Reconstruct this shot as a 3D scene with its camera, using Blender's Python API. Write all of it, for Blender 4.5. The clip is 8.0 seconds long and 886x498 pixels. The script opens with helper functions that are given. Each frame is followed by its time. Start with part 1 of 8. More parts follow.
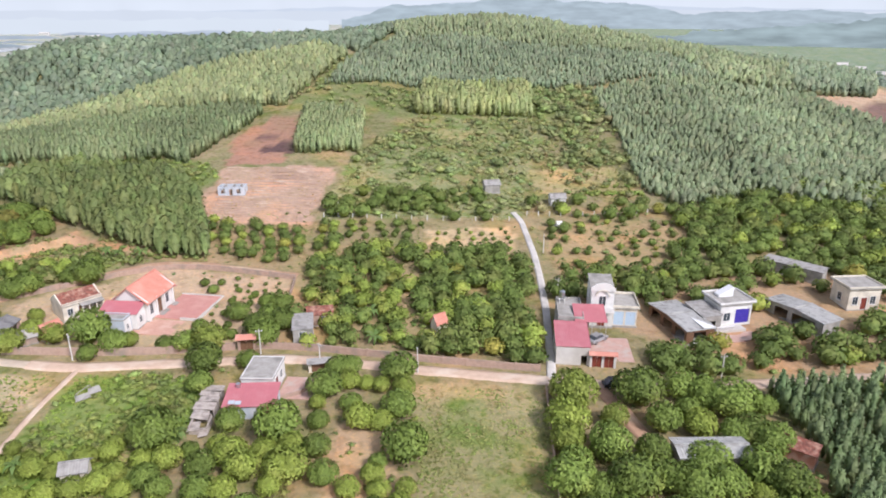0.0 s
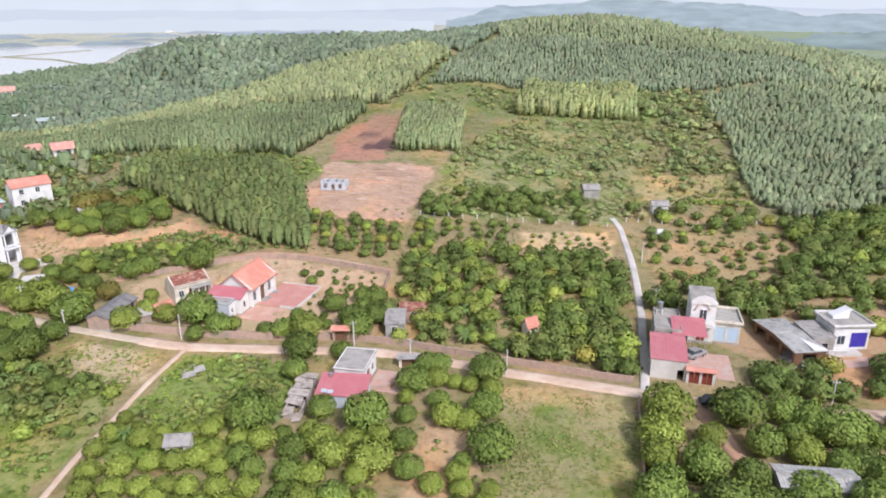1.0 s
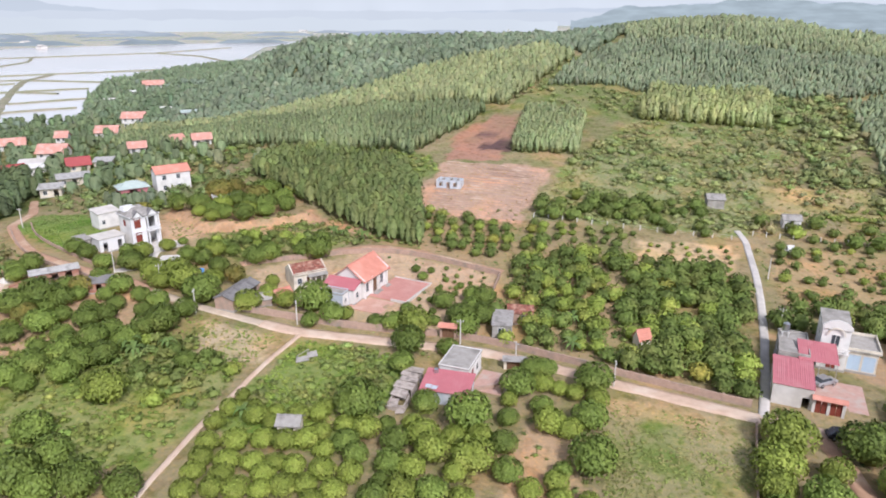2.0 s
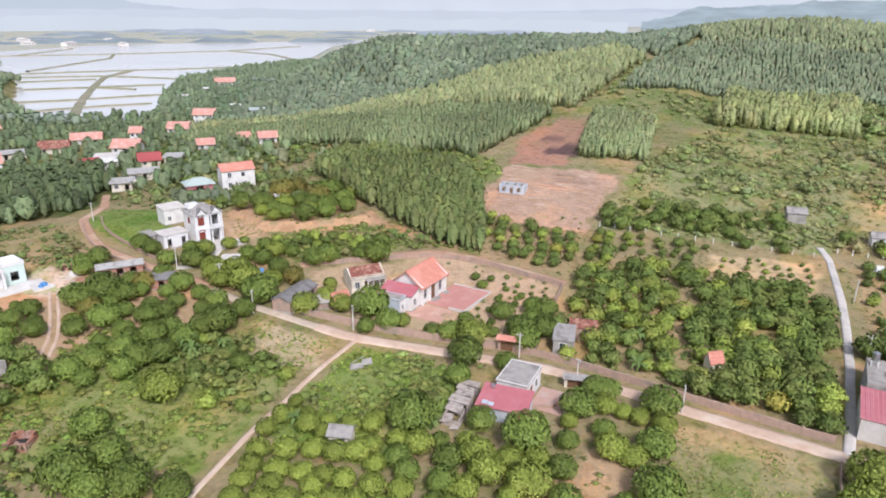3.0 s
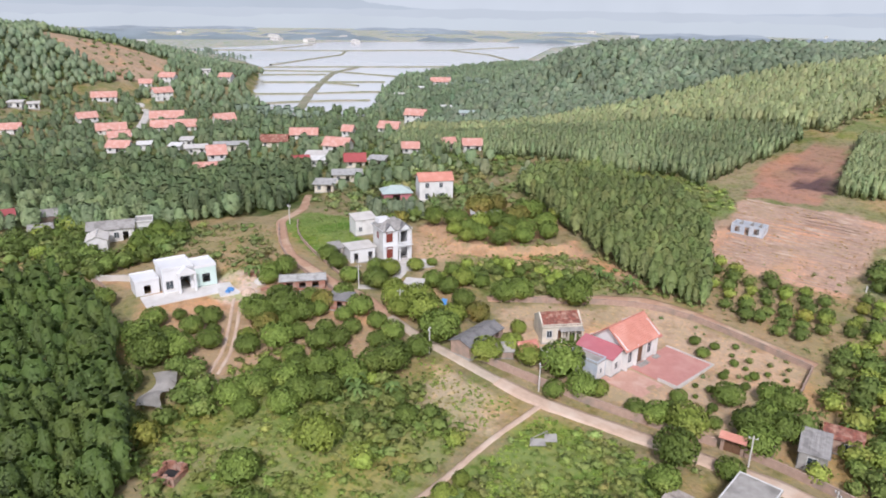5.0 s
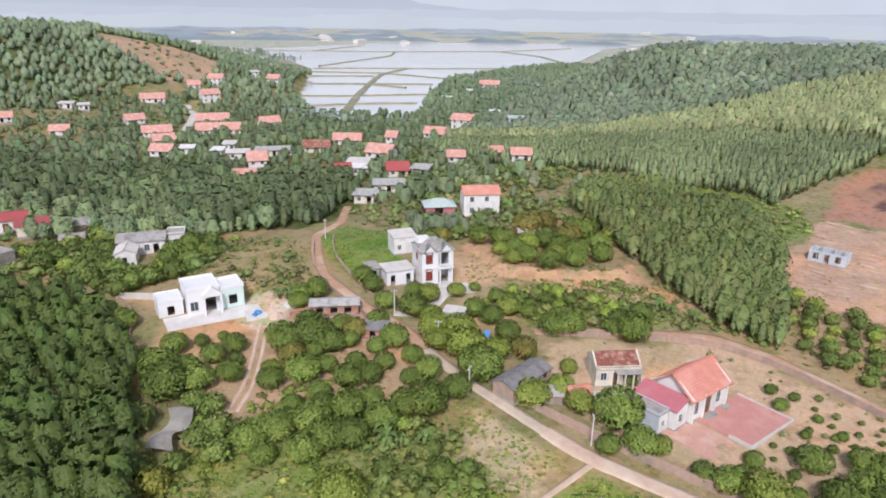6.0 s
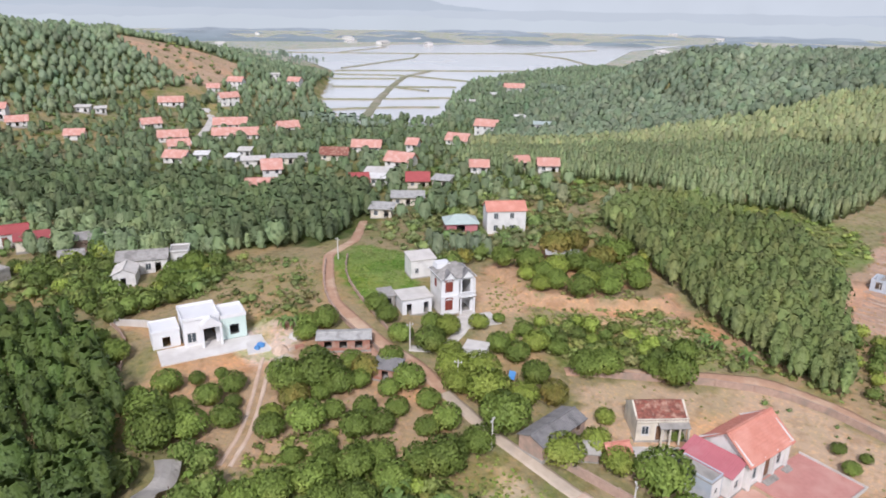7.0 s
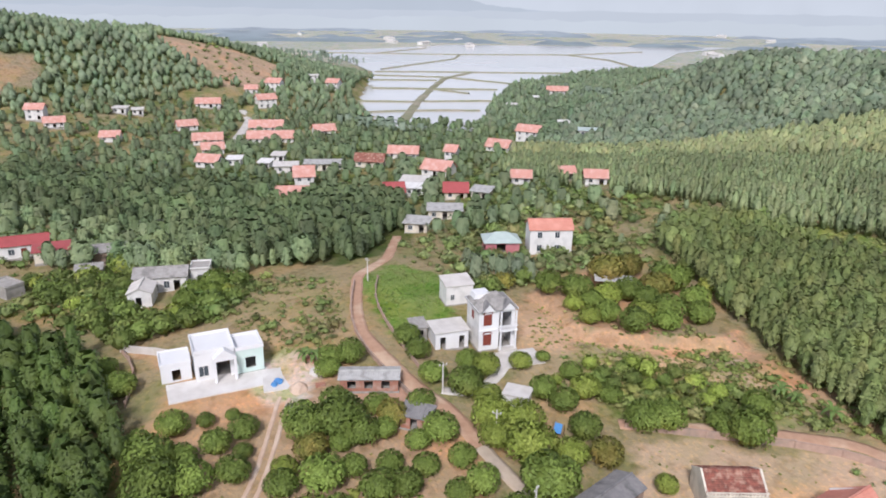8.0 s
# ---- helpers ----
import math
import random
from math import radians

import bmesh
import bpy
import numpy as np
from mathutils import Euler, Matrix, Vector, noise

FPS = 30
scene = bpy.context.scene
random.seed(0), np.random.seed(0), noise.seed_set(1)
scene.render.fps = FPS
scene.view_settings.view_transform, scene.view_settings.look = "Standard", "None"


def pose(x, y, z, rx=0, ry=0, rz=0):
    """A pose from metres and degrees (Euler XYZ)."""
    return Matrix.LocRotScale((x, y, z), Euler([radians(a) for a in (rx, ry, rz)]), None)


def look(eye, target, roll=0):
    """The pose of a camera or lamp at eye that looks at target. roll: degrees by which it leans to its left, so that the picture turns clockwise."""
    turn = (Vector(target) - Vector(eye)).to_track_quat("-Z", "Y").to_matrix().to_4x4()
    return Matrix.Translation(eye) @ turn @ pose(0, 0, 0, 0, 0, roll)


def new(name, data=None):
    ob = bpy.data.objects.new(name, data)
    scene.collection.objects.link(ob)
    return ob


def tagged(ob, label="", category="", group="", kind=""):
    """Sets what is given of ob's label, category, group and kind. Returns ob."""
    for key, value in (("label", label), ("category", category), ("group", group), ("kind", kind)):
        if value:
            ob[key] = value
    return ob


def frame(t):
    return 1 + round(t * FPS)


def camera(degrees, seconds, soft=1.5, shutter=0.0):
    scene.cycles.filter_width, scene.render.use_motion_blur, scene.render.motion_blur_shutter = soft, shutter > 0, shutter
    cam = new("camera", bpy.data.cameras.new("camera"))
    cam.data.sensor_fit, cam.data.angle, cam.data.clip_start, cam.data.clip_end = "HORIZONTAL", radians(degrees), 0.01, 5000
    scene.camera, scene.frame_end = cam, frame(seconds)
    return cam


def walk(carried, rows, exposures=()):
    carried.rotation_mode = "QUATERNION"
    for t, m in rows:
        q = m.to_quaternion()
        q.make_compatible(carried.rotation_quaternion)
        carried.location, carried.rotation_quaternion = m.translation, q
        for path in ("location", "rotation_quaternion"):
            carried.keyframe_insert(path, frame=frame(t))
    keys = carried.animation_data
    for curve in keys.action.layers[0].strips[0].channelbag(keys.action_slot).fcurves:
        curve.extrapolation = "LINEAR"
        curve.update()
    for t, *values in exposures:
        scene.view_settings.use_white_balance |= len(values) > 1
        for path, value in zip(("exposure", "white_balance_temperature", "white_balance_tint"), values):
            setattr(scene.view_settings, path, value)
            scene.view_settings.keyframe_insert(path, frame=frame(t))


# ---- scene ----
import itertools

# The way of the drone: fitted rows, scaled to metres.
cam = camera(65.8, 8.0, soft=1.85)
METRES, EYE, TILT, LEAN, TURN = 62.0, 51.0, -19.3, 0.0, 0.0
ROWS = [
    (0.0, 0.0, 0.0, 0.0, -0.0, 0.0, 0.0),
    (0.5, -0.0034, 0.0018, -0.0002, 3.8, -0.01, -1.4),
    (1.0, -0.0053, 0.003, 0.0004, 7.76, -0.14, -2.84),
    (1.5, -0.0083, 0.004, 0.0008, 12.07, -0.39, -4.37),
    (2.0, -0.0095, 0.0052, 0.0017, 17.01, -0.83, -6.07),
    (3.5, -0.0664, 0.1181, 0.0437, 24.82, -1.85, -8.98),
    (4.0, -0.1076, 0.1828, 0.0665, 29.43, -2.6, -10.52),
    (4.5, -0.1564, 0.2516, 0.092, 34.16, -3.48, -12.0),
    (5.0, -0.211, 0.3207, 0.1189, 38.9, -4.5, -13.31),
    (6.5, -0.4007, 0.5229, 0.2006, 43.69, -5.57, -14.43),
    (7.0, -0.4731, 0.5883, 0.2262, 44.85, -5.82, -14.7),
    (7.5, -0.5478, 0.6526, 0.2512, 46.23, -6.17, -15.01),
    (8.0, -0.6254, 0.7166, 0.2734, 48.19, -6.67, -15.46),
]
EXPOSURE = 0.85
walk(cam, [(t, pose(0, 0, EYE, TILT, LEAN, TURN) @ pose(METRES * x, METRES * y, METRES * z, 90 + pitch, roll, yaw)) for t, x, y, z, yaw, pitch, roll in ROWS],
     [(0.0, EXPOSURE + 0.08, 5950, 18), (2.0, EXPOSURE + 0.0, 5950, 18), (4.0, EXPOSURE - 0.11, 5950, 18), (5.0, EXPOSURE - 0.17, 5950, 18), (8.0, EXPOSURE - 0.2, 5950, 18)])

# Bright overcast sky: hazy dome and a weak, wide sun.
SUN_UP, SUN_ROUND = 44.0, 140.0
world = bpy.data.worlds.new("overcast_sky")
scene.world = world
world.use_nodes = True
sky = world.node_tree.nodes.new("ShaderNodeTexSky")
sky.sky_type = "NISHITA"
sky.sun_disc = False
sky.sun_elevation, sky.sun_rotation = radians(SUN_UP), radians(SUN_ROUND)
sky.air_density, sky.dust_density, sky.ozone_density = 1.0, 0.6, 1.0
cloud = world.node_tree.nodes.new("ShaderNodeHueSaturation")  # thin cloud greys the blue
cloud.inputs["Saturation"].default_value = 0.4
world.node_tree.links.new(sky.outputs[0], cloud.inputs["Color"])
world.node_tree.links.new(cloud.outputs[0], world.node_tree.nodes["Background"].inputs[0])
world.node_tree.nodes["Background"].inputs[1].default_value = 0.094
sun = new("sun", bpy.data.lights.new("sun", "SUN"))
sun.data.energy, sun.data.angle, sun.data.color = 2.15, radians(12), (1.0, 0.96, 0.9)
sun.matrix_world = look((0, 0, 400), (-math.sin(radians(SUN_ROUND)) * 100 * math.cos(radians(SUN_UP)),
                                      -math.cos(radians(SUN_ROUND)) * 100 * math.cos(radians(SUN_UP)), 400 - 100 * math.sin(radians(SUN_UP))))

# ---- materials ----
def mat(name, c1, c2, size=1.0, rough=0.85, bump=0.0, c3=None, size2=8.0, metal=0.0, spec=0.3, stripes=0.0, stripe_axis=0, island=0.0, per_object=0.0, per_tint=0.0, bump_size=0.0):
    """Two or three colours mixed by noise at two scales (sizes in metres), with relief; optional ribs along one axis."""
    m = bpy.data.materials.new(name)
    m.use_nodes = True
    nt = m.node_tree
    n, l = nt.nodes, nt.links
    b = n["Principled BSDF"]
    b.inputs["Roughness"].default_value, b.inputs["Metallic"].default_value = rough, metal
    b.inputs["Specular IOR Level"].default_value = spec
    co = n.new("ShaderNodeTexCoord")
    def noise_at(s, detail):
        t = n.new("ShaderNodeTexNoise")
        t.inputs["Scale"].default_value, t.inputs["Detail"].default_value = 1.0 / s, detail
        l.new(co.outputs["Object"], t.inputs["Vector"])
        return t.outputs[0]
    def ramp(fac, lo, hi):
        r = n.new("ShaderNodeMapRange")
        r.inputs[1].default_value, r.inputs[2].default_value = lo, hi
        l.new(fac, r.inputs[0])
        return r.outputs[0]
    def mix(fac, a, c):
        x = n.new("ShaderNodeMix")
        x.data_type = "RGBA"
        if isinstance(fac, float):
            x.inputs[0].default_value = fac
        else:
            l.new(fac, x.inputs[0])
        for s, v in ((6, a), (7, c)):
            if isinstance(v, tuple):
                x.inputs[s].default_value = (*v, 1)
            else:
                l.new(v, x.inputs[s])
        return x.outputs[2]
    fine = noise_at(size, 6)
    col = mix(ramp(fine, 0.3, 0.7), c1, c2)
    if c3:
        col = mix(ramp(noise_at(size2, 4), 0.48, 0.68), col, c3)
    def value_shift(out, amount):
        h = n.new("ShaderNodeHueSaturation")
        r = n.new("ShaderNodeMapRange")
        r.inputs[3].default_value, r.inputs[4].default_value = 1 - amount, 1 + amount
        l.new(out, r.inputs[0])
        l.new(r.outputs[0], h.inputs["Value"])
        l.new(col, h.inputs["Color"])
        return h.outputs[0]
    if island:
        g = n.new("ShaderNodeNewGeometry")
        col = value_shift(g.outputs["Random Per Island"], island)
    if per_object:
        o = n.new("ShaderNodeObjectInfo")
        col = value_shift(o.outputs["Random"], per_object)
    if per_tint:
        a = n.new("ShaderNodeAttribute")
        a.attribute_name = "tint"
        h = n.new("ShaderNodeMix")
        h.data_type, h.blend_type = "RGBA", "MULTIPLY"
        h.inputs[0].default_value = per_tint
        l.new(col, h.inputs[6])
        l.new(a.outputs["Color"], h.inputs[7])
        col = h.outputs[2]
    l.new(col, b.inputs["Base Color"])
    height = None
    if stripes:
        w = n.new("ShaderNodeTexWave")
        w.bands_direction = "XYZ"[stripe_axis]
        w.inputs["Scale"].default_value = 0.314 / stripes
        l.new(co.outputs["Object"], w.inputs["Vector"])
        height = w.outputs["Fac"]
    elif bump:
        height = noise_at(bump_size or size * 0.6, 8)
    if height is not None:
        bp = n.new("ShaderNodeBump")
        bp.inputs["Strength"].default_value, bp.inputs["Distance"].default_value = min(1.0, max(bump, 0.3)), 0.2 if bump >= 1.0 else 0.08
        l.new(height, bp.inputs["Height"])
        l.new(bp.outputs[0], b.inputs["Normal"])
    return m


def leaf_mat(name, c1, c2, c3, source, spread=0.3, gloss=0.25, spray=0.26):
    """Foliage: dull green leaves, varied from tree to tree and from spray to spray, with some light through them."""
    m = mat(name, c1, c2, size=0.9, rough=0.6, spec=gloss, c3=c3, size2=5.0, island=spray, bump=1.0, bump_size=0.4,
            per_object=spread if source == "object" else 0.0, per_tint=1.0 if source == "tint" else 0.0)
    nt = m.node_tree
    b, out = nt.nodes["Principled BSDF"], nt.nodes["Material Output"]
    tr = nt.nodes.new("ShaderNodeBsdfTranslucent")
    ad = nt.nodes.new("ShaderNodeMixShader")
    ad.inputs[0].default_value = 0.18
    nt.links.new(b.inputs["Base Color"].links[0].from_socket, tr.inputs["Color"])
    nt.links.new(b.outputs[0], ad.inputs[1])
    nt.links.new(tr.outputs[0], ad.inputs[2])
    nt.links.new(ad.outputs[0], out.inputs["Surface"])
    return m


LYCHEE = leaf_mat("lychee_leaves", (0.17, 0.235, 0.046), (0.24, 0.31, 0.062), (0.305, 0.335, 0.072), "object", 0.28)
LYCHEE_YOUNG = leaf_mat("young_lychee_leaves", (0.265, 0.33, 0.056), (0.335, 0.385, 0.074), (0.385, 0.39, 0.088), "object", 0.22)
LYCHEE_FLUSH = leaf_mat("lychee_leaves_with_ochre_flush", (0.22, 0.225, 0.05), (0.31, 0.24, 0.058), (0.37, 0.25, 0.07), "object", 0.2)
GROVE = leaf_mat("grove_leaves", (0.187, 0.252, 0.06), (0.252, 0.315, 0.08), (0.295, 0.32, 0.09), "tint")
# Leaf blue is raised here to paint some distance haze into the stands.
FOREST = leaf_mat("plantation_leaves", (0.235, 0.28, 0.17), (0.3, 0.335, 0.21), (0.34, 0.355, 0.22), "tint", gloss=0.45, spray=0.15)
SCRUB = leaf_mat("scrub_leaves", (0.225, 0.26, 0.105), (0.295, 0.32, 0.135), (0.35, 0.335, 0.165), "tint", spray=0.18)
GRASS_BLADE = leaf_mat("grass_blades", (0.21, 0.255, 0.075), (0.275, 0.3, 0.105), (0.34, 0.3, 0.15), "tint")
BANANA = leaf_mat("banana_leaves", (0.13, 0.22, 0.05), (0.2, 0.28, 0.08), (0.25, 0.27, 0.09), "object", 0.15)
BARK = mat("bark", (0.13, 0.1, 0.075), (0.22, 0.18, 0.14), size=0.3, rough=0.95, bump=0.5)

WHITE = mat("white_paint", (0.76, 0.735, 0.69), (0.68, 0.655, 0.61), size=2.5, rough=0.8, bump=0.1, c3=(0.6, 0.58, 0.54), size2=1.7)
NEW_WHITE = mat("fresh_white_plaster", (0.76, 0.75, 0.73), (0.7, 0.69, 0.67), size=3.0, rough=0.8, bump=0.08)
NEW_SLAB = mat("fresh_pale_concrete", (0.68, 0.64, 0.585), (0.6, 0.56, 0.51), size=1.2, rough=0.9, bump=0.1, c3=(0.74, 0.71, 0.66), size2=4.0)
CREAM = mat("cream_paint", (0.73, 0.66, 0.53), (0.63, 0.57, 0.46), size=1.2, rough=0.85, bump=0.15, c3=(0.5, 0.44, 0.35), size2=2.2)
MINT = mat("pale_green_paint", (0.55, 0.68, 0.6), (0.62, 0.72, 0.66), size=2.0, rough=0.8, bump=0.05)
BLUEGREY = mat("pale_blue_grey_wall", (0.52, 0.56, 0.6), (0.44, 0.47, 0.5), size=1.5, rough=0.85, bump=0.1, c3=(0.6, 0.6, 0.6), size2=2.0)
CEMENT = mat("grey_cement", (0.42, 0.39, 0.345), (0.33, 0.305, 0.27), size=0.8, rough=0.9, bump=0.25, c3=(0.24, 0.225, 0.195), size2=2.4)
PALE_CEMENT = mat("pale_concrete", (0.66, 0.62, 0.56), (0.56, 0.52, 0.47), size=1.4, rough=0.9, bump=0.2, c3=(0.5, 0.46, 0.4), size2=3.5)
DUSTY_LANE = mat("dusty_lane", (0.56, 0.46, 0.35), (0.47, 0.37, 0.27), size=1.0, rough=0.92, bump=0.2, c3=(0.4, 0.33, 0.26), size2=3.5)
CONCRETE_LANE = mat("concrete_lane", (0.6, 0.555, 0.5), (0.52, 0.48, 0.43), size=1.2, rough=0.9, bump=0.15, c3=(0.44, 0.41, 0.37), size2=4.0)
FIBRO = mat("weathered_fibre_cement_sheet", (0.4, 0.375, 0.34), (0.31, 0.29, 0.265), size=0.7, rough=0.9, stripes=0.35, bump=0.35, c3=(0.22, 0.205, 0.185), size2=1.5)
OLD_SHEET = mat("pale_stained_roof_sheet", (0.5, 0.485, 0.45), (0.41, 0.395, 0.365), size=0.6, rough=0.9, stripes=0.35, bump=0.35, c3=(0.3, 0.285, 0.26), size2=1.3)
RUIN = mat("crumbling_stained_slab", (0.5, 0.43, 0.37), (0.37, 0.315, 0.27), size=0.5, rough=0.95, bump=0.5, c3=(0.24, 0.205, 0.18), size2=1.1)
FIBRO_DARK = mat("dark_fibre_cement_sheet", (0.2, 0.19, 0.185), (0.27, 0.255, 0.24), size=0.7, rough=0.9, stripes=0.35, bump=0.35, c3=(0.13, 0.125, 0.12), size2=1.5)
ORANGE_TILE = mat("orange_roof_tiles", (0.62, 0.27, 0.195), (0.55, 0.23, 0.165), size=0.5, rough=0.75, stripes=0.33, stripe_axis=1, bump=0.5, c3=(0.66, 0.32, 0.24), size2=2.0)
FADED_TILE = mat("faded_pinkish_roof_tiles", (0.62, 0.32, 0.25), (0.54, 0.26, 0.2), size=0.6, rough=0.8, stripes=0.33, stripe_axis=1, bump=0.5, c3=(0.64, 0.4, 0.33), size2=2.0)
OLD_TILE = mat("old_mossy_roof_tiles", (0.36, 0.125, 0.085), (0.15, 0.07, 0.052), size=0.5, rough=0.9, stripes=0.25, stripe_axis=1, bump=0.7, c3=(0.48, 0.29, 0.21), size2=0.8)
CRIMSON = mat("crimson_metal_sheet", (0.53, 0.18, 0.195), (0.48, 0.155, 0.17), size=1.5, rough=0.5, stripes=0.3, bump=0.35, c3=(0.54, 0.22, 0.225), size2=2.5, spec=0.4)
RED_SHEET = mat("red_metal_sheet", (0.42, 0.1, 0.095), (0.36, 0.085, 0.08), size=1.5, rough=0.5, stripes=0.3, bump=0.35)
TEAL_SHEET = mat("pale_green_metal_sheet", (0.5, 0.57, 0.52), (0.43, 0.5, 0.46), size=1.5, rough=0.5, stripes=0.3, bump=0.35)
BRICK = mat("bare_brick", (0.42, 0.2, 0.13), (0.34, 0.16, 0.11), size=0.3, rough=0.95, bump=0.5, c3=(0.46, 0.32, 0.25), size2=1.2)
EARTH_WALL = mat("weathered_plastered_brick_wall", (0.47, 0.33, 0.25), (0.38, 0.26, 0.2), size=0.6, rough=0.95, bump=0.5, c3=(0.3, 0.24, 0.19), size2=2.0)
RED_FLOOR = mat("red_clay_floor_tiles", (0.58, 0.28, 0.23), (0.51, 0.235, 0.195), size=0.4, rough=0.6, stripes=0.4, bump=0.15, c3=(0.6, 0.32, 0.26), size2=3.0)
CLAY_FLOOR = mat("pale_orange_clay_floor", (0.6, 0.35, 0.26), (0.53, 0.3, 0.22), size=0.4, rough=0.7, stripes=0.4, bump=0.15, c3=(0.64, 0.42, 0.33), size2=2.5)
PINK_FLOOR = mat("faded_pink_courtyard_paving", (0.55, 0.36, 0.29), (0.48, 0.3, 0.24), size=0.8, rough=0.85, bump=0.2, c3=(0.5, 0.4, 0.34), size2=2.0)
MAROON = mat("maroon_wood", (0.24, 0.055, 0.035), (0.19, 0.045, 0.03), size=0.4, rough=0.55, bump=0.1)
WOOD = mat("brown_wood", (0.2, 0.11, 0.06), (0.15, 0.08, 0.045), size=0.4, rough=0.7, bump=0.2)
PURPLE = mat("violet_blue_folding_door", (0.05, 0.035, 0.3), (0.07, 0.05, 0.36), size=0.6, rough=0.45, stripes=0.2, bump=0.3)
SHUTTER = mat("pale_blue_roller_shutter", (0.5, 0.62, 0.72), (0.45, 0.57, 0.68), size=1.0, rough=0.5, stripes=0.15, stripe_axis=2, bump=0.4)
# Near-black paints in the gloom of an open interior; used on the kiln floor.
DARK = mat("painted_dark_interior", (0.03, 0.03, 0.03), (0.045, 0.042, 0.04), size=1.0, rough=0.9)
METAL = mat("stainless_steel", (0.62, 0.63, 0.64), (0.55, 0.56, 0.57), size=0.5, rough=0.3, metal=0.9)
BLUE_TARP = mat("blue_tarpaulin", (0.07, 0.22, 0.5), (0.12, 0.31, 0.58), size=0.4, rough=0.45, bump=0.5)
GLASS = mat("dark_window_glass", (0.05, 0.06, 0.07), (0.06, 0.075, 0.085), size=2.0, rough=0.08, spec=0.6)
CAR_PAINT = mat("black_car_paint", (0.02, 0.021, 0.025), (0.025, 0.026, 0.03), size=2.0, rough=0.25, spec=0.6)
SILVER_PAINT = mat("silver_car_paint", (0.5, 0.51, 0.52), (0.46, 0.47, 0.48), size=2.0, rough=0.3, metal=0.5)
TYRE = mat("tyre_rubber", (0.025, 0.025, 0.025), (0.035, 0.035, 0.035), size=0.3, rough=0.9)
TRACK = mat("sandy_dirt_road", (0.6, 0.44, 0.32), (0.51, 0.36, 0.26), size=0.9, rough=0.95, bump=0.4, c3=(0.65, 0.52, 0.4), size2=4.0)
RED_TRACK = mat("reddish_dirt_track", (0.5, 0.31, 0.2), (0.42, 0.25, 0.16), size=0.9, rough=0.95, bump=0.4, c3=(0.58, 0.42, 0.29), size2=4.0)
WATER = mat("shallow_paddy_water", (0.5, 0.46, 0.405), (0.55, 0.505, 0.44), size=30.0, rough=0.14, spec=0.42, c3=(0.46, 0.435, 0.38), size2=90.0)
DIKE = mat("grassy_dike", (0.22, 0.23, 0.13), (0.29, 0.27, 0.17), size=3.0, rough=0.95, bump=0.3, c3=(0.34, 0.3, 0.22), size2=14.0)

# ---- land ----
# Rises of the ground: centre x, y, half-widths, height over the plain.
HILLS = [(30, 420, 120, 100, 43.5), (-110, 330, 80, 70, 22.9), (-40, 270, 90, 70, 11.0), (90, 300, 90, 80, 18.1),
         (-160, 390, 80, 60, 21.5), (180, 380, 90, 80, 15.0), (-50, 400, 70, 60, 7.0), (-240, 350, 50, 50, 7.0), (0, 560, 180, 110, 25.4), (-30, 330, 80, 60, 1.3),
         (320, 470, 150, 120, 7.5), (215, 300, 70, 80, 10.0), (-560, 230, 110, 80, 30.0), (-520, 185, 70, 60, 10.0), (-492, 98, 75, 75, 36.0), (-600, 60, 110, 110, 36.0), (-205, 362, 50, 45, 16.0), (-550, 302, 50, 45, 9.0), (-560, 352, 50, 45, 5.0)]
RISES = [(-130, 120, 60, 60, 7.8), (-60, 200, 80, 60, 9.1), (20, 200, 80, 60, 2.8), (-90, 90, 90, 60, 2.2),
         (-230, 200, 90, 70, 6.4), (-140, 220, 60, 50, 7.9), (150, 180, 90, 80, 6.6), (-230, 60, 110, 80, 3.9),
         (-120, 175, 50, 40, -1.2), (0, 140, 70, 50, 1.9), (-230, -20, 130, 70, 5.1), (40, -40, 160, 90, 2.1), (330, 230, 150, 90, 2.5)]
RELIEF = np.array(HILLS + RISES, float)
PLAIN, WATER_LEVEL = -9.0, -8.75
PADDY = [(-340, 262), (-297, 289), (-389, 386), (-460, 482), (-497, 628), (-487, 711), (-646, 1032), (-693, 1292), (-873, 1033), (-989, 866), (-934, 545), (-789, 511), (-621, 446), (-560, 395), (-440, 305), (-396, 282)]


def inside(poly, x, y):
    """Whether points lie in a polygon of the plan."""
    x, y = np.asarray(x, float), np.asarray(y, float)
    hit = np.zeros(x.shape, bool)
    for (ax, ay), (bx, by) in zip(poly, poly[1:] + poly[:1]):
        if ay == by:
            continue
        hit ^= ((ay > y) != (by > y)) & (x < (bx - ax) * (y - ay) / (by - ay) + ax)
    return hit


def far_from_line(line, x, y):
    """Distance of points from a line of the plan."""
    best = np.full(np.shape(x), 1e9)
    for (ax, ay), (bx, by) in zip(line, line[1:]):
        ux, uy = bx - ax, by - ay
        s = np.clip(((x - ax) * ux + (y - ay) * uy) / (ux * ux + uy * uy), 0, 1)
        best = np.minimum(best, np.hypot(x - ax - s * ux, y - ay - s * uy))
    return best


def waves(x, y, size, seed):
    """Smooth cheap noise over the plan, about -1 to 1."""
    r = np.random.RandomState(seed)
    out = np.zeros(np.shape(x))
    for k in range(9):
        a, p, f = r.uniform(0, 6.28), r.uniform(0, 6.28), (0.6 + 0.35 * k) * 6.28 / size / 2
        out += np.sin((x * math.cos(a) + y * math.sin(a)) * f + p + 1.3 * np.sin((x * math.sin(a) - y * math.cos(a)) * f * 0.7 + p)) / (1 + 0.35 * k)
    return out / 2.6


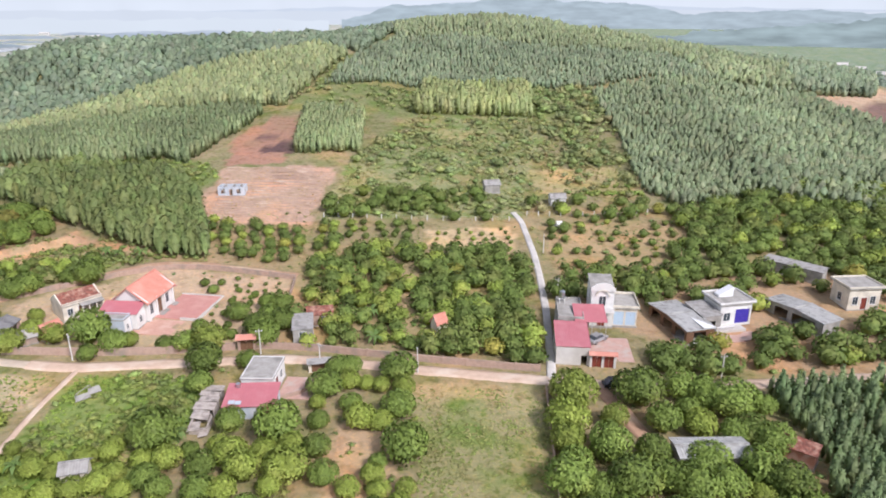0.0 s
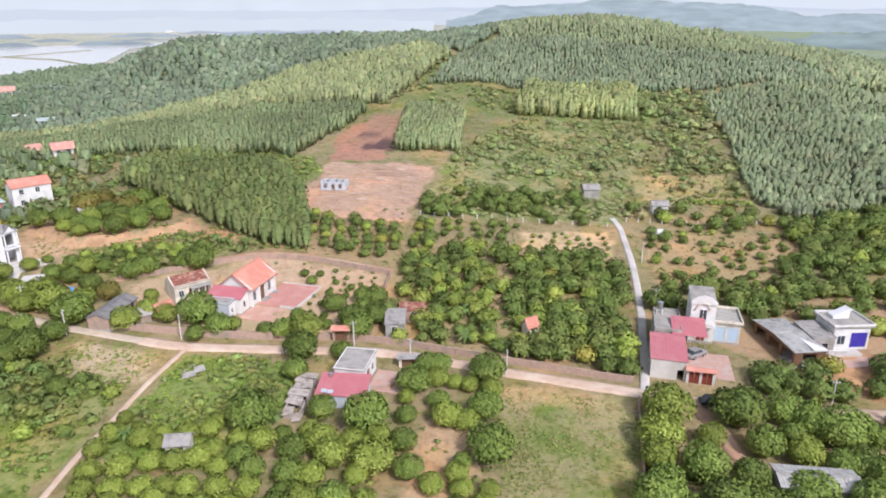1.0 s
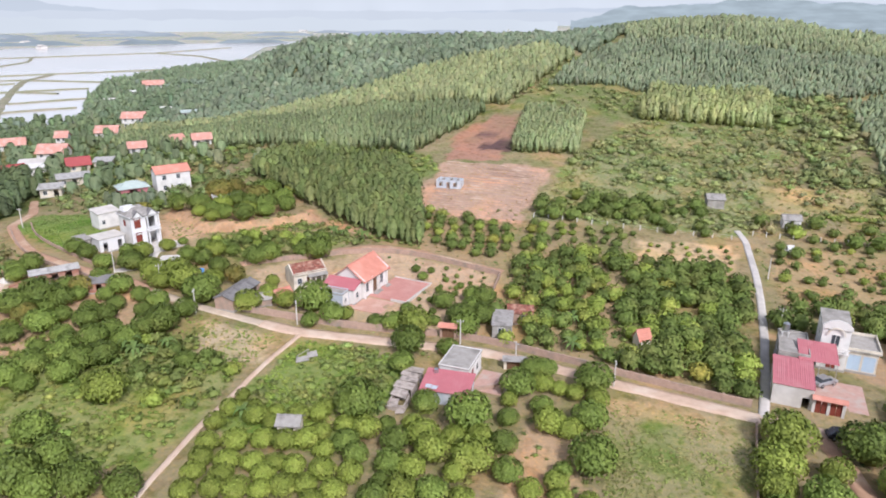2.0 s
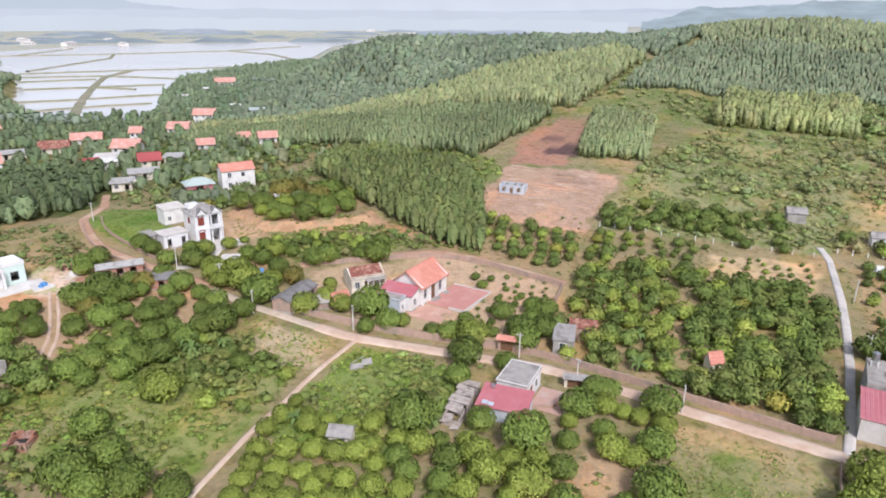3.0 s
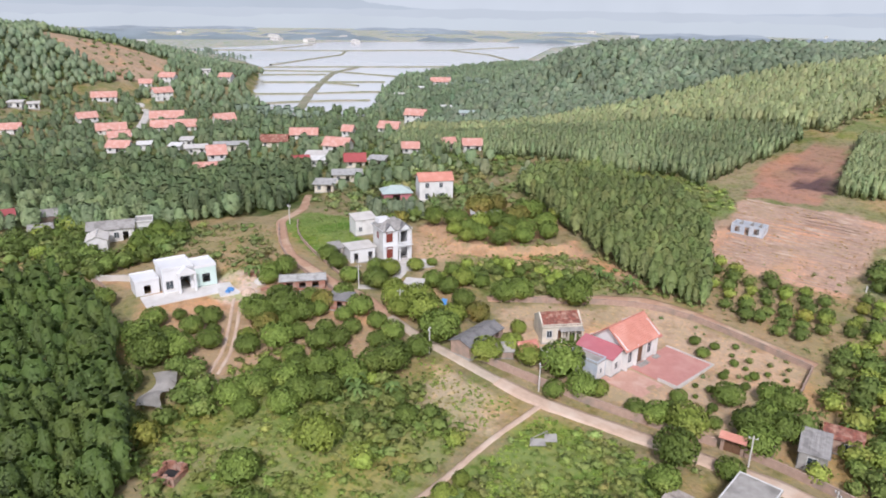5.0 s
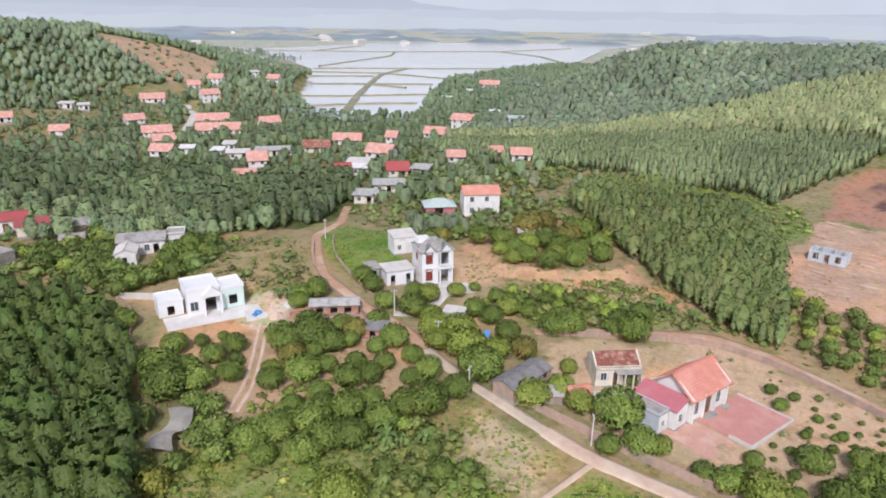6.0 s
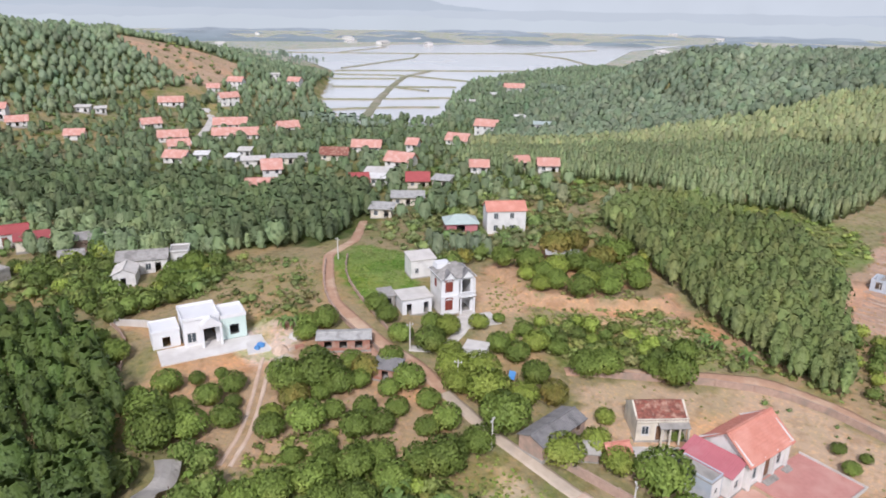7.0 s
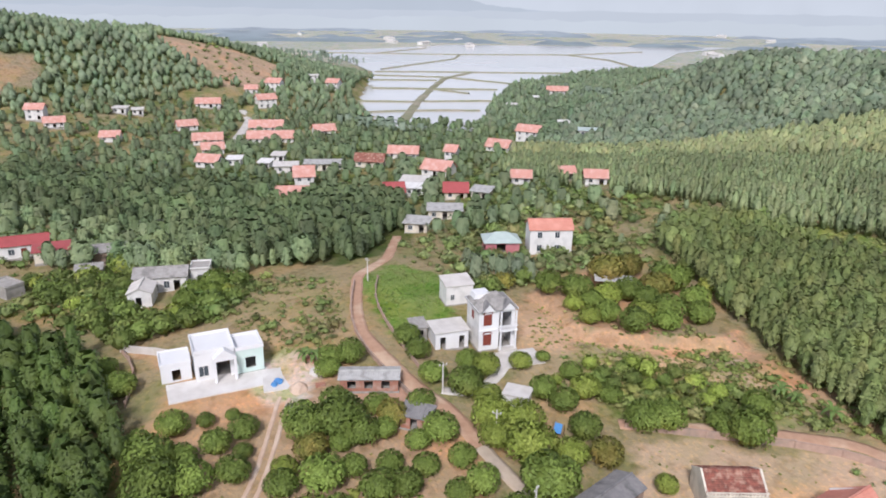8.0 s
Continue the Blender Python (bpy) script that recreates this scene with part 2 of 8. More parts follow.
# Levelled building plots: centre, turn, size, height.
PLOTS = [(-128.0, 80.2, 75, 15.5, 12.5, -0.05), (-107.6, 116.6, 67, 12.0, 12.0, 1.35), (-52.8, 117.6, 82, 17.0, 13.5, -3.3), (-26.5, 93.6, 0, 12.0, 13.0, -6.0), (27.5, 111.5, -6, 15.0, 17.0, -6.0)]


# Cut bank below the terraced trees.
SCARP = [(-117, 137), (-112, 135), (-108, 134), (-103, 131), (-97, 136), (-90, 143), (-84, 149)]
TERRACE = SCARP + [(-88, 158), (-104, 170), (-122, 160)]


def land(x, y):
    """Height of the ground."""
    x, y = np.asarray(x, float), np.asarray(y, float)
    z = np.full(np.broadcast(x, y).shape, PLAIN)
    for cx, cy, sx, sy, h in RELIEF:
        z = z + h * np.exp(-((x - cx) / sx) ** 2 - ((y - cy) / sy) ** 2)
    for cx, cy, turn, w, d, level in PLOTS:
        a = radians(turn)
        u, v = (x - cx) * math.cos(a) + (y - cy) * math.sin(a), -(x - cx) * math.sin(a) + (y - cy) * math.cos(a)
        off = np.hypot(np.maximum(np.abs(u) - w / 2, 0), np.maximum(np.abs(v) - d / 2, 0))
        k = np.clip(1 - off / 3.0, 0, 1)
        z = z + (level - z) * k * k * (3 - 2 * k)
    inner = inside(TERRACE, x, y)
    k = np.clip(1 - far_from_line(SCARP, x, y) / np.where(inner, 9.0, 7.0), 0, 1)
    return z + np.where(inner, 0.95, -0.8) * k * k * (3 - 2 * k)


ROAD = [(140, 112), (100, 104), (62, 99.5), (46, 98.3), (30, 97.6), (17.7, 99), (6.2, 100.3), (-8, 102), (-18, 103.4), (-27, 104), (-42, 101.6), (-51, 99.9), (-60, 98.2), (-67, 98.1), (-76.6, 98.3), (-82.5, 98.3), (-92, 99.5)]
ROAD_WEST = [(-92, 99.5), (-99.5, 101), (-106.4, 100.5), (-114, 101.3), (-124.4, 102.9), (-132, 106.8), (-145.8, 116), (-151, 127), (-165, 140)]
LANE = [(17.9, 99.5), (19.4, 112.7), (20.2, 121.3), (21, 138), (21.1, 150), (20.1, 168.7), (18.5, 174)]
FORK = [(-58.8, 98), (-59.6, 86.4), (-59.3, 77), (-59.4, 70), (-58, 55), (-52, 38)]
DRIVE_EAST = [(24.5, 98), (27.2, 92), (29.2, 84.4), (31, 76), (31, 66)]
DRIVE_WEST = [(-117, 85), (-114, 82.5), (-108.7, 78.3), (-103.7, 74), (-100, 69)]
FOOTPATH = [(-104, 103), (-100.5, 106), (-101.5, 112), (-103.5, 116)]
WALL_TRACK = [(-84, 117.5), (-76.5, 126), (-68.5, 133.6), (-62, 138.6), (-52.5, 139.4), (-42, 137.5), (-30.8, 135.6)]
VILLAGE_ROAD = [(-325, 160), (-335, 173), (-384, 204), (-405, 210)]



def axis(lo, fine_lo, fine_hi, hi, fine, mid_lo, mid_hi, mid):
    a = list(np.arange(fine_lo, fine_hi + 0.01, fine))
    b = list(np.arange(fine_hi + mid, mid_hi, mid))
    c = list(np.arange(fine_lo - mid, mid_lo, -mid))
    step, v = mid * 1.5, b[-1]
    while v < hi:
        v, step = v + step, step * 1.35
        b.append(v)
    step, v = mid * 1.5, c[-1]
    while v > lo:
        v, step = v - step, step * 1.35
        c.append(v)
    return np.array(c[::-1] + a + b)


def grid_mesh(name, xs, ys, z):
    nx, ny = len(xs), len(ys)
    gx, gy = np.meshgrid(xs, ys)
    me = bpy.data.meshes.new(name)
    i = (np.arange(ny - 1)[:, None] * nx + np.arange(nx - 1)).ravel()
    raw_mesh(me, np.stack([gx.ravel(), gy.ravel(), z.ravel()], 1), np.stack([i, i + 1, i + nx + 1, i + nx], 1))
    return me


def raw_mesh(me, verts, faces):
    """Fill a mesh from arrays; all faces have the same number of corners."""
    k = faces.shape[1]
    me.vertices.add(len(verts))
    me.vertices.foreach_set("co", verts.astype(np.float32).ravel())
    me.loops.add(faces.size)
    me.loops.foreach_set("vertex_index", faces.astype(np.int32).ravel())
    me.polygons.add(len(faces))
    me.polygons.foreach_set("loop_start", np.arange(0, faces.size, k, dtype=np.int32))
    me.polygons.foreach_set("loop_total", np.full(len(faces), k, np.int32))
    me.update(calc_edges=True)


XS = axis(-4500, -180, 100, 4500, 1.4, -640, 270, 6.0)
YS = axis(-900, 48, 215, 4800, 1.4, -80, 640, 6.0)
GX, GY = np.meshgrid(XS, YS)
GZ = land(GX, GY)
rough_zone = np.clip((GY + 80) / 60, 0, 1)
for line in (ROAD, ROAD_WEST, LANE, FORK, DRIVE_EAST, DRIVE_WEST, WALL_TRACK, FOOTPATH):
    rough_zone = rough_zone * np.clip(far_from_line(line, GX, GY) / 3 - 0.7, 0, 1)
GZ = GZ + 0.12 * waves(GX, GY, 7.0, 3) * rough_zone + 0.35 * waves(GX, GY, 40.0, 4) * np.clip((GY - 150) / 60, 0, 1)
GZ = np.where(inside(PADDY, GX, GY), np.minimum(GZ, PLAIN - 0.4), GZ)

# Base colour of the ground by cover, with ragged edges.
base = np.zeros((*GX.shape, 3))
mixed = np.clip(0.5 + 0.5 * waves(GX, GY, 22.0, 11), 0, 1)[..., None]
base += np.array((0.2, 0.195, 0.095)) * (1 - mixed) + np.array((0.32, 0.26, 0.155)) * mixed
# Far plain and eastern woods are paled and greyed to paint in distance haze.
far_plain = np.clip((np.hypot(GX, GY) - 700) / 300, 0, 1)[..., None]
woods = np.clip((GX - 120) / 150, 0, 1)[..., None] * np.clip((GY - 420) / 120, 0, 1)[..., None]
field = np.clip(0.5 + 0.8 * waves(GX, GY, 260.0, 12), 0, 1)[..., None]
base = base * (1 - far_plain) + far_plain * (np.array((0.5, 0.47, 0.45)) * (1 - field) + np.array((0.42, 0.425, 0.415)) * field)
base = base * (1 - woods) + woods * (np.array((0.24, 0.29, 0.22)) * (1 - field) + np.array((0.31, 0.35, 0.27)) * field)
JX, JY = GX + 1.3 * waves(GX, GY, 9.0, 21), GY + 1.3 * waves(GX, GY, 9.0, 22)
N_COVERS = itertools.count(30)


def cover(outline, colour, strength):
    """Lay one land cover on the plan: an outline, its soil or turf colour, and how fully it hides what lies below."""
    patch = 0.5 + 0.7 * waves(GX, GY, 12.0, next(N_COVERS))
    k = (inside(outline, JX, JY) * np.clip(strength + 0.35 * (patch - 0.5), 0, 1))[..., None]
    base[:] = base * (1 - k) + np.array(colour) * k


cover([(-260, 30), (120, 30), (120, 180), (-260, 180)], (0.33, 0.25, 0.14), 0.5)
cover([(-59, 161), (-64, 178), (-64, 198), (-31, 199), (-33, 161)], (0.455, 0.31, 0.225), 1.0)
cover([(-64, 199), (-47.5, 201), (-53, 256), (-61, 256), (-69, 229)], (0.37, 0.21, 0.15), 0.95)
cover([(-118, 203), (-84, 205), (-69, 200), (-64, 190), (-67, 181), (-84, 193), (-104, 196)], (0.2, 0.24, 0.085), 0.9)
cover([(-58, 210), (-47, 211), (-47, 222), (-57, 221)], (0.12, 0.075, 0.072), 1.0)
cover([(-62, 226), (-56, 226), (-56, 232), (-62, 231)], (0.16, 0.095, 0.085), 0.9)
cover([(-45, 105), (-31, 107), (-31, 133), (-52, 137), (-62, 136), (-73, 124), (-80, 116), (-72, 104)], (0.5, 0.36, 0.24), 0.95)
cover([(-4, 160), (18, 164), (17, 150.5), (-3, 149)], (0.54, 0.4, 0.24), 0.95)
cover([(24, 166), (47, 172), (65, 169), (50, 140), (25, 137)], (0.44, 0.31, 0.17), 0.7)
cover([(25, 208), (55, 214), (56, 191), (28, 188)], (0.46, 0.36, 0.19), 0.75)
cover([(-30, 165), (20, 170), (26, 205), (40, 258), (-12, 258), (-28, 210)], (0.28, 0.285, 0.145), 0.85)
cover([(-4, 98), (17, 97), (15, 60), (-2, 60)], (0.3, 0.265, 0.13), 0.85)
cover([(-4, 98.5), (17, 97), (17, 92), (-4, 94)], (0.48, 0.36, 0.22), 0.55)
cover([(-16, 86), (-8, 85), (-5, 70), (-15, 68)], (0.5, 0.34, 0.21), 0.85)
cover([(-58, 96), (-37, 97), (-36, 84), (-40, 70), (-57, 70)], (0.2, 0.26, 0.07), 0.95)
cover([(-77, 95), (-63, 95), (-61, 86), (-70, 83)], (0.47, 0.37, 0.24), 1.0)
cover([(-92, 66), (-80, 70), (-74, 64), (-80, 60), (-90, 60)], (0.4, 0.32, 0.19), 0.7)
cover([(-72, 62), (-64, 64), (-63, 58), (-70, 57)], (0.36, 0.3, 0.16), 0.6)
cover([(-92, 86), (-76, 85), (-61, 84), (-60, 60), (-80, 50), (-100, 55)], (0.25, 0.27, 0.095), 0.9)
cover([(-93, 62), (-80, 58), (-82, 50), (-92, 50)], (0.3, 0.26, 0.13), 0.4)
cover([(-120, 84), (-102, 100), (-86, 96), (-82, 86), (-101, 68), (-112, 64), (-126, 69)], (0.42, 0.29, 0.18), 1.0)
cover([(-149, 74), (-133, 74), (-126, 69), (-124, 72), (-114, 88), (-117, 96), (-127, 90), (-140, 78)], (0.47, 0.3, 0.17), 0.9)
cover([(-121, 84), (-110, 90), (-104, 97), (-112, 99), (-120, 93)], (0.44, 0.3, 0.2), 0.85)
cover([(-122, 82.5), (-130, 88), (-126, 94.5), (-118, 92), (-114.5, 88), (-117, 83)], (0.52, 0.475, 0.42), 0.9)
cover([(-145, 114), (-147, 126), (-134, 129), (-119, 119), (-121, 106)], (0.17, 0.25, 0.06), 0.95)
cover([(-168, 96), (-146, 112), (-124, 102), (-122, 92), (-146, 88)], (0.36, 0.275, 0.155), 0.85)
cover([(-116, 120), (-118, 139), (-105, 133), (-98, 126), (-102, 118)], (0.48, 0.32, 0.19), 0.95)
cover([(-118, 156), (-105, 163), (-92, 155), (-96, 136), (-108, 133), (-117, 138)], (0.47, 0.28, 0.17), 0.75)
cover([(-100, 127), (-86, 147), (-62, 146), (-68, 138), (-82, 134), (-90, 124)], (0.4, 0.32, 0.18), 0.85)
cover([(-98, 124), (-82, 134), (-68, 138), (-74, 126), (-84, 118)], (0.24, 0.25, 0.09), 0.8)
cover([(-118, 140), (-112, 136), (-103, 133), (-97, 138), (-90, 145), (-83, 152), (-81, 149), (-89, 140), (-96, 133), (-103, 127), (-112, 131), (-118, 134)], (0.5, 0.315, 0.185), 1.0)
cover([(-92, 135), (-89, 142), (-80, 147), (-73, 145), (-70, 141), (-79, 136), (-87, 133)], (0.47, 0.36, 0.24), 0.8)
cover([(-86, 153), (-75, 149), (-58, 143), (-58, 140), (-75, 145), (-86, 149)], (0.45, 0.28, 0.17), 0.8)
cover([(-104, 124), (-99, 127), (-92, 122), (-86, 113), (-94, 112), (-103, 118)], (0.44, 0.33, 0.2), 0.6)
cover([(-430, 60), (-420, 150), (-455, 200), (-500, 292), (-545, 395), (-600, 400), (-640, 330), (-700, 200), (-700, 0), (-520, -20)], (0.11, 0.135, 0.05), 0.75)
cover([(-176, 101), (-154, 117), (-157, 136), (-170, 150), (-194, 160), (-300, 150), (-330, 84), (-300, 62), (-235, 84)], (0.1, 0.12, 0.045), 0.85)
cover([(-200, 160), (-150, 150), (-150, 200), (-200, 205), (-260, 285), (-300, 345), (-345, 262), (-420, 215), (-430, 150), (-330, 130)], (0.15, 0.165, 0.065), 0.7)
cover([(-58, 160), (-34, 159), (-32, 139), (-52, 140)], (0.4, 0.28, 0.165), 0.7)
cover([(-33, 152), (-4, 151), (-4, 108), (-30, 108)], (0.38, 0.28, 0.155), 0.75)
cover([(18, 126), (60, 100), (100, 104), (100, 140), (60, 142)], (0.42, 0.28, 0.175), 0.75)
cover([(150, 290), (220, 330), (230, 260), (158, 255)], (0.2, 0.12, 0.11), 0.9)
cover([(150, 292), (205, 330), (210, 312), (160, 276), (166, 258), (156, 256)], (0.5, 0.36, 0.25), 0.9)
cover([(-448, 213), (-449, 246), (-478, 276), (-505, 288), (-535, 262), (-528, 206), (-492, 204), (-472, 216)], (0.47, 0.33, 0.23), 0.9)
cover([(-458, 80), (-458, 107), (-457, 122), (-443, 122), (-428, 114), (-426, 98), (-425, 75)], (0.33, 0.25, 0.17), 0.8)
cover([(-420, 215), (-380, 200), (-350, 222), (-380, 250)], (0.34, 0.3, 0.15), 0.8)
cover([(-340, 120), (-300, 150), (-320, 200), (-420, 210), (-420, 140)], (0.32, 0.27, 0.17), 0.5)

cover([(-306, 271), (-283, 226), (-225, 240), (-240, 290), (-280, 350), (-340, 440), (-440, 520), (-480, 640), (-440, 500), (-405, 420), (-365, 369), (-325, 317)], (0.15, 0.18, 0.07), 1.0)
cover([(-335, 322), (-330, 340), (-366, 384), (-374, 372)], (0.33, 0.37, 0.11), 0.9)
cover([(-310, 232), (-300, 200), (-262, 205), (-250, 225), (-270, 245)], (0.2, 0.25, 0.085), 0.9)
cover([(-392, 222), (-330, 200), (-318, 214), (-362, 246)], (0.42, 0.35, 0.2), 0.85)
cover([(-60, 262), (-44, 258), (-10, 258), (40, 258), (60, 285), (-8, 296), (-36, 350), (-48, 342)], (0.21, 0.225, 0.1), 0.85)

cover([(0, 92), (6, 93), (8, 84), (14, 82), (13, 74), (5, 76), (1, 84)], (0.22, 0.25, 0.09), 0.45)
cover([(8, 95), (15.5, 95), (15, 86), (10, 88)], (0.36, 0.32, 0.17), 0.6)
cover([(-113.8, 91.9), (-107.8, 92.7), (-104, 97), (-106, 99.5), (-112, 98.5)], (0.45, 0.28, 0.2), 0.9)
cover([(-110, 122), (-112, 133), (-105, 131), (-101, 125), (-104, 121)], (0.55, 0.37, 0.235), 0.95)
cover([(-49, 84), (-41, 85), (-38, 80), (-40, 74), (-47, 77)], (0.36, 0.29, 0.16), 0.6)

ground = new("ground", grid_mesh("ground", XS, YS, GZ))
tagged(ground, "valley and hill ground of dry grass, green turf and bare ochre soil", "ground", kind="structure")
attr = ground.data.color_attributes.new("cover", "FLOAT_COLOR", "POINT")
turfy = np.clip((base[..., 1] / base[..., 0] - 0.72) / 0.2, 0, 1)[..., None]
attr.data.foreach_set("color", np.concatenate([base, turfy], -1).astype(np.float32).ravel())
for p in ground.data.polygons:
    p.use_smooth = True
GROUND = mat("soil_and_grass", (1, 1, 1), (1, 1, 1), size=0.7, rough=0.95, spec=0.1)


def ground_nodes(m):
    n, l = m.node_tree.nodes, m.node_tree.links
    b = n["Principled BSDF"]
    a = n.new("ShaderNodeAttribute")
    a.attribute_name = "cover"
    co = n.new("ShaderNodeTexCoord")
    col = a.outputs["Color"]
    for scale, detail, lo, hi, tint in ((0.16, 6, 0.47, 0.62, (0.66, 0.84, 0.52)), (0.9, 6, 0.52, 0.66, (0.62, 0.78, 0.5)), (1.7, 5, 0.5, 0.7, (1.28, 1.16, 1.0)), (0.45, 7, 0.5, 0.68, (0.78, 0.74, 0.7)), (0.07, 5, 0.5, 0.66, (1.3, 1.1, 0.98))):
        t = n.new("ShaderNodeTexNoise")
        t.inputs["Scale"].default_value, t.inputs["Detail"].default_value = scale, detail
        l.new(co.outputs["Object"], t.inputs["Vector"])
        r = n.new("ShaderNodeMapRange")
        r.inputs[1].default_value, r.inputs[2].default_value = lo, hi
        l.new(t.outputs[0], r.inputs[0])
        if tint[1] > tint[0]:  # green patches grow on turf, hardly on bare soil
            w = n.new("ShaderNodeMath")
            w.operation, w.inputs[1].default_value, w.inputs[2].default_value = "MULTIPLY_ADD", 0.8, 0.2
            l.new(a.outputs["Alpha"], w.inputs[0])
            g = n.new("ShaderNodeMath")
            g.operation = "MULTIPLY"
            l.new(w.outputs[0], g.inputs[0])
            l.new(r.outputs[0], g.inputs[1])
            r = g
        x = n.new("ShaderNodeMix")
        x.data_type, x.blend_type = "RGBA", "MULTIPLY"
        l.new(r.outputs[0], x.inputs[0])
        l.new(col, x.inputs[6])
        x.inputs[7].default_value = (*tint, 1)
        col = x.outputs[2]
    l.new(col, b.inputs["Base Color"])
    t = n.new("ShaderNodeTexNoise")
    t.inputs["Scale"].default_value, t.inputs["Detail"].default_value = 1.6, 8
    l.new(co.outputs["Object"], t.inputs["Vector"])
    bp = n.new("ShaderNodeBump")
    bp.inputs["Strength"].default_value, bp.inputs["Distance"].default_value = 0.6, 0.35
    l.new(t.outputs[0], bp.inputs["Height"])
    l.new(bp.outputs[0], b.inputs["Normal"])


ground_nodes(GROUND)
ground.data.materials.append(GROUND)


def resample(line, step):
    out = [line[0]]
    for (ax, ay), (bx, by) in zip(line, line[1:]):
        k = max(1, int(math.hypot(bx - ax, by - ay) / step))
        out += [(ax + (bx - ax) * i / k, ay + (by - ay) * i / k) for i in range(1, k + 1)]
    for _ in range(3):
        out = [out[0]] + [((a[0] + 2 * b[0] + c[0]) / 4, (a[1] + 2 * b[1] + c[1]) / 4) for a, b, c in zip(out, out[1:], out[2:])] + [out[-1]]
    return out


def strip(name, line, width, material, label, lift=0.14, ragged=0.25, category="road", crown=0.05):
    """A road draped on the ground: five points across, ragged edges."""
    pts = resample(line, 1.2)
    verts = []
    for i, (x, y) in enumerate(pts):
        ax, ay = pts[max(i - 1, 0)]
        bx, by = pts[min(i + 1, len(pts) - 1)]
        d = math.hypot(bx - ax, by - ay)
        nx, ny = -(by - ay) / d, (bx - ax) / d
        left, right = (1 + ragged * random.uniform(-0.4, 0.4) for _ in range(2))
        for s in (-1.06 * left, -left, -0.5, 0, 0.5, right, 1.06 * right):
            px, py = x + nx * width / 2 * s, y + ny * width / 2 * s
            edge = -0.5 if abs(s) in (1.06 * left, 1.06 * right) else 0
            verts.append((px, py, float(land(px, py)) + lift + crown * (1 - min(1, abs(s))) + edge))
    i = np.array([7 * a + b for a in range(len(pts) - 1) for b in range(6)])
    me = bpy.data.meshes.new(name)
    raw_mesh(me, np.array(verts), np.stack([i, i + 7, i + 8, i + 1], 1))
    me.materials.append(material)
    return tagged(new(name, me), label, category, kind="structure")


strip("road", ROAD[:14], 2.6, TRACK, "pale sandy dirt road between the orchard plots")
strip("road", ROAD[13:], 1.9, DUSTY_LANE, "narrow worn concrete road past the compound wall", ragged=0.12)
strip("road", ROAD_WEST, 2.2, RED_TRACK, "narrow reddish dirt road with a concrete strip past the villa")
strip("road", LANE, 1.5, CONCRETE_LANE, "narrow grey concrete lane up the orchard", ragged=0.08)
strip("road", FORK, 0.85, TRACK, "narrow pale dirt track through green fields", lift=0.12)
strip("road", DRIVE_EAST, 2.6, RED_TRACK, "reddish dirt driveway between dark trees", lift=0.12)
for side in (-0.75, 0.75):
    strip("road", [(x + side * 0.72, y + side * 0.58) for x, y in DRIVE_WEST], 0.6, TRACK, "worn wheel rut leading to the white house", lift=0.1, ragged=0.5)
strip("road", WALL_TRACK, 2.0, RED_TRACK, "reddish earth track behind the compound wall", lift=0.1)
strip("road", FOOTPATH, 1.6, PALE_CEMENT, "concrete path up to the two-storey villa", lift=0.1, ragged=0.1)
strip("road", VILLAGE_ROAD, 4.0, PALE_CEMENT, "pale concrete village road", lift=0.2, ragged=0.05)
ROADS = [(ROAD, 2.2), (ROAD_WEST, 2.0), (LANE, 1.7), (FORK, 1.5), (DRIVE_EAST, 2.0), (DRIVE_WEST, 1.6), (WALL_TRACK, 1.6), (VILLAGE_ROAD, 3.0), (FOOTPATH, 1.0)]

# Flooded paddies: one sheet of water, earth dikes between the plots.
bm = bmesh.new()
bm.faces.new([bm.verts.new((x, y, WATER_LEVEL)) for x, y in PADDY])
me = bpy.data.meshes.new("water")
bm.to_mesh(me)
bm.free()
me.materials.append(WATER)
tagged(new("water", me), "flooded pale paddy fields mirroring the overcast sky", "water", kind="structure")


def dike(line, width, height=0.8):
    width = width * 0.62
    pts = resample(line, 6.0)
    verts = []
    for i, (x, y) in enumerate(pts):
        ax, ay = pts[max(i - 1, 0)]
        bx, by = pts[min(i + 1, len(pts) - 1)]
        d = math.hypot(bx - ax, by - ay)
        nx, ny = -(by - ay) / d, (bx - ax) / d
        w = width * random.uniform(0.75, 1.25)
        for s, h in ((-1, -0.6), (-0.55, height), (0.55, height * random.uniform(0.8, 1.2)), (1, -0.6)):
            verts.append((x + nx * w / 2 * s, y + ny * w / 2 * s, WATER_LEVEL + h))
    i = np.array([4 * a + b for a in range(len(pts) - 1) for b in range(3)])
    me = bpy.data.meshes.new("dike")
    raw_mesh(me, np.array(verts), np.stack([i, i + 4, i + 5, i + 1], 1))
    me.materials.append(DIKE)
    tagged(new("dike", me), "low grassy earth dike between flooded paddies", "dike", "paddy dikes", "structure")


for line, width in (([(-345, 275), (-413, 340), (-470, 398), (-530, 462), (-560, 520)], 12), ([(-621, 448), (-597, 485), (-540, 556), (-500, 610)], 9),
                    ([(-396, 276), (-381, 315), (-358, 347)], 6), ([(-440, 308), (-413, 340)], 5), ([(-500, 362), (-470, 398), (-437, 439)], 7),
                    ([(-413, 345), (-389, 386)], 5), ([(-556, 398), (-520, 445)], 6), ([(-590, 425), (-540, 470), (-460, 482)], 7), ([(-470, 398), (-430, 402)], 5),
                    ([(-900, 560), (-780, 700), (-704, 834), (-600, 800), (-500, 720)], 10), ([(-640, 470), (-720, 640), (-780, 700)], 8), ([(-700, 834), (-690, 1000)], 8), ([(-860, 620), (-930, 760)], 8)):
    dike(line, width)

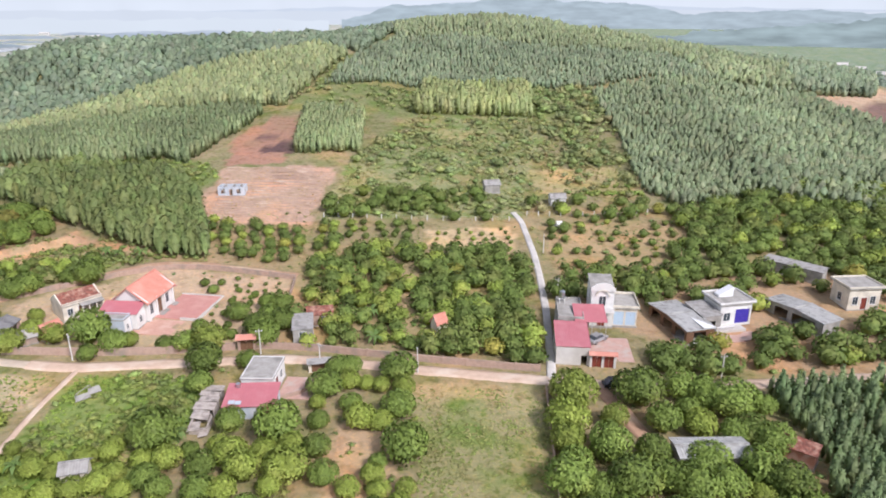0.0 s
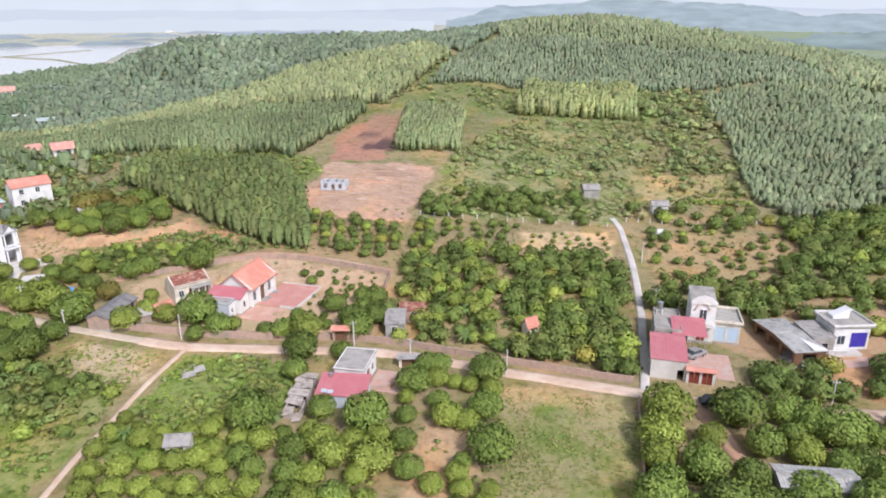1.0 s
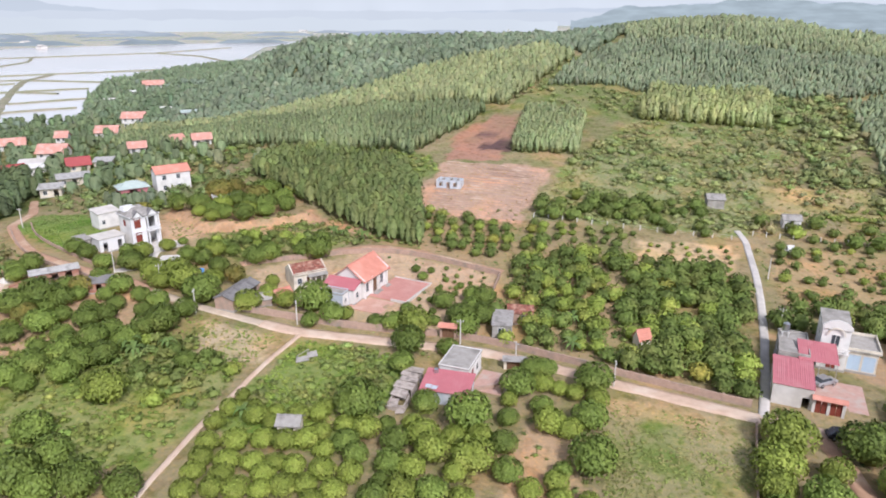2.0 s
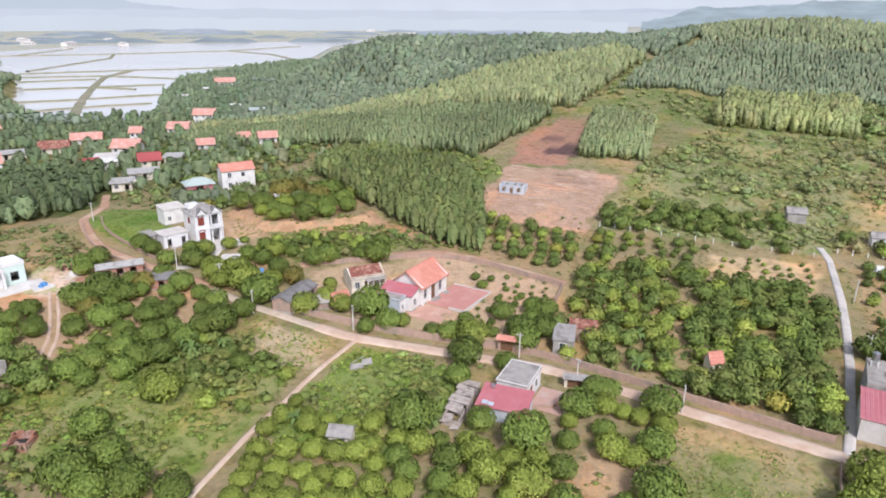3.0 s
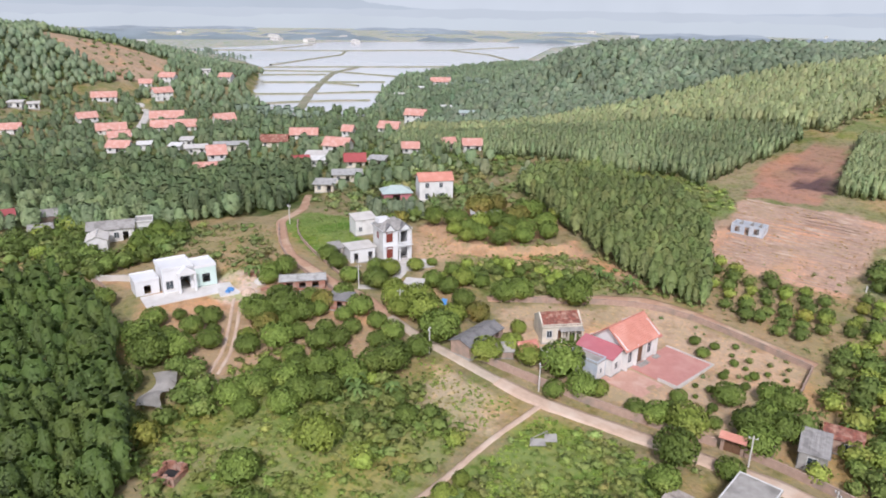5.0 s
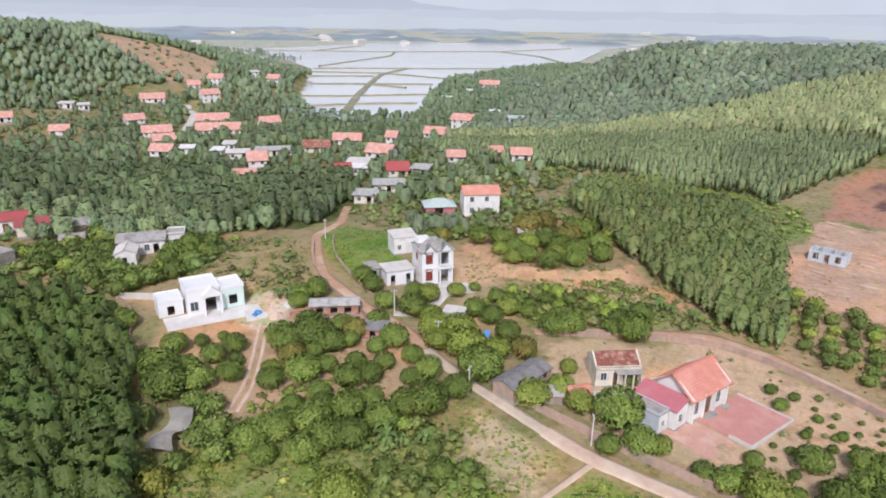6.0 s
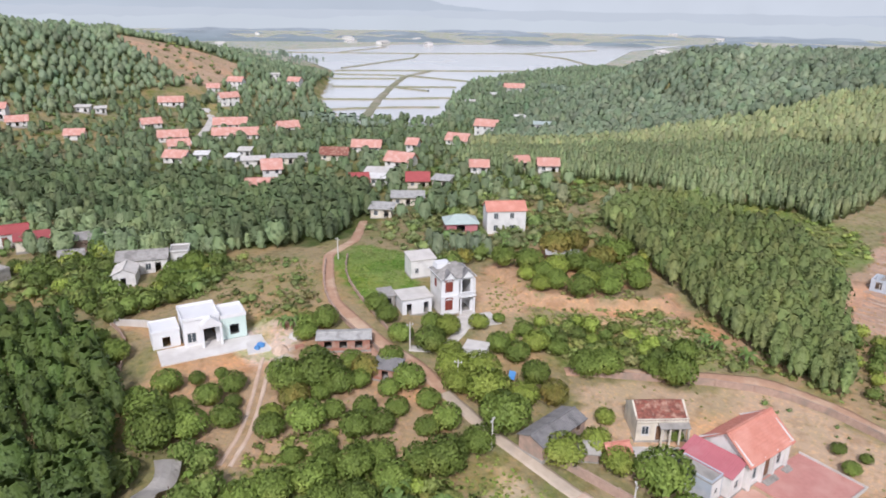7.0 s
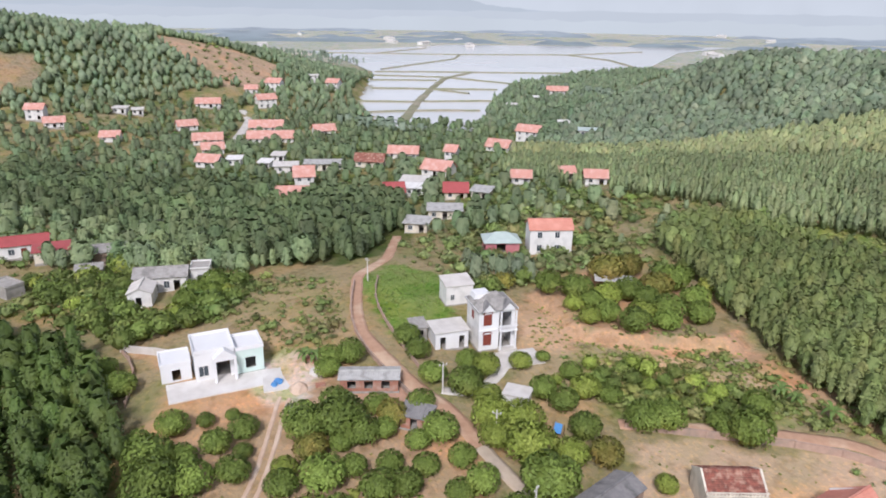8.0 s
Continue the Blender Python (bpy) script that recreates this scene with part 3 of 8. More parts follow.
# ---- buildings: helpers ----
FOOTPRINTS = []


def part(name, bm, material, parent, label="", smooth=False):
    me = bpy.data.meshes.new(name)
    bm.normal_update()
    bm.to_mesh(me)
    bm.free()
    me.materials.append(material)
    if smooth:
        for p in me.polygons:
            p.use_smooth = True
    ob = new(name, me)
    ob.parent = parent
    if label:
        ob["label"] = label
    return ob


def thing(name, x, y, rot, label, category, group="", z=None, sink=0.0):
    ob = new(name)
    ob.empty_display_size = 0.5
    ob.matrix_basis = pose(x, y, (float(land(x, y)) if z is None else z) - sink, 0, 0, rot)
    return tagged(ob, label, category, group)


def box(bm, x0, y0, z0, x1, y1, z1):
    v = [bm.verts.new(p) for p in ((x0, y0, z0), (x1, y0, z0), (x1, y1, z0), (x0, y1, z0), (x0, y0, z1), (x1, y0, z1), (x1, y1, z1), (x0, y1, z1))]
    for f in ((3, 2, 1, 0), (4, 5, 6, 7), (0, 1, 5, 4), (1, 2, 6, 5), (2, 3, 7, 6), (3, 0, 4, 7)):
        bm.faces.new([v[i] for i in f])
    return v


def prism(bm, pts, shift):
    """A solid from a flat polygon pushed along shift."""
    a = [bm.verts.new(p) for p in pts]
    b = [bm.verts.new(Vector(p) + Vector(shift)) for p in pts]
    bm.faces.new(a[::-1])
    bm.faces.new(b)
    for i in range(len(a)):
        j = (i + 1) % len(a)
        bm.faces.new((a[i], a[j], b[j], b[i]))
    bmesh.ops.recalc_face_normals(bm, faces=bm.faces[:])


def cyl(bm, x, y, z0, z1, r0, r1=None, n=10):
    r1 = r0 if r1 is None else r1
    m = pose(x, y, (z0 + z1) / 2)
    bmesh.ops.create_cone(bm, cap_ends=True, segments=n, radius1=r0, radius2=r1, depth=z1 - z0, matrix=m)


def bar(bm, a, b, w):
    """A square bar from a to b."""
    a, b = Vector(a), Vector(b)
    d = (b - a).normalized()
    s = d.cross(Vector((0, 0, 1)))
    s = (s if s.length > 0.01 else Vector((1, 0, 0))).normalized() * w / 2
    u = d.cross(s).normalized() * w / 2
    v = [bm.verts.new(p + q) for p in (a, b) for q in (s + u, s - u, -s - u, -s + u)]
    for f in ((0, 1, 2, 3), (7, 6, 5, 4), (0, 4, 5, 1), (1, 5, 6, 2), (2, 6, 7, 3), (3, 7, 4, 0)):
        bm.faces.new([v[i] for i in f])


def side_frame(side, w, d):
    """Start and direction of a wall's outer face, so that inward lies to its left."""
    return {"S": ((-w / 2, -d / 2), (1, 0), w), "E": ((w / 2, -d / 2), (0, 1), d), "N": ((w / 2, d / 2), (-1, 0), w), "W": ((-w / 2, d / 2), (0, -1), d)}[side]


def wall(parent, side, w, d, z0, z1, holes, material, thick=0.2, label=""):
    """One wall of a box of rooms, with real openings: holes are (u0, z0, u1, z1)."""
    (sx, sy), (dx, dy), length = side_frame(side, w, d)
    nx, ny = -dy, dx
    inset = thick if side in "EW" else 0.0
    bm = bmesh.new()
    us = sorted({inset, length - inset, *(h[0] for h in holes), *(h[2] for h in holes)})
    zs = sorted({z0, z1, *(max(h[1], z0) for h in holes), *(h[3] for h in holes)})
    corner = {}
    def vert(i, j, t):
        if (i, j, t) not in corner:
            k = t * thick
            corner[i, j, t] = bm.verts.new((sx + dx * us[i] + nx * k, sy + dy * us[i] + ny * k, zs[j]))
        return corner[i, j, t]
    def solid(i, j):
        if not (0 <= i < len(us) - 1 and 0 <= j < len(zs) - 1):
            return False
        u, z = (us[i] + us[i + 1]) / 2, (zs[j] + zs[j + 1]) / 2
        return not any(h[0] < u < h[2] and h[1] < z < h[3] for h in holes)
    for i in range(len(us) - 1):
        for j in range(len(zs) - 1):
            if not solid(i, j):
                continue
            bm.faces.new([vert(i, j, 0), vert(i + 1, j, 0), vert(i + 1, j + 1, 0), vert(i, j + 1, 0)])
            bm.faces.new([vert(i, j + 1, 1), vert(i + 1, j + 1, 1), vert(i + 1, j, 1), vert(i, j, 1)])
            for di, dj, a, b in ((0, -1, (i, j), (i + 1, j)), (0, 1, (i + 1, j + 1), (i, j + 1)), (-1, 0, (i, j + 1), (i, j)), (1, 0, (i + 1, j), (i + 1, j + 1))):
                if not solid(i + di, j + dj):
                    bm.faces.new([vert(*b, 0), vert(*a, 0), vert(*a, 1), vert(*b, 1)])
    return part("wall", bm, material, parent, label)


def opening(parent, side, w, d, hole, kind, frame_mat, leaf_mat_, thick=0.2):
    """A window or door set in a hole: a frame standing a little proud, panes or leaves, a sill and bars for windows."""
    (sx, sy), (dx, dy), length = side_frame(side, w, d)
    nx, ny = -dy, dx
    u0, z0, u1, z1 = hole
    def place(u, t, z):
        return (sx + dx * u + nx * t, sy + dy * u + ny * t, z)
    def slab(bm, a0, b0, a1, b1, t0, t1):
        prism(bm, [place(a0, t0, b0), place(a1, t0, b0), place(a1, t1, b0), place(a0, t1, b0)], (0, 0, b1 - b0))
    f = 0.09
    bm = bmesh.new()
    slab(bm, u0 - f, z0 if kind == "door" else z0 - f, u0, z1 + f, -0.04, 0.08)
    slab(bm, u1, z0 if kind == "door" else z0 - f, u1 + f, z1 + f, -0.04, 0.08)
    slab(bm, u0, z1, u1, z1 + f, -0.04, 0.08)
    if kind != "door":
        slab(bm, u0, z0 - f, u1, z0, -0.04, 0.08)
    ob = part("window" if kind != "door" else "door", bm, frame_mat, parent)
    if kind == "window":
        n = 2 if u1 - u0 < 1.8 else 4
        for i in range(n):
            a, b = u0 + (u1 - u0) * i / n, u0 + (u1 - u0) * (i + 1) / n
            bm = bmesh.new()
            slab(bm, a + 0.01, z0 + 0.01, b - 0.01, z1 - 0.01, 0.06, 0.09)
            part("pane", bm, GLASS, ob)
            bm = bmesh.new()
            slab(bm, b - 0.03, z0, b + 0.03, z1, 0.04, 0.058)
            part("mullion", bm, frame_mat, ob)
        bm = bmesh.new()
        slab(bm, u0 - 0.15, z0 - f - 0.08, u1 + 0.15, z0 - f - 0.004, -0.14, 0.0)
        part("sill", bm, WHITE, ob)
    elif kind == "shut":
        for a, b in ((u0, (u0 + u1) / 2 - 0.01), ((u0 + u1) / 2 + 0.01, u1)):
            bm = bmesh.new()
            slab(bm, a, z0, b, z1, 0.02, 0.07)
            part("shutter", bm, leaf_mat_, ob)
    elif kind == "door":
        n = max(2, round((u1 - u0) / 0.7))
        for i in range(n):
            a, b = u0 + (u1 - u0) * i / n, u0 + (u1 - u0) * (i + 1) / n
            bm = bmesh.new()
            slab(bm, a + 0.012, z0 + 0.02, b - 0.012, z1 - 0.01, 0.1, 0.15)
            slab(bm, a + 0.12, z0 + 0.2, b - 0.12, z0 + 0.95, 0.08, 0.1)
            leaf = part("door_leaf", bm, leaf_mat_, ob)
    return ob


def house(name, x, y, rot, w, d, h, label, walls=None, roof="gable", rise=1.5, roof_mat=None, over=0.5, ribs=0.6, holes=None, frame_mat=None, leaf=None,
          z=None, gable_mat=None, plinth=0.35, parapet=0.6, category="house", group="", band=None, thick=0.2, low=0.0):
    """A building: four walls with openings, floor, roof. Local x runs along the front, which faces local -y."""
    walls, roof_mat, frame_mat, leaf = walls or WHITE, roof_mat or ORANGE_TILE, frame_mat or WHITE, leaf or MAROON
    FOOTPRINTS.append((x, y, rot, w, d))
    ob = thing(name, x, y, rot, label, category, group, z)
    if plinth:
        bm = bmesh.new()
        box(bm, -w / 2 - 0.12, -d / 2 - 0.12, -2.2, w / 2 + 0.12, d / 2 + 0.12, 0.12)
        part("foundation", bm, CEMENT, ob)
    holes = holes or {}
    for side in "SENW":
        mine = holes.get(side, [])
        top = h
        if roof == "shed":
            top = h if side == "S" else h + rise if side == "N" else h
        wall(ob, side, w, d, 0.12, top, [k[1:] for k in mine], walls[side] if isinstance(walls, dict) else walls, thick)
        for kind, *hole in mine:
            if kind != "gap":
                opening(ob, side, w, d, hole, kind, frame_mat, leaf, thick)
    gm = gable_mat or (walls["W"] if isinstance(walls, dict) else walls)
    t = 0.12
    if roof in ("gable", "hip"):
        half = d / 2 + over
        drop = rise / (d / 2) * over
        inset = w / 2 + over if roof == "gable" else w / 2 - d / 2 * 0.75
        if roof == "gable":
            for sx in (-w / 2, w / 2 - thick):
                bm = bmesh.new()
                prism(bm, [(sx, -d / 2, h + 0.003), (sx, d / 2, h + 0.003), (sx, 0, h + rise)], (thick, 0, 0))
                part("gable_wall", bm, gm, ob)
        for s in (-1, 1):
            bm = bmesh.new()
            ex = w / 2 + over
            pts = [(-ex, s * half, h - drop), (ex, s * half, h - drop), (inset, 0, h + rise + 0.004), (-inset, 0, h + rise + 0.004)]
            prism(bm, pts, (0, 0, t))
            slope = part("roof_slope", bm, roof_mat, ob)
            n = int(2 * ex / ribs) if ribs else -1
            for i in range(n + 1):
                u = -ex + 0.03 + (2 * ex - 0.06) * i / max(n, 1)
                reach = 1.0 if abs(u) <= inset else (ex - abs(u)) / (ex - inset)
                if reach > 0.05:
                    bm = bmesh.new()
                    bar(bm, (u, s * half, h - drop + t + 0.01), (u, s * half * (1 - reach), h - drop + (rise + drop) * reach + t + 0.01), 0.06)
                    part("batten", bm, roof_mat, slope)
        if roof == "hip":
            for s in (-1, 1):
                bm = bmesh.new()
                ex = s * (w / 2 + over)
                prism(bm, [(ex, -half, h - drop), (ex, half, h - drop), (s * inset, 0, h + rise + 0.004)], (0, 0, t))
                part("roof_slope", bm, roof_mat, ob)
        bm = bmesh.new()
        bar(bm, (-inset, 0, h + rise + t + 0.03), (inset, 0, h + rise + t + 0.03), 0.22)
        part("ridge", bm, roof_mat, ob)
    elif roof == "shed":
        for sx in (-w / 2, w / 2 - thick):
            bm = bmesh.new()
            prism(bm, [(sx, -d / 2, h + 0.003), (sx, d / 2 - thick, h + 0.003), (sx, d / 2 - thick, h + rise)], (thick, 0, 0))
            part("gable_wall", bm, gm, ob)
        bm = bmesh.new()
        ex, k = w / 2 + over, rise / d
        prism(bm, [(-ex, -d / 2 - over, h - k * over), (ex, -d / 2 - over, h - k * over), (ex, d / 2 + over * 0.6, h + rise + k * over * 0.6), (-ex, d / 2 + over * 0.6, h + rise + k * over * 0.6)], (0, 0, t))
        slope = part("roof", bm, roof_mat, ob)
        n = int(2 * ex / ribs) if ribs else -1
        for i in range(n + 1):
            u = -ex + 0.03 + (2 * ex - 0.06) * i / max(n, 1)
            bm = bmesh.new()
            bar(bm, (u, -d / 2 - over, h - k * over + t + 0.01), (u, d / 2 + over * 0.6, h + rise + k * over * 0.6 + t + 0.01), 0.06)
            part("batten", bm, roof_mat, slope)
    elif roof == "flat":
        bm = bmesh.new()
        box(bm, -w / 2 - over, -d / 2 - over, h + 0.002, w / 2 + over, d / 2 + over, h + 0.2)
        part("roof_slab", bm, roof_mat, ob)
        if parapet:
            px, py = w / 2 + over - 0.03, d / 2 + over - 0.03
            for a0, b0, a1, b1 in ((-px, -py, px, -py + 0.14), (-px, py - 0.14, px, py), (-px, -py + 0.142, -px + 0.14, py - 0.142), (px - 0.14, -py + 0.142, px, py - 0.142)):
                bm = bmesh.new()
                box(bm, a0, b0, h + 0.202, a1, b1, h + 0.2 + parapet)
                part("parapet", bm, band or (walls["S"] if isinstance(walls, dict) else walls), ob)
    return ob


def slab_thing(name, x, y, rot, w, d, material, label, z=None, height=0.16, category="paving", kind="structure", deep=1.2):
    bm = bmesh.new()
    v = box(bm, -w / 2, -d / 2, -deep, w / 2, d / 2, height)
    me = bpy.data.meshes.new(name)
    bm.to_mesh(me)
    bm.free()
    me.materials.append(material)
    ob = new(name, me)
    ob.matrix_basis = pose(x, y, float(land(x, y)) if z is None else z, 0, 0, rot)
    FOOTPRINTS.append((x, y, rot, w, d))
    return tagged(ob, label, category, kind=kind)


W_, D_ = "window", "door"
# ---- the compound with the orange roof ----
Z0 = -3.2
main = house("house", -56.6, 119.2, 82, 8.8, 6.4, 4.0, "white single-storey house under an orange tiled gable roof", rise=2.5, over=0.62, z=Z0, ribs=0.45, frame_mat=WHITE, leaf=WOOD,
             holes={"S": [(W_, 0.9, 1.0, 2.0, 2.9), (D_, 3.3, 0.12, 5.1, 3.0), (W_, 6.4, 1.0, 7.5, 2.9)], "W": [("window", 2.9, 4.4 - 1.2, 3.4, 3.7)]})
for u in (-4.2, -1.55, 1.15, 4.2):
    bm = bmesh.new()
    box(bm, u - 0.16, -3.62, 0.0, u + 0.16, -3.22, 3.85)
    part("column", bm, WHITE, main)
for u, wd in ((-0.2, 2.6), (3.6, 1.5)):
    for i in range(3):
        bm = bmesh.new()
        box(bm, u - wd / 2, -3.7 - 0.42 * (3 - i), -0.5, u + wd / 2, -3.7 - 0.42 * (2 - i) - 0.004, 0.02 + 0.16 * i)
        part("step", bm, CEMENT, main, "grey stone step")
for s in (-1, 1):
    bm = bmesh.new()
    for v in (-3.7, 3.7):
        bar(bm, (s * 4.55, v, 3.85), (s * 4.55, 0.0, 6.42), 0.2)
    part("rake_board", bm, WHITE, main, "white gable edge board")
bm = bmesh.new()
prism(bm, [(4.5, -3.7, 3.2), (6.2, -3.4, 2.9), (6.2, -1.2, 2.9), (4.5, -1.4, 3.2)], (0, 0, 0.08))
part("side_canopy", bm, CRIMSON, main, "small crimson metal canopy")
house("house_annex", -57.9, 112.9, -4, 6.8, 3.0, 3.1, "white annex with a sloping crimson metal roof beside the orange-roofed house", roof="shed", rise=0.9, roof_mat=CRIMSON, over=0.25, z=Z0 - 0.05,
      holes={"E": [(W_, 0.9, 1.0, 1.8, 2.2)]}, category="house")
house("outbuilding", -58.3, 110.0, -4, 5.2, 2.6, 2.9, "pale grey flat-roofed outbuilding with a white end wall", roof="flat", roof_mat=CEMENT, over=0.05, parapet=0.25,
      walls={"S": BLUEGREY, "E": WHITE, "N": BLUEGREY, "W": BLUEGREY}, z=Z0 - 0.1, holes={"E": [(W_, 0.9, 1.0, 1.6, 1.9)]}, category="outbuilding")
slab_thing("paving", -48.9, 121.0, 82, 11.0, 8.6, RED_FLOOR, "red clay-tiled forecourt with a pale concrete rim", z=-3.3, height=0.2)
slab_thing("paving", -51.6, 112.2, 82, 6.0, 7.6, CLAY_FLOOR, "lower forecourt of faded orange clay tiles", z=-3.4, height=0.16)
rim = thing("low_wall", -48.9, 121.0, 82, "low pale concrete rim round the red forecourt", "wall", z=-3.12)
for x0, y0, x1, y1 in ((-5.6, -4.45, 5.6, -4.25), (5.42, -4.25, 5.6, 4.3), (-5.6, -4.25, -5.42, -1.0)):
    bm = bmesh.new()
    box(bm, x0, y0, -0.6, x1, y1, 0.28)
    part("kerb", bm, PALE_CEMENT, rim)
old = house("old_house", -67.7, 116.2, 49.5, 6.9, 5.0, 3.2, "weathered cream cottage with a mossy red tiled roof", walls=CREAM, rise=1.3, roof_mat=OLD_TILE, over=0.05, ribs=0.3, z=-2.3, leaf=WOOD,
            holes={"S": [(W_, 0.8, 1.1, 1.7, 2.3), (D_, 2.7, 0.12, 3.8, 2.4), ("gap", 4.3, 1.0, 5.1, 2.3), ("gap", 5.5, 0.5, 6.4, 2.4)]})
for s in (-1, 1):
    bm = bmesh.new()
    prism(bm, [(s * 3.45 - 0.12, -2.6, 3.25), (s * 3.45 - 0.12, 2.6, 3.25), (s * 3.45 - 0.12, 0, 4.85)], (0.24, 0, 0))
    part("gable_coping", bm, CREAM, old)
bm = bmesh.new()
box(bm, -3.5, -2.85, 3.05, 3.5, -2.52, 3.2)
for i in range(17):
    box(bm, -3.4 + i * 0.41, -2.8, 3.202, -3.28 + i * 0.41, -2.68, 3.5)
box(bm, -3.5, -2.83, 3.502, 3.5, -2.66, 3.6)
part("balustrade", bm, CREAM, old)
for u in (-0.3, 0.8, 2.1, 3.3):
    bm = bmesh.new()
    box(bm, u - 0.12, -3.6, 0, u + 0.12, -3.36, 2.6)
    part("porch_post", bm, CREAM, old)
bm = bmesh.new()
prism(bm, [(-0.6, -3.75, 2.6), (3.5, -3.75, 2.6), (3.5, -2.53, 2.95), (-0.6, -2.53, 2.95)], (0, 0, 0.1))
part("porch_roof", bm, CEMENT, old)
slab_thing("paving", -64.6, 112.2, 49.5, 6.5, 3.2, PALE_CEMENT, "pale concrete yard before the cottage", height=0.12)
house("shed", -67.6, 106.6, 60, 3.0, 2.6, 2.0, "small brick kitchen shed with an orange tiled roof", walls=BRICK, rise=0.9, roof_mat=ORANGE_TILE, over=0.25, holes={"S": [("gap", 1.0, 0.12, 1.9, 1.8)]}, category="shed")
house("shed", -70.4, 104.6, 40, 2.4, 2.0, 1.5, "low grey thatched coop", walls=EARTH_WALL, rise=0.8, roof_mat=CEMENT, over=0.3, ribs=0.0, category="shed")
house("shed", -75.5, 103.6, 91, 9.2, 3.9, 2.2, "long shed with a dark grey fibre-cement roof and pinkish wall", walls=EARTH_WALL, rise=0.7, roof_mat=FIBRO_DARK, over=0.25, ribs=0.35,
      holes={"S": [("gap", 5.2, 0.12, 6.2, 1.9), ("gap", 7.2, 0.9, 8.2, 1.8)]}, category="shed")
# ---- gate, boundary walls ----
gate = thing("gateway", -34.0, 106.6, 8, "brick gateway with a little red tiled roof and dark doors", "gate")
FOOTPRINTS.append((-34, 106.6, 8, 3.2, 2.0))
for u in (-1.3, 1.3):
    bm = bmesh.new()
    box(bm, u - 0.22, -0.25, -0.6, u + 0.22, 0.25, 2.3)
    part("gate_pier", bm, EARTH_WALL, gate)
for s in (-1, 1):
    bm = bmesh.new()
    prism(bm, [(-1.75, s * 0.95, 2.25), (1.75, s * 0.95, 2.25), (1.75, 0, 2.85), (-1.75, 0, 2.85)], (0, 0, 0.1))
    part("roof_slope", bm, ORANGE_TILE, gate)
for u in (-0.54, 0.54):
    bm = bmesh.new()
    box(bm, u - 0.52, -0.05, -0.1, u + 0.52, 0.05, 2.0)
    part("door_leaf", bm, WOOD, gate)


def long_wall(line, height, thick, material, label, piers=4.0, coping=True):
    """A boundary wall in straight runs that follow the ground, each with its coping and piers."""
    ob = thing("boundary_wall", 0, 0, 0, label, "wall", z=0.0)
    tagged(ob, kind="structure")
    pts = resample(line, piers)
    for (ax, ay), (bx, by) in zip(pts, pts[1:]):
        d = math.hypot(bx - ax, by - ay)
        nx, ny = -(by - ay) / d * thick / 2, (bx - ax) / d * thick / 2
        za, zb = float(land(ax, ay)), float(land(bx, by))
        ha, hb = height * random.uniform(0.93, 1.05), height * random.uniform(0.93, 1.05)
        bm = bmesh.new()
        prism(bm, [(ax + nx, ay + ny, za - 0.5), (bx + nx, by + ny, zb - 0.5), (bx + nx, by + ny, zb + hb), (ax + nx, ay + ny, za + ha)], (-2 * nx, -2 * ny, 0))
        part("wall_run", bm, material, ob)
        if coping:
            bm = bmesh.new()
            prism(bm, [(ax + 1.25 * nx, ay + 1.25 * ny, za + ha + 0.003), (bx + 1.25 * nx, by + 1.25 * ny, zb + hb + 0.003), (bx + 1.25 * nx, by + 1.25 * ny, zb + hb + 0.09), (ax + 1.25 * nx, ay + 1.25 * ny, za + ha + 0.09)], (-2.5 * nx, -2.5 * ny, 0))
            part("coping", bm, material, ob)
        bm = bmesh.new()
        box(bm, ax - thick * 0.8, ay - thick * 0.8, za - 0.5, ax + thick * 0.8, ay + thick * 0.8, za + height + 0.14)
        part("pier", bm, material, ob)
    return ob


long_wall([(-72.4, 100.6), (-55.2, 102.6), (-46, 104.0), (-36, 106.4)], 1.3, 0.22, EARTH_WALL, "weathered brownish roadside wall of the compound")
long_wall([(-32.3, 107.0), (-27, 107.6), (-18, 106.4), (-8, 104.9), (4, 103.2), (16.4, 101.8)], 1.2, 0.22, EARTH_WALL, "long brown roadside wall of the lychee orchard")
long_wall([(-82.9, 117.7), (-75.4, 124.4), (-67.6, 132.0), (-61.8, 137.0), (-52.7, 137.8), (-42, 136.0), (-31.2, 133.9)], 1.0, 0.22, EARTH_WALL, "low brown wall behind the compound garden")
long_wall([(-31.0, 133.6), (-30.4, 122), (-29.4, 108.4)], 1.0, 0.2, EARTH_WALL, "weathered side wall of the garden", coping=False)
long_wall([(-141.5, 118), (-134.5, 111.8), (-122, 106.8), (-108, 103.2)], 0.7, 0.18, EARTH_WALL, "weathered low wall between the lane and the villa field", coping=False)
long_wall([(16.6, 96.5), (15.6, 84), (14.6, 70), (14, 58)], 0.9, 0.16, EARTH_WALL, "low brick wall along the meadow", coping=False)
long_wall([(-105, 98.6), (-112, 99.2), (-121, 100.2), (-130, 104), (-143, 113.6)], 0.7, 0.2, EARTH_WALL, "low earth bank wall beside the village lane")
long_wall([(-147.5, 71.8), (-143.5, 76.5), (-136.5, 79.0)], 1.1, 0.18, PALE_CEMENT, "pale concrete garden wall by the new house")
long_wall([(-131, 67.5), (-139, 72.5), (-147.5, 71.8)], 0.8, 0.16, EARTH_WALL, "thin fence wall beside the young forest", coping=False)
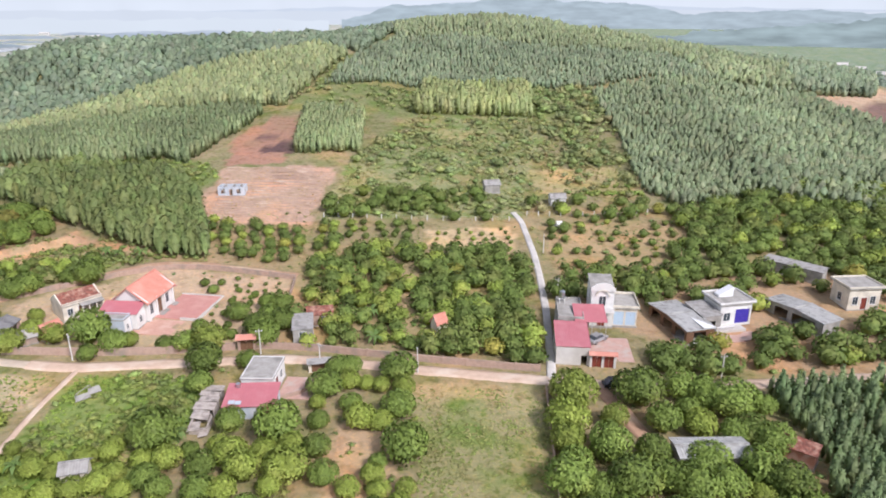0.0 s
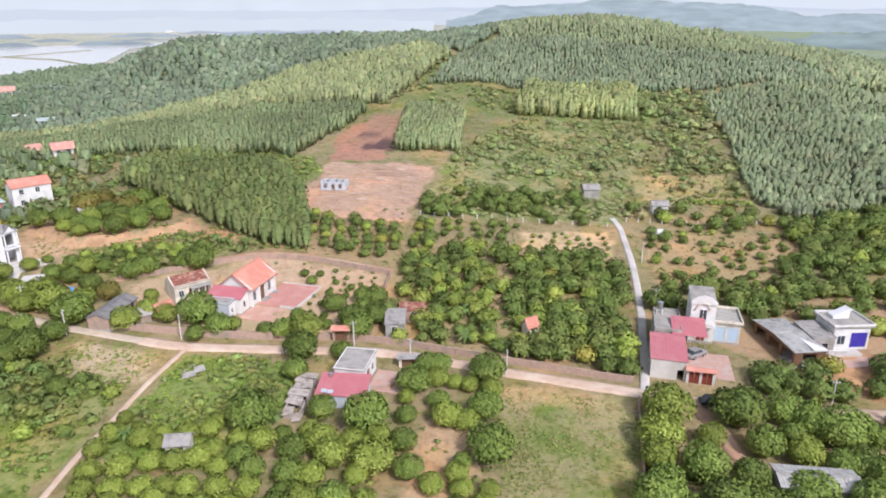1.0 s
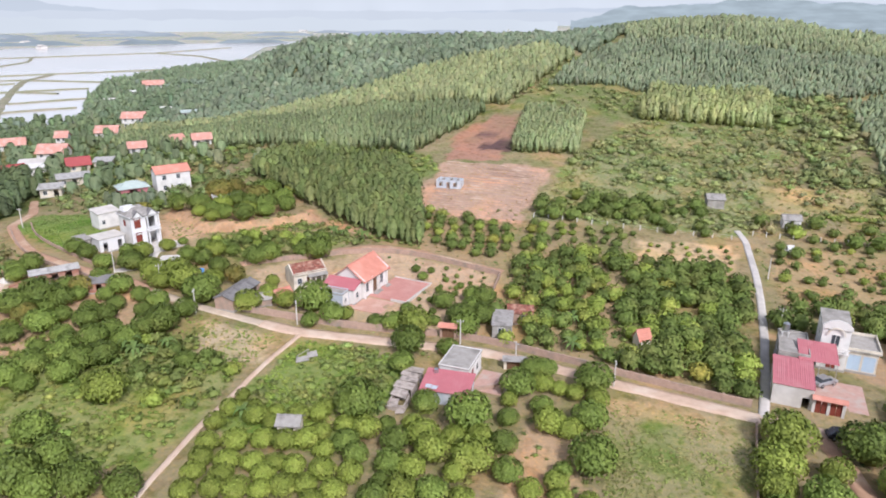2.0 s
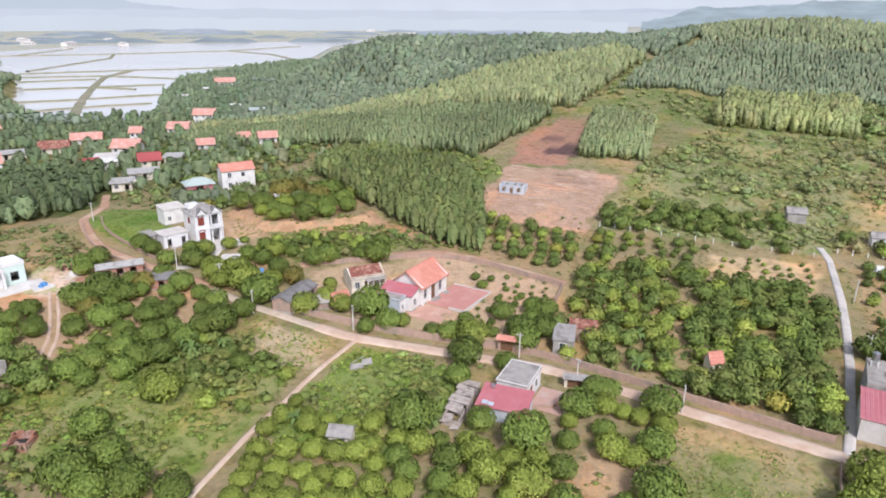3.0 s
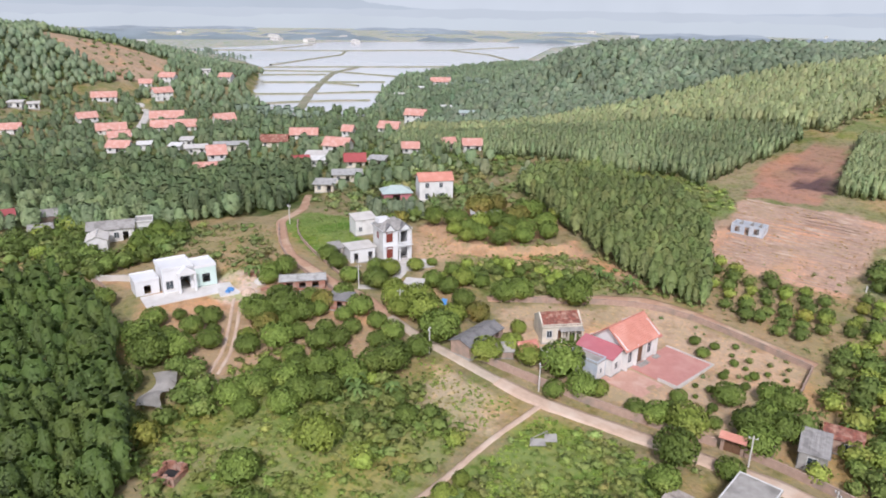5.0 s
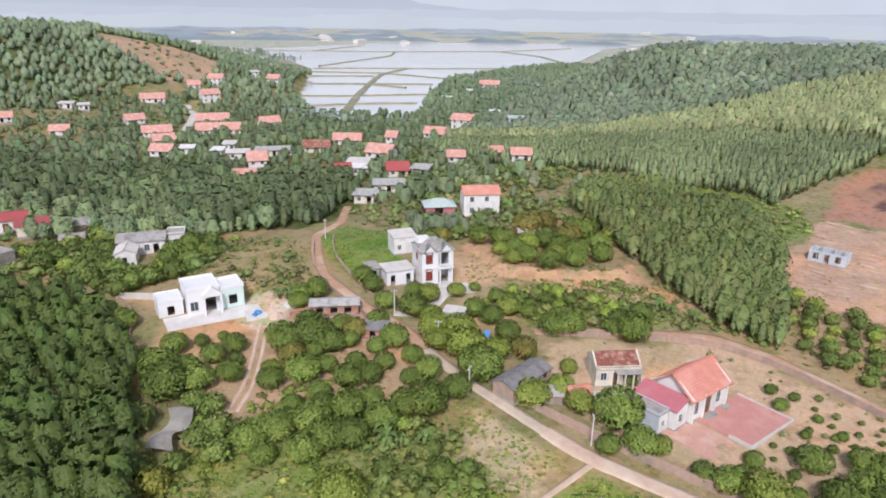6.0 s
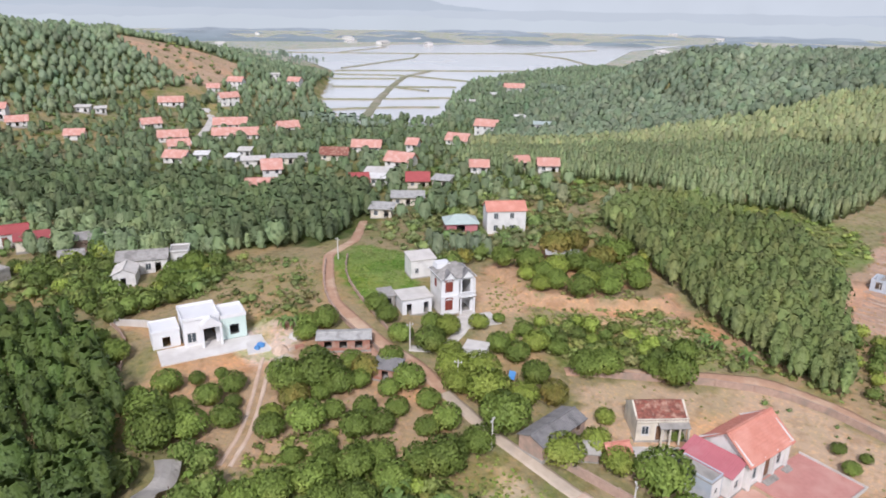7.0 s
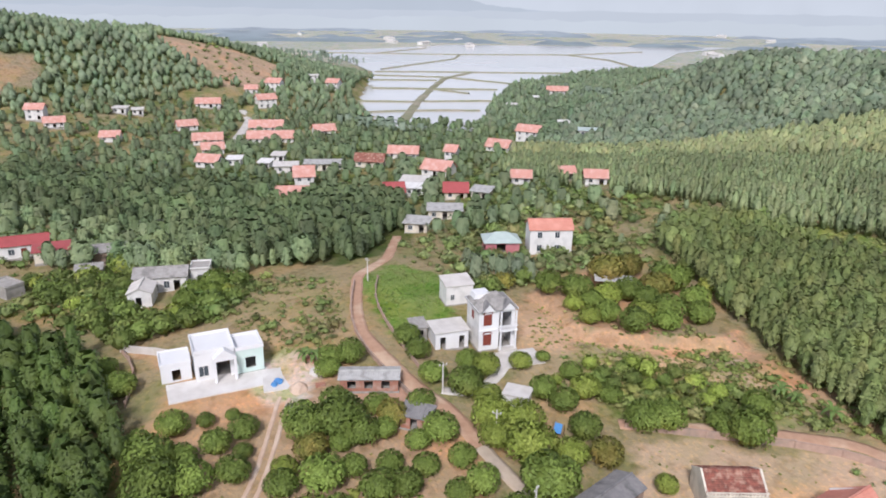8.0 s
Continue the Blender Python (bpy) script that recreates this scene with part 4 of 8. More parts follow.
# ---- house with the red sheet roof by the road ----
house("house", -28.5, 96.1, -2, 4.9, 7.0, 3.2, "white house with a flat grey concrete roof behind the crimson lean-to", roof="flat", roof_mat=CEMENT, over=0.15, parapet=0.12, z=-5.9,
      holes={"E": [(D_, 1.6, 0.12, 3.0, 2.5), (W_, 4.2, 1.0, 5.4, 2.3)], "N": [(W_, 1.5, 1.0, 3.0, 2.2)]})
lean = house("house_annex", -28.6, 89.5, 3, 7.2, 5.0, 2.3, "pale blue-grey annex with a wide crimson metal roof", walls=BLUEGREY, roof="shed", rise=0.75, roof_mat=CRIMSON, over=0.3, z=-6.1,
             holes={"S": [("gap", 0.7, 0.9, 1.7, 1.8), (W_, 4.6, 0.9, 5.8, 1.9)], "E": [(D_, 2.6, 0.12, 3.8, 2.2)]})
bm = bmesh.new()
prism(bm, [(2.1, -4.3, 1.7), (4.3, -4.3, 1.7), (4.3, -2.3, 2.15), (2.1, -2.3, 2.15)], (0, 0, 0.07))
for u in (2.2, 4.2):
    bar(bm, (u, -4.2, -0.4), (u, -4.2, 1.7), 0.1)
part("awning", bm, RED_SHEET, lean, "bright red metal awning")
for u, v in ((-2.6, -1.9), (-1.6, -2.1)):
    bm = bmesh.new()
    prism(bm, [(u - 0.45, v - 0.4, 2.56), (u + 0.45, v - 0.4, 2.56), (u + 0.45, v + 0.4, 2.68), (u - 0.45, v + 0.4, 2.68)], (0, 0, 0.05))
    part("roof_patch", bm, BLUEGREY, lean, "pale patch sheet lying on the roof")
bm = bmesh.new()
cyl(bm, -2.3, 1.6, 3.1, 3.7, 0.36)
part("water_tank", bm, METAL, lean, "small steel water tank")
# Long old pigsty, half fallen in: low walls, cracked slabs at different heights, a roofless pen.
sty = thing("pigsty", -35.0, 88.0, 4, "long half-collapsed pigsty of weathered grey concrete slabs", "shed", z=float(land(-35.0, 88.0)))
FOOTPRINTS.append((-35.0, 88.0, 4, 3.0, 11.0))
for u0, v0, u1, v1, h in ((-1.3, -5.2, -1.1, 5.2, 1.25), (1.1, -5.2, 1.3, -2.2, 1.0), (1.1, -1.0, 1.3, 2.0, 1.1), (1.1, 3.4, 1.3, 5.2, 1.2), (-1.1, -5.2, 1.1, -5.0, 0.9), (-1.1, -1.9, 1.1, -1.7, 1.1), (-1.1, 1.8, 1.1, 2.0, 1.15), (-1.1, 5.0, 1.1, 5.2, 1.2)):
    bm = bmesh.new()
    box(bm, u0, v0, -0.6, u1, v1, h)
    part("wall", bm, RUIN, sty)
for v0, v1, u0, u1, za, zb, tip in ((-3.3, -1.2, -1.5, 0.9, 1.15, 1.45, 0.25), (-1.1, 0.9, -1.75, 1.35, 1.22, 1.5, 0.05), (1.0, 2.5, -1.45, 1.5, 1.3, 1.42, -0.1), (2.6, 3.9, -1.7, 1.1, 1.2, 1.6, 0.18), (4.0, 5.6, -1.55, 1.55, 1.35, 1.52, 0.0)):
    bm = bmesh.new()
    prism(bm, [(u0, v0 + 0.02, zb), (u1, v0 + 0.05, za - tip), (u1 - 0.1, v1 - 0.02, za), (u0 + 0.05, v1 - 0.02, zb + 0.02)], (0, 0, 0.1))
    part("roof_slab", bm, RUIN, sty, "cracked stained roof slab")
for u0, v0, u1, v1, z in ((-1.5, -5.6, 0.2, -3.6, 0.9), (0.1, -6.2, 1.5, -4.6, 0.35)):
    bm = bmesh.new()
    prism(bm, [(u0, v0, z - 0.3), (u1, v0 + 0.2, z - 0.15), (u1 - 0.1, v1, z + 0.1), (u0 + 0.1, v1 - 0.1, z)], (0, 0, 0.09))
    part("fallen_slab", bm, RUIN, sty, "fallen roof slab")
# Roadside entrance to the courtyard: two plastered piers under a small grey slab.
entry = thing("gateway", -20.6, 101.0, 12, "small plastered roadside gateway under a grey slab roof", "gate", z=-6.1)
FOOTPRINTS.append((-20.6, 101.0, 12, 4.2, 2.2))
for u in (-1.5, 1.5):
    bm = bmesh.new()
    box(bm, u - 0.25, -0.3, -0.5, u + 0.25, 0.3, 1.9)
    part("gate_pier", bm, CREAM, entry)
bm = bmesh.new()
prism(bm, [(-2.0, -0.8, 1.9), (2.0, -0.8, 1.9), (2.0, 0.8, 2.15), (-2.0, 0.8, 2.15)], (0, 0, 0.12))
part("roof_slab", bm, FIBRO, entry)
for u in (-0.62, 0.62):
    bm = bmesh.new()
    box(bm, u - 0.6, -0.05, -0.2, u + 0.6, 0.05, 1.7)
    part("door_leaf", bm, WOOD, entry)
slab_thing("paving", -22.8, 95.6, -4, 5.8, 6.6, PINK_FLOOR, "faded pink paved courtyard", z=-6.0, height=0.14)
long_wall([(-19.8, 99.4), (-19.6, 92.4), (-25.5, 91.9)], 0.7, 0.16, EARTH_WALL, "low courtyard wall of faded brick", piers=3)
house("hut", -46.8, 73.0, 14, 3.0, 2.5, 1.9, "small plastered field hut with a grey sheet roof", walls=CREAM, rise=0.7, roof_mat=FIBRO, over=0.3, ribs=0.3, holes={"S": [("gap", 1.6, 0.12, 2.3, 1.6)]}, category="hut")
# ---- small house inside the orchard, orange hut ----
house("house", -25.3, 112.2, 10, 3.4, 5.6, 2.4, "small grey plastered house with a fibre-cement roof among the trees", walls=CEMENT, roof="shed", rise=0.5, roof_mat=FIBRO, over=0.2, holes={"S": [(W_, 1.1, 0.9, 2.2, 1.9)], "E": [("gap", 2.0, 0.12, 2.9, 2.0)]})
house("house_annex", -23.0, 117.0, 10, 4.6, 3.4, 2.3, "low annex with half red tiles and half grey sheets", walls=EARTH_WALL, rise=0.8, roof_mat=OLD_TILE, over=0.2, holes={"S": [(W_, 2.6, 0.9, 3.6, 1.8)]})
house("hut", -0.7, 114.8, 35, 2.3, 2.1, 1.9, "tiny plastered shrine hut with a steep orange roof", walls=CREAM, rise=1.4, roof_mat=ORANGE_TILE, over=0.2, ribs=0.3, holes={"S": [("gap", 0.8, 0.12, 1.5, 1.6)]}, category="hut")
# ---- houses by the concrete lane ----
house("house", 22.4, 107.6, -6, 5.6, 8.6, 3.9, "long grey-walled house with a crimson sheet roof beside the concrete lane", walls={"S": PALE_CEMENT, "E": CEMENT, "N": CEMENT, "W": PALE_CEMENT}, roof="shed", rise=0.6, roof_mat=CRIMSON, over=0.15, z=-6.5,
      holes={"S": [("gap", 4.2, 0.3, 5.2, 2.3)], "W": [(W_, 3.0, 1.2, 4.2, 2.4)]})
house("house", 23.6, 117.0, -6, 4.6, 9.0, 3.9, "flat-roofed grey concrete house behind the crimson roof", walls=CEMENT, roof="flat", roof_mat=CEMENT, over=0.05, parapet=0.3, z=-5.7, holes={"W": [(W_, 3, 1, 4, 2.2)]})
port = thing("carport", 26.8, 114.3, -4, "crimson sheet-roofed carport on steel posts", "carport", z=-5.75)
FOOTPRINTS.append((27.2, 114.2, -4, 6, 6))
bm = bmesh.new()
prism(bm, [(-2.9, -2.9, 3.8), (2.9, -2.9, 3.8), (2.9, 2.9, 4.8), (-2.9, 2.9, 4.8)], (0, 0, 0.08))
port_roof = part("roof", bm, CRIMSON, port)
for i in range(13):
    bm = bmesh.new()
    bar(bm, (-2.85 + i * 0.475, -2.9, 3.89), (-2.85 + i * 0.475, 2.9, 4.89), 0.06)
    part("batten", bm, CRIMSON, port_roof)
for u, v in ((-2.7, -2.7), (2.7, -2.7), (2.7, 2.7), (0.2, -2.7)):
    bm = bmesh.new()
    cyl(bm, u, v, -0.5, 3.85 if v < 0 else 4.75, 0.06, n=8)
    part("post", bm, METAL, port)
tower = house("house", 30.2, 121.2, -6, 4.2, 7.0, 7.4, "narrow two-storey cream house with an arched white pediment", walls=WHITE, roof="shed", rise=0.5, roof_mat=CEMENT, over=0.12, ribs=0.0, z=-5.8,
              holes={"S": [(W_, 1.5, 4.3, 2.7, 6.2), (D_, 1.4, 0.12, 2.8, 2.7)], "W": [(W_, 3.0, 4.6, 4.0, 5.8)]})
bm = bmesh.new()
prism(bm, [(-2.25, -3.75, 7.3), (2.25, -3.75, 7.3), (2.25, -3.75, 7.9), (1.2, -3.75, 8.7), (0, -3.75, 9.0), (-1.2, -3.75, 8.7), (-2.25, -3.75, 7.9)], (0, 0.22, 0))
part("pediment", bm, WHITE, tower, "arched white facade pediment")
bm = bmesh.new()
for i in range(9):
    a, b = math.pi * i / 9, math.pi * (i + 1) / 9
    bar(bm, (1.25 * math.cos(a), -3.8, 6.3 + 1.25 * math.sin(a)), (1.25 * math.cos(b), -3.8, 6.3 + 1.25 * math.sin(b)), 0.16)
part("arch_moulding", bm, CREAM, tower)
bm = bmesh.new()
box(bm, -2.2, -5.0, 3.45, 2.2, -3.52, 3.62)
for i in range(10):
    box(bm, -2.1 + i * 0.45, -4.95, 3.622, -2.0 + i * 0.45, -4.85, 4.3)
box(bm, -2.2, -5.0, 4.302, 2.2, -4.8, 4.42)
part("balcony", bm, WHITE, tower)
house("house_annex", 34.6, 121.0, -6, 4.6, 6.4, 3.7, "single-storey wing with two pale blue roller shutters", walls=CREAM, roof="flat", roof_mat=CEMENT, over=0.35, parapet=0.45, band=CREAM, z=-5.8, leaf=SHUTTER,
      holes={"S": [("shut", 0.3, 0.3, 2.1, 3.0), ("shut", 2.5, 0.3, 4.3, 3.0)]})
tank = thing("water_tank", 22.6, 119.6, -6, "upright stainless steel water tank on a white stand", "tank", z=-1.55)
bm = bmesh.new()
cyl(bm, 0, 0, 0.9, 2.2, 0.55, n=14)
bmesh.ops.create_cone(bm, cap_ends=True, segments=14, radius1=0.55, radius2=0.15, depth=0.25, matrix=pose(0, 0, 2.325))
part("tank", bm, METAL, tank, smooth=False)
for u, v in ((-0.5, -0.5), (0.5, -0.5), (0.5, 0.5), (-0.5, 0.5)):
    bm = bmesh.new()
    box(bm, u - 0.07, v - 0.07, -0.2, u + 0.07, v + 0.07, 0.9)
    part("stand_leg", bm, WHITE, tank)
g2 = thing("gateway", 26.9, 102.6, -6, "driveway gateway with a pale orange tiled canopy", "gate")
FOOTPRINTS.append((26.9, 102.6, -6, 4.6, 2))
for u in (-2.0, 0.0, 2.0):
    bm = bmesh.new()
    box(bm, u - 0.2, -0.2, -0.5, u + 0.2, 0.2, 2.4)
    part("gate_pier", bm, PALE_CEMENT, g2)
for s in (-1, 1):
    bm = bmesh.new()
    prism(bm, [(-2.4, s * 0.8, 2.38), (2.4, s * 0.8, 2.38), (2.4, 0, 2.75), (-2.4, 0, 2.75)], (0, 0, 0.1))
    part("roof_slope", bm, ORANGE_TILE, g2)
for u in (-1.5, -0.5, 0.5, 1.5):
    bm = bmesh.new()
    box(bm, u - 0.46, -0.04, -0.1, u + 0.46, 0.04, 2.0)
    part("gate_leaf", bm, MAROON, g2)
slab_thing("paving", 29.5, 108.8, -6, 7.5, 9.0, PINK_FLOOR, "faded pink paved yard beside the lane house", z=-6.05, height=0.14)
# ---- houses among the trees to the east ----
house("shed", 44.8, 117.6, 14.7, 5.6, 12.6, 2.7, "long open barn with a weathered grey fibre-cement roof", walls=WOOD, roof="gable", rise=0.5, roof_mat=OLD_SHEET, over=0.3, ribs=0.35, z=-6.1, holes={"W": [("gap", 1, 0.12, 4, 2.2), ("gap", 5, 0.12, 8, 2.2), ("gap", 9, 0.12, 12, 2.2)], "S": [("gap", 1.5, 0.12, 4.0, 2.2)]}, category="barn")
bm = bmesh.new()
prism(bm, [(0.3, -6.4, 2.98), (2.9, -6.4, 2.66), (2.9, -1.8, 2.66), (0.6, -1.2, 2.94)], (0, 0, 0.22))
fresh = thing("roof_sheet", 44.8, 117.6, 14.7, "bright white translucent roof sheets lying on the barn roof", "roof sheet", z=-6.1)
part("sheet", bm, NEW_WHITE, fresh)
house("house", 55.0, 121.4, 12, 6.6, 5.6, 4.6, "modern white house with a wide eave and violet folding doors", walls=WHITE, roof="flat", roof_mat=CEMENT, over=0.5, parapet=0.35, z=-6.1, leaf=PURPLE,
      holes={"S": [(D_, 3.2, 0.5, 6.2, 3.4), (W_, 0.8, 1.2, 2.2, 2.8)], "E": [(W_, 2, 1.2, 3.4, 2.6)]})
stair = thing("staircase", 54.4, 122.2, 12, "white sloping stair housing on the flat roof", "stairs", z=-1.28)
bm = bmesh.new()
prism(bm, [(-1.6, -0.8, 0), (1.4, -0.8, 0), (1.4, -0.8, 1.9), (-1.6, -0.8, 0.5)], (0, 1.6, 0))
part("housing", bm, NEW_WHITE, stair)
house("house_annex", 49.4, 118.9, 14, 4.0, 6.0, 3.2, "low grey-roofed wing between barn and white house", walls=CEMENT, roof="shed", rise=0.5, roof_mat=FIBRO, over=0.15, z=-6.1, holes={"S": [("gap", 0.8, 0.12, 2.8, 2.2)]})
terr2 = thing("terrace", 53.2, 117.0, 12, "white balustraded front terrace with stairs", "terrace", z=-6.2)
bm = bmesh.new()
box(bm, -2.6, -1.3, -0.5, 3.6, 1.2, 0.5)
part("floor", bm, PALE_CEMENT, terr2)
for i in range(12):
    bm = bmesh.new()
    box(bm, -2.5 + i * 0.3, -1.25, 0.502, -2.38 + i * 0.3, -1.13, 1.25)
    part("baluster", bm, NEW_WHITE, terr2)
bm = bmesh.new()
box(bm, -2.6, -1.3, 1.252, 1.1, -1.08, 1.38)
part("handrail", bm, NEW_WHITE, terr2)
slab_thing("paving", 55.0, 114.2, 12, 7.0, 3.4, PINK_FLOOR, "pinkish paved yard before the white house", height=0.12)
house("shed", 69.0, 120.2, 25, 4.6, 12.6, 2.7, "long grey-roofed shed with pale new sheets at its end", walls=CEMENT, rise=0.5, roof_mat=OLD_SHEET, over=0.35, ribs=0.35, holes={"W": [("gap", 2, 0.12, 5, 2.2), ("gap", 6, 0.12, 11, 2.2)]}, category="shed")
house("shed", 77.2, 140.6, -46, 12.4, 2.8, 2.6, "long narrow shed with a faded green-grey roof", walls=CEMENT, roof="shed", rise=0.4, roof_mat=FIBRO, over=0.2, category="shed")
house("house", 83.2, 127.4, 5, 6.6, 5.4, 4.6, "old beige house with a flat roof and deep cornice", walls=CREAM, roof="flat", roof_mat=CEMENT, over=0.5, parapet=0.3, band=CREAM, z=-5.5, holes={"S": [(W_, 0.9, 1.2, 2.0, 2.8), (D_, 2.7, 0.12, 3.9, 2.6), (W_, 4.6, 1.2, 5.7, 2.8)], "W": [(W_, 2, 1.2, 3.2, 2.8)]})
house("shed", 36.3, 78.6, 1, 9.6, 4.2, 2.6, "plastered shed with a pale patched fibre-cement roof", walls=CEMENT, rise=0.45, roof_mat=OLD_SHEET, over=0.3, ribs=0.5, z=-7.6, holes={"S": [("gap", 1.0, 0.5, 2.2, 1.9), ("gap", 4.0, 0.12, 5.2, 2.0)]}, category="shed")
house("shed", 48.2, 80.2, -40, 6.4, 2.6, 2.2, "low brown-roofed brick shed under the trees", walls=BRICK, roof="shed", rise=0.4, roof_mat=OLD_TILE, over=0.2, category="shed")
# ---- new white house and its yard ----
RV = random.Random(5)
ZN = -0.1
nh = house("house", -131.2, 80.6, 75, 5.6, 6.0, 4.6, "newly built white single-storey house with a pedimented porch", walls=NEW_WHITE, roof="flat", roof_mat=NEW_WHITE, over=0.15, parapet=0.35, z=ZN, leaf=WOOD,
           holes={"S": [(W_, 0.5, 0.9, 1.8, 2.5), ("gap", 2.7, 0.12, 4.9, 2.9)]})
bm = bmesh.new()
prism(bm, [(-0.4, -4.6, 3.6), (2.9, -4.6, 3.6), (2.9, -4.6, 4.0), (1.25, -4.6, 5.3), (-0.4, -4.6, 4.0)], (0, 1.4, 0))
part("porch_pediment", bm, NEW_WHITE, nh, "white triangular porch pediment")
for u in (-0.2, 2.7):
    bm = bmesh.new()
    box(bm, u - 0.2, -4.5, 0, u + 0.2, -4.1, 3.6)
    part("porch_column", bm, NEW_WHITE, nh)
house("house_annex", -133.3, 75.6, 75, 4.2, 4.6, 3.0, "lower white kitchen wing with a flat roof", walls=NEW_WHITE, roof="flat", roof_mat=NEW_WHITE, over=0.1, parapet=0.2, z=ZN - 0.2, holes={"S": [("gap", 1.5, 0.5, 2.7, 2.2)]})
house("house_annex", -129.3, 85.3, 75, 4.0, 4.8, 3.9, "white wing with a pale mint green front", walls={"S": MINT, "E": NEW_WHITE, "N": NEW_WHITE, "W": NEW_WHITE}, roof="flat", roof_mat=NEW_WHITE, over=0.1, parapet=0.4, band=NEW_WHITE, z=ZN + 0.1, holes={"S": [("gap", 1.3, 0.8, 2.8, 2.6)]})
slab_thing("paving", -126.4, 79.5, 75, 14.4, 5.4, NEW_SLAB, "bright new white concrete forecourt", z=-0.1, height=0.2)
FOOTPRINTS += [(-119.6, 81.0, 75, 15.0, 5.0), (-122.5, 70.5, 75, 4.0, 3.0), (-121.0, 90.5, 60, 9.0, 8.0)]
slab_thing("paving", -122.0, 87.8, 66, 6.6, 6.6, NEW_SLAB, "pale concrete and gravel yard", z=-0.1, height=0.26)
for px, py, sx in ((-121.6, 86.4, 0.75), (-121.0, 85.4, 0.5)):
    bm = bmesh.new()
    bmesh.ops.create_icosphere(bm, subdivisions=3, radius=1.0, matrix=Matrix.Diagonal((sx, sx * 0.8, 0.55, 1)))
    for v in bm.verts:
        v.co += Vector(noise.noise_vector(v.co * 2.2)) * 0.22
        v.co.z = max(v.co.z, -0.1)
    me = bpy.data.meshes.new("tarpaulin")
    bm.to_mesh(me)
    bm.free()
    me.materials.append(BLUE_TARP)
    tp = tagged(new("tarpaulin", me), "crumpled blue tarpaulin over a heap in the yard", "tarpaulin")
    tp.matrix_basis = pose(px, py, 0.2)
# ---- villa ----
ZV = 1.4
villa = house("villa", -110.0, 118.1, 67, 6.0, 5.8, 7.0, "white two-storey villa with red-shuttered windows and a grey hipped roof", walls={"S": NEW_WHITE, "E": NEW_WHITE, "N": WHITE, "W": WHITE}, roof="hip", rise=1.5, roof_mat=FIBRO, over=0.35, ribs=0.4, z=ZV, leaf=MAROON, frame_mat=MAROON,
              holes={"S": [("shut", 0.8, 1.0, 2.0, 2.7), ("shut", 0.8, 4.4, 2.0, 6.1), ("gap", 3.3, 0.3, 5.4, 2.9), ("gap", 3.3, 3.9, 5.4, 6.3)], "W": [("shut", 2.4, 4.6, 3.2, 5.8)]})
for zz in (2.9, 6.3):
    bm = bmesh.new()
    ring = []
    for i in range(9):
        a = math.pi * i / 8
        ring.append([bm.verts.new((-1.6 + (0.75 + dr) * math.cos(a), dv, zz + (0.35 + dr) * math.sin(a))) for dr, dv in ((-0.07, -3.05), (0.07, -3.05), (0.07, -2.91), (-0.07, -2.91))])
    for r0, r1 in zip(ring, ring[1:]):
        for k in range(4):
            bm.faces.new((r0[k], r0[(k + 1) % 4], r1[(k + 1) % 4], r1[k]))
    bm.faces.new(ring[0][::-1])
    bm.faces.new(ring[-1])
    part("window_arch", bm, MAROON, villa)
bm = bmesh.new()
box(bm, -3.15, -3.05, 3.35, 3.15, -2.92, 3.6)
part("string_course", bm, NEW_WHITE, villa)
for u0, u1 in ((-2.6, -0.5), (0.7, 2.9)):
    bm = bmesh.new()
    m = (u0 + u1) / 2
    prism(bm, [(u0, -3.3, 6.75), (u1, -3.3, 6.75), (m, -3.3, 8.0)], (0, 1.6, 0))
    part("pediment", bm, NEW_WHITE, villa, "white triangular gable over the facade")
    for s, a in ((-1, u0 - 0.2), (1, u1 + 0.2)):
        bm = bmesh.new()
        prism(bm, [(a, -3.45, 6.7), (m, -3.45, 8.12), (m, -1.6, 8.12), (a, -1.6, 6.7)], (0, 0, 0.1))
        part("pediment_roof", bm, FIBRO_DARK, villa)
for zz in (0.0, 3.6):
    for u in (0.35, 2.85):
        bm = bmesh.new()
        cyl(bm, u, -3.7, zz, zz + 3.1, 0.16, n=10)
        part("column", bm, NEW_WHITE, villa)
bm = bmesh.new()
box(bm, 0.1, -4.0, 3.4, 3.1, -2.93, 3.6)
for i in range(9):
    cyl(bm, 0.3 + i * 0.32, -3.88, 3.6, 4.25, 0.07, n=6)
box(bm, 0.1, -3.98, 4.252, 3.1, -3.78, 4.36)
part("balcony", bm, NEW_WHITE, villa, "white balustraded balcony")
bm = bmesh.new()
box(bm, 0.1, -4.0, -0.5, 3.1, -2.93, 0.3)
part("porch_floor", bm, PALE_CEMENT, villa)
box_roof = bmesh.new()
prism(box_roof, [(-3.0, -0.2, 7.75), (-0.6, -0.2, 7.75), (-0.6, 1.9, 7.75), (-3.0, 1.9, 7.75)], (0.2, 0, 0.9))
part("stair_turret", box_roof, NEW_WHITE, villa)
for a0, b0, a1, b1 in ((-3.35, -3.35, -3.2, 3.2), (-3.35, 3.2, 3.35, 3.35), (3.2, -3.35, 3.35, 3.2)):
    bm = bmesh.new()
    box(bm, a0, b0, 6.78, a1, b1, 6.98)
    part("cornice", bm, NEW_WHITE, villa)
house("house_annex", -113.6, 112.2, 67, 5.4, 4.4, 3.0, "low white kitchen wing with a pale slab roof beside the villa", walls=NEW_WHITE, roof="flat", roof_mat=PALE_CEMENT, over=0.25, parapet=0.0, z=ZV + 0.1, leaf=WOOD, holes={"S": [("gap", 0.8, 0.12, 1.7, 2.2), ("gap", 3.9, 0.12, 4.8, 2.2)]})
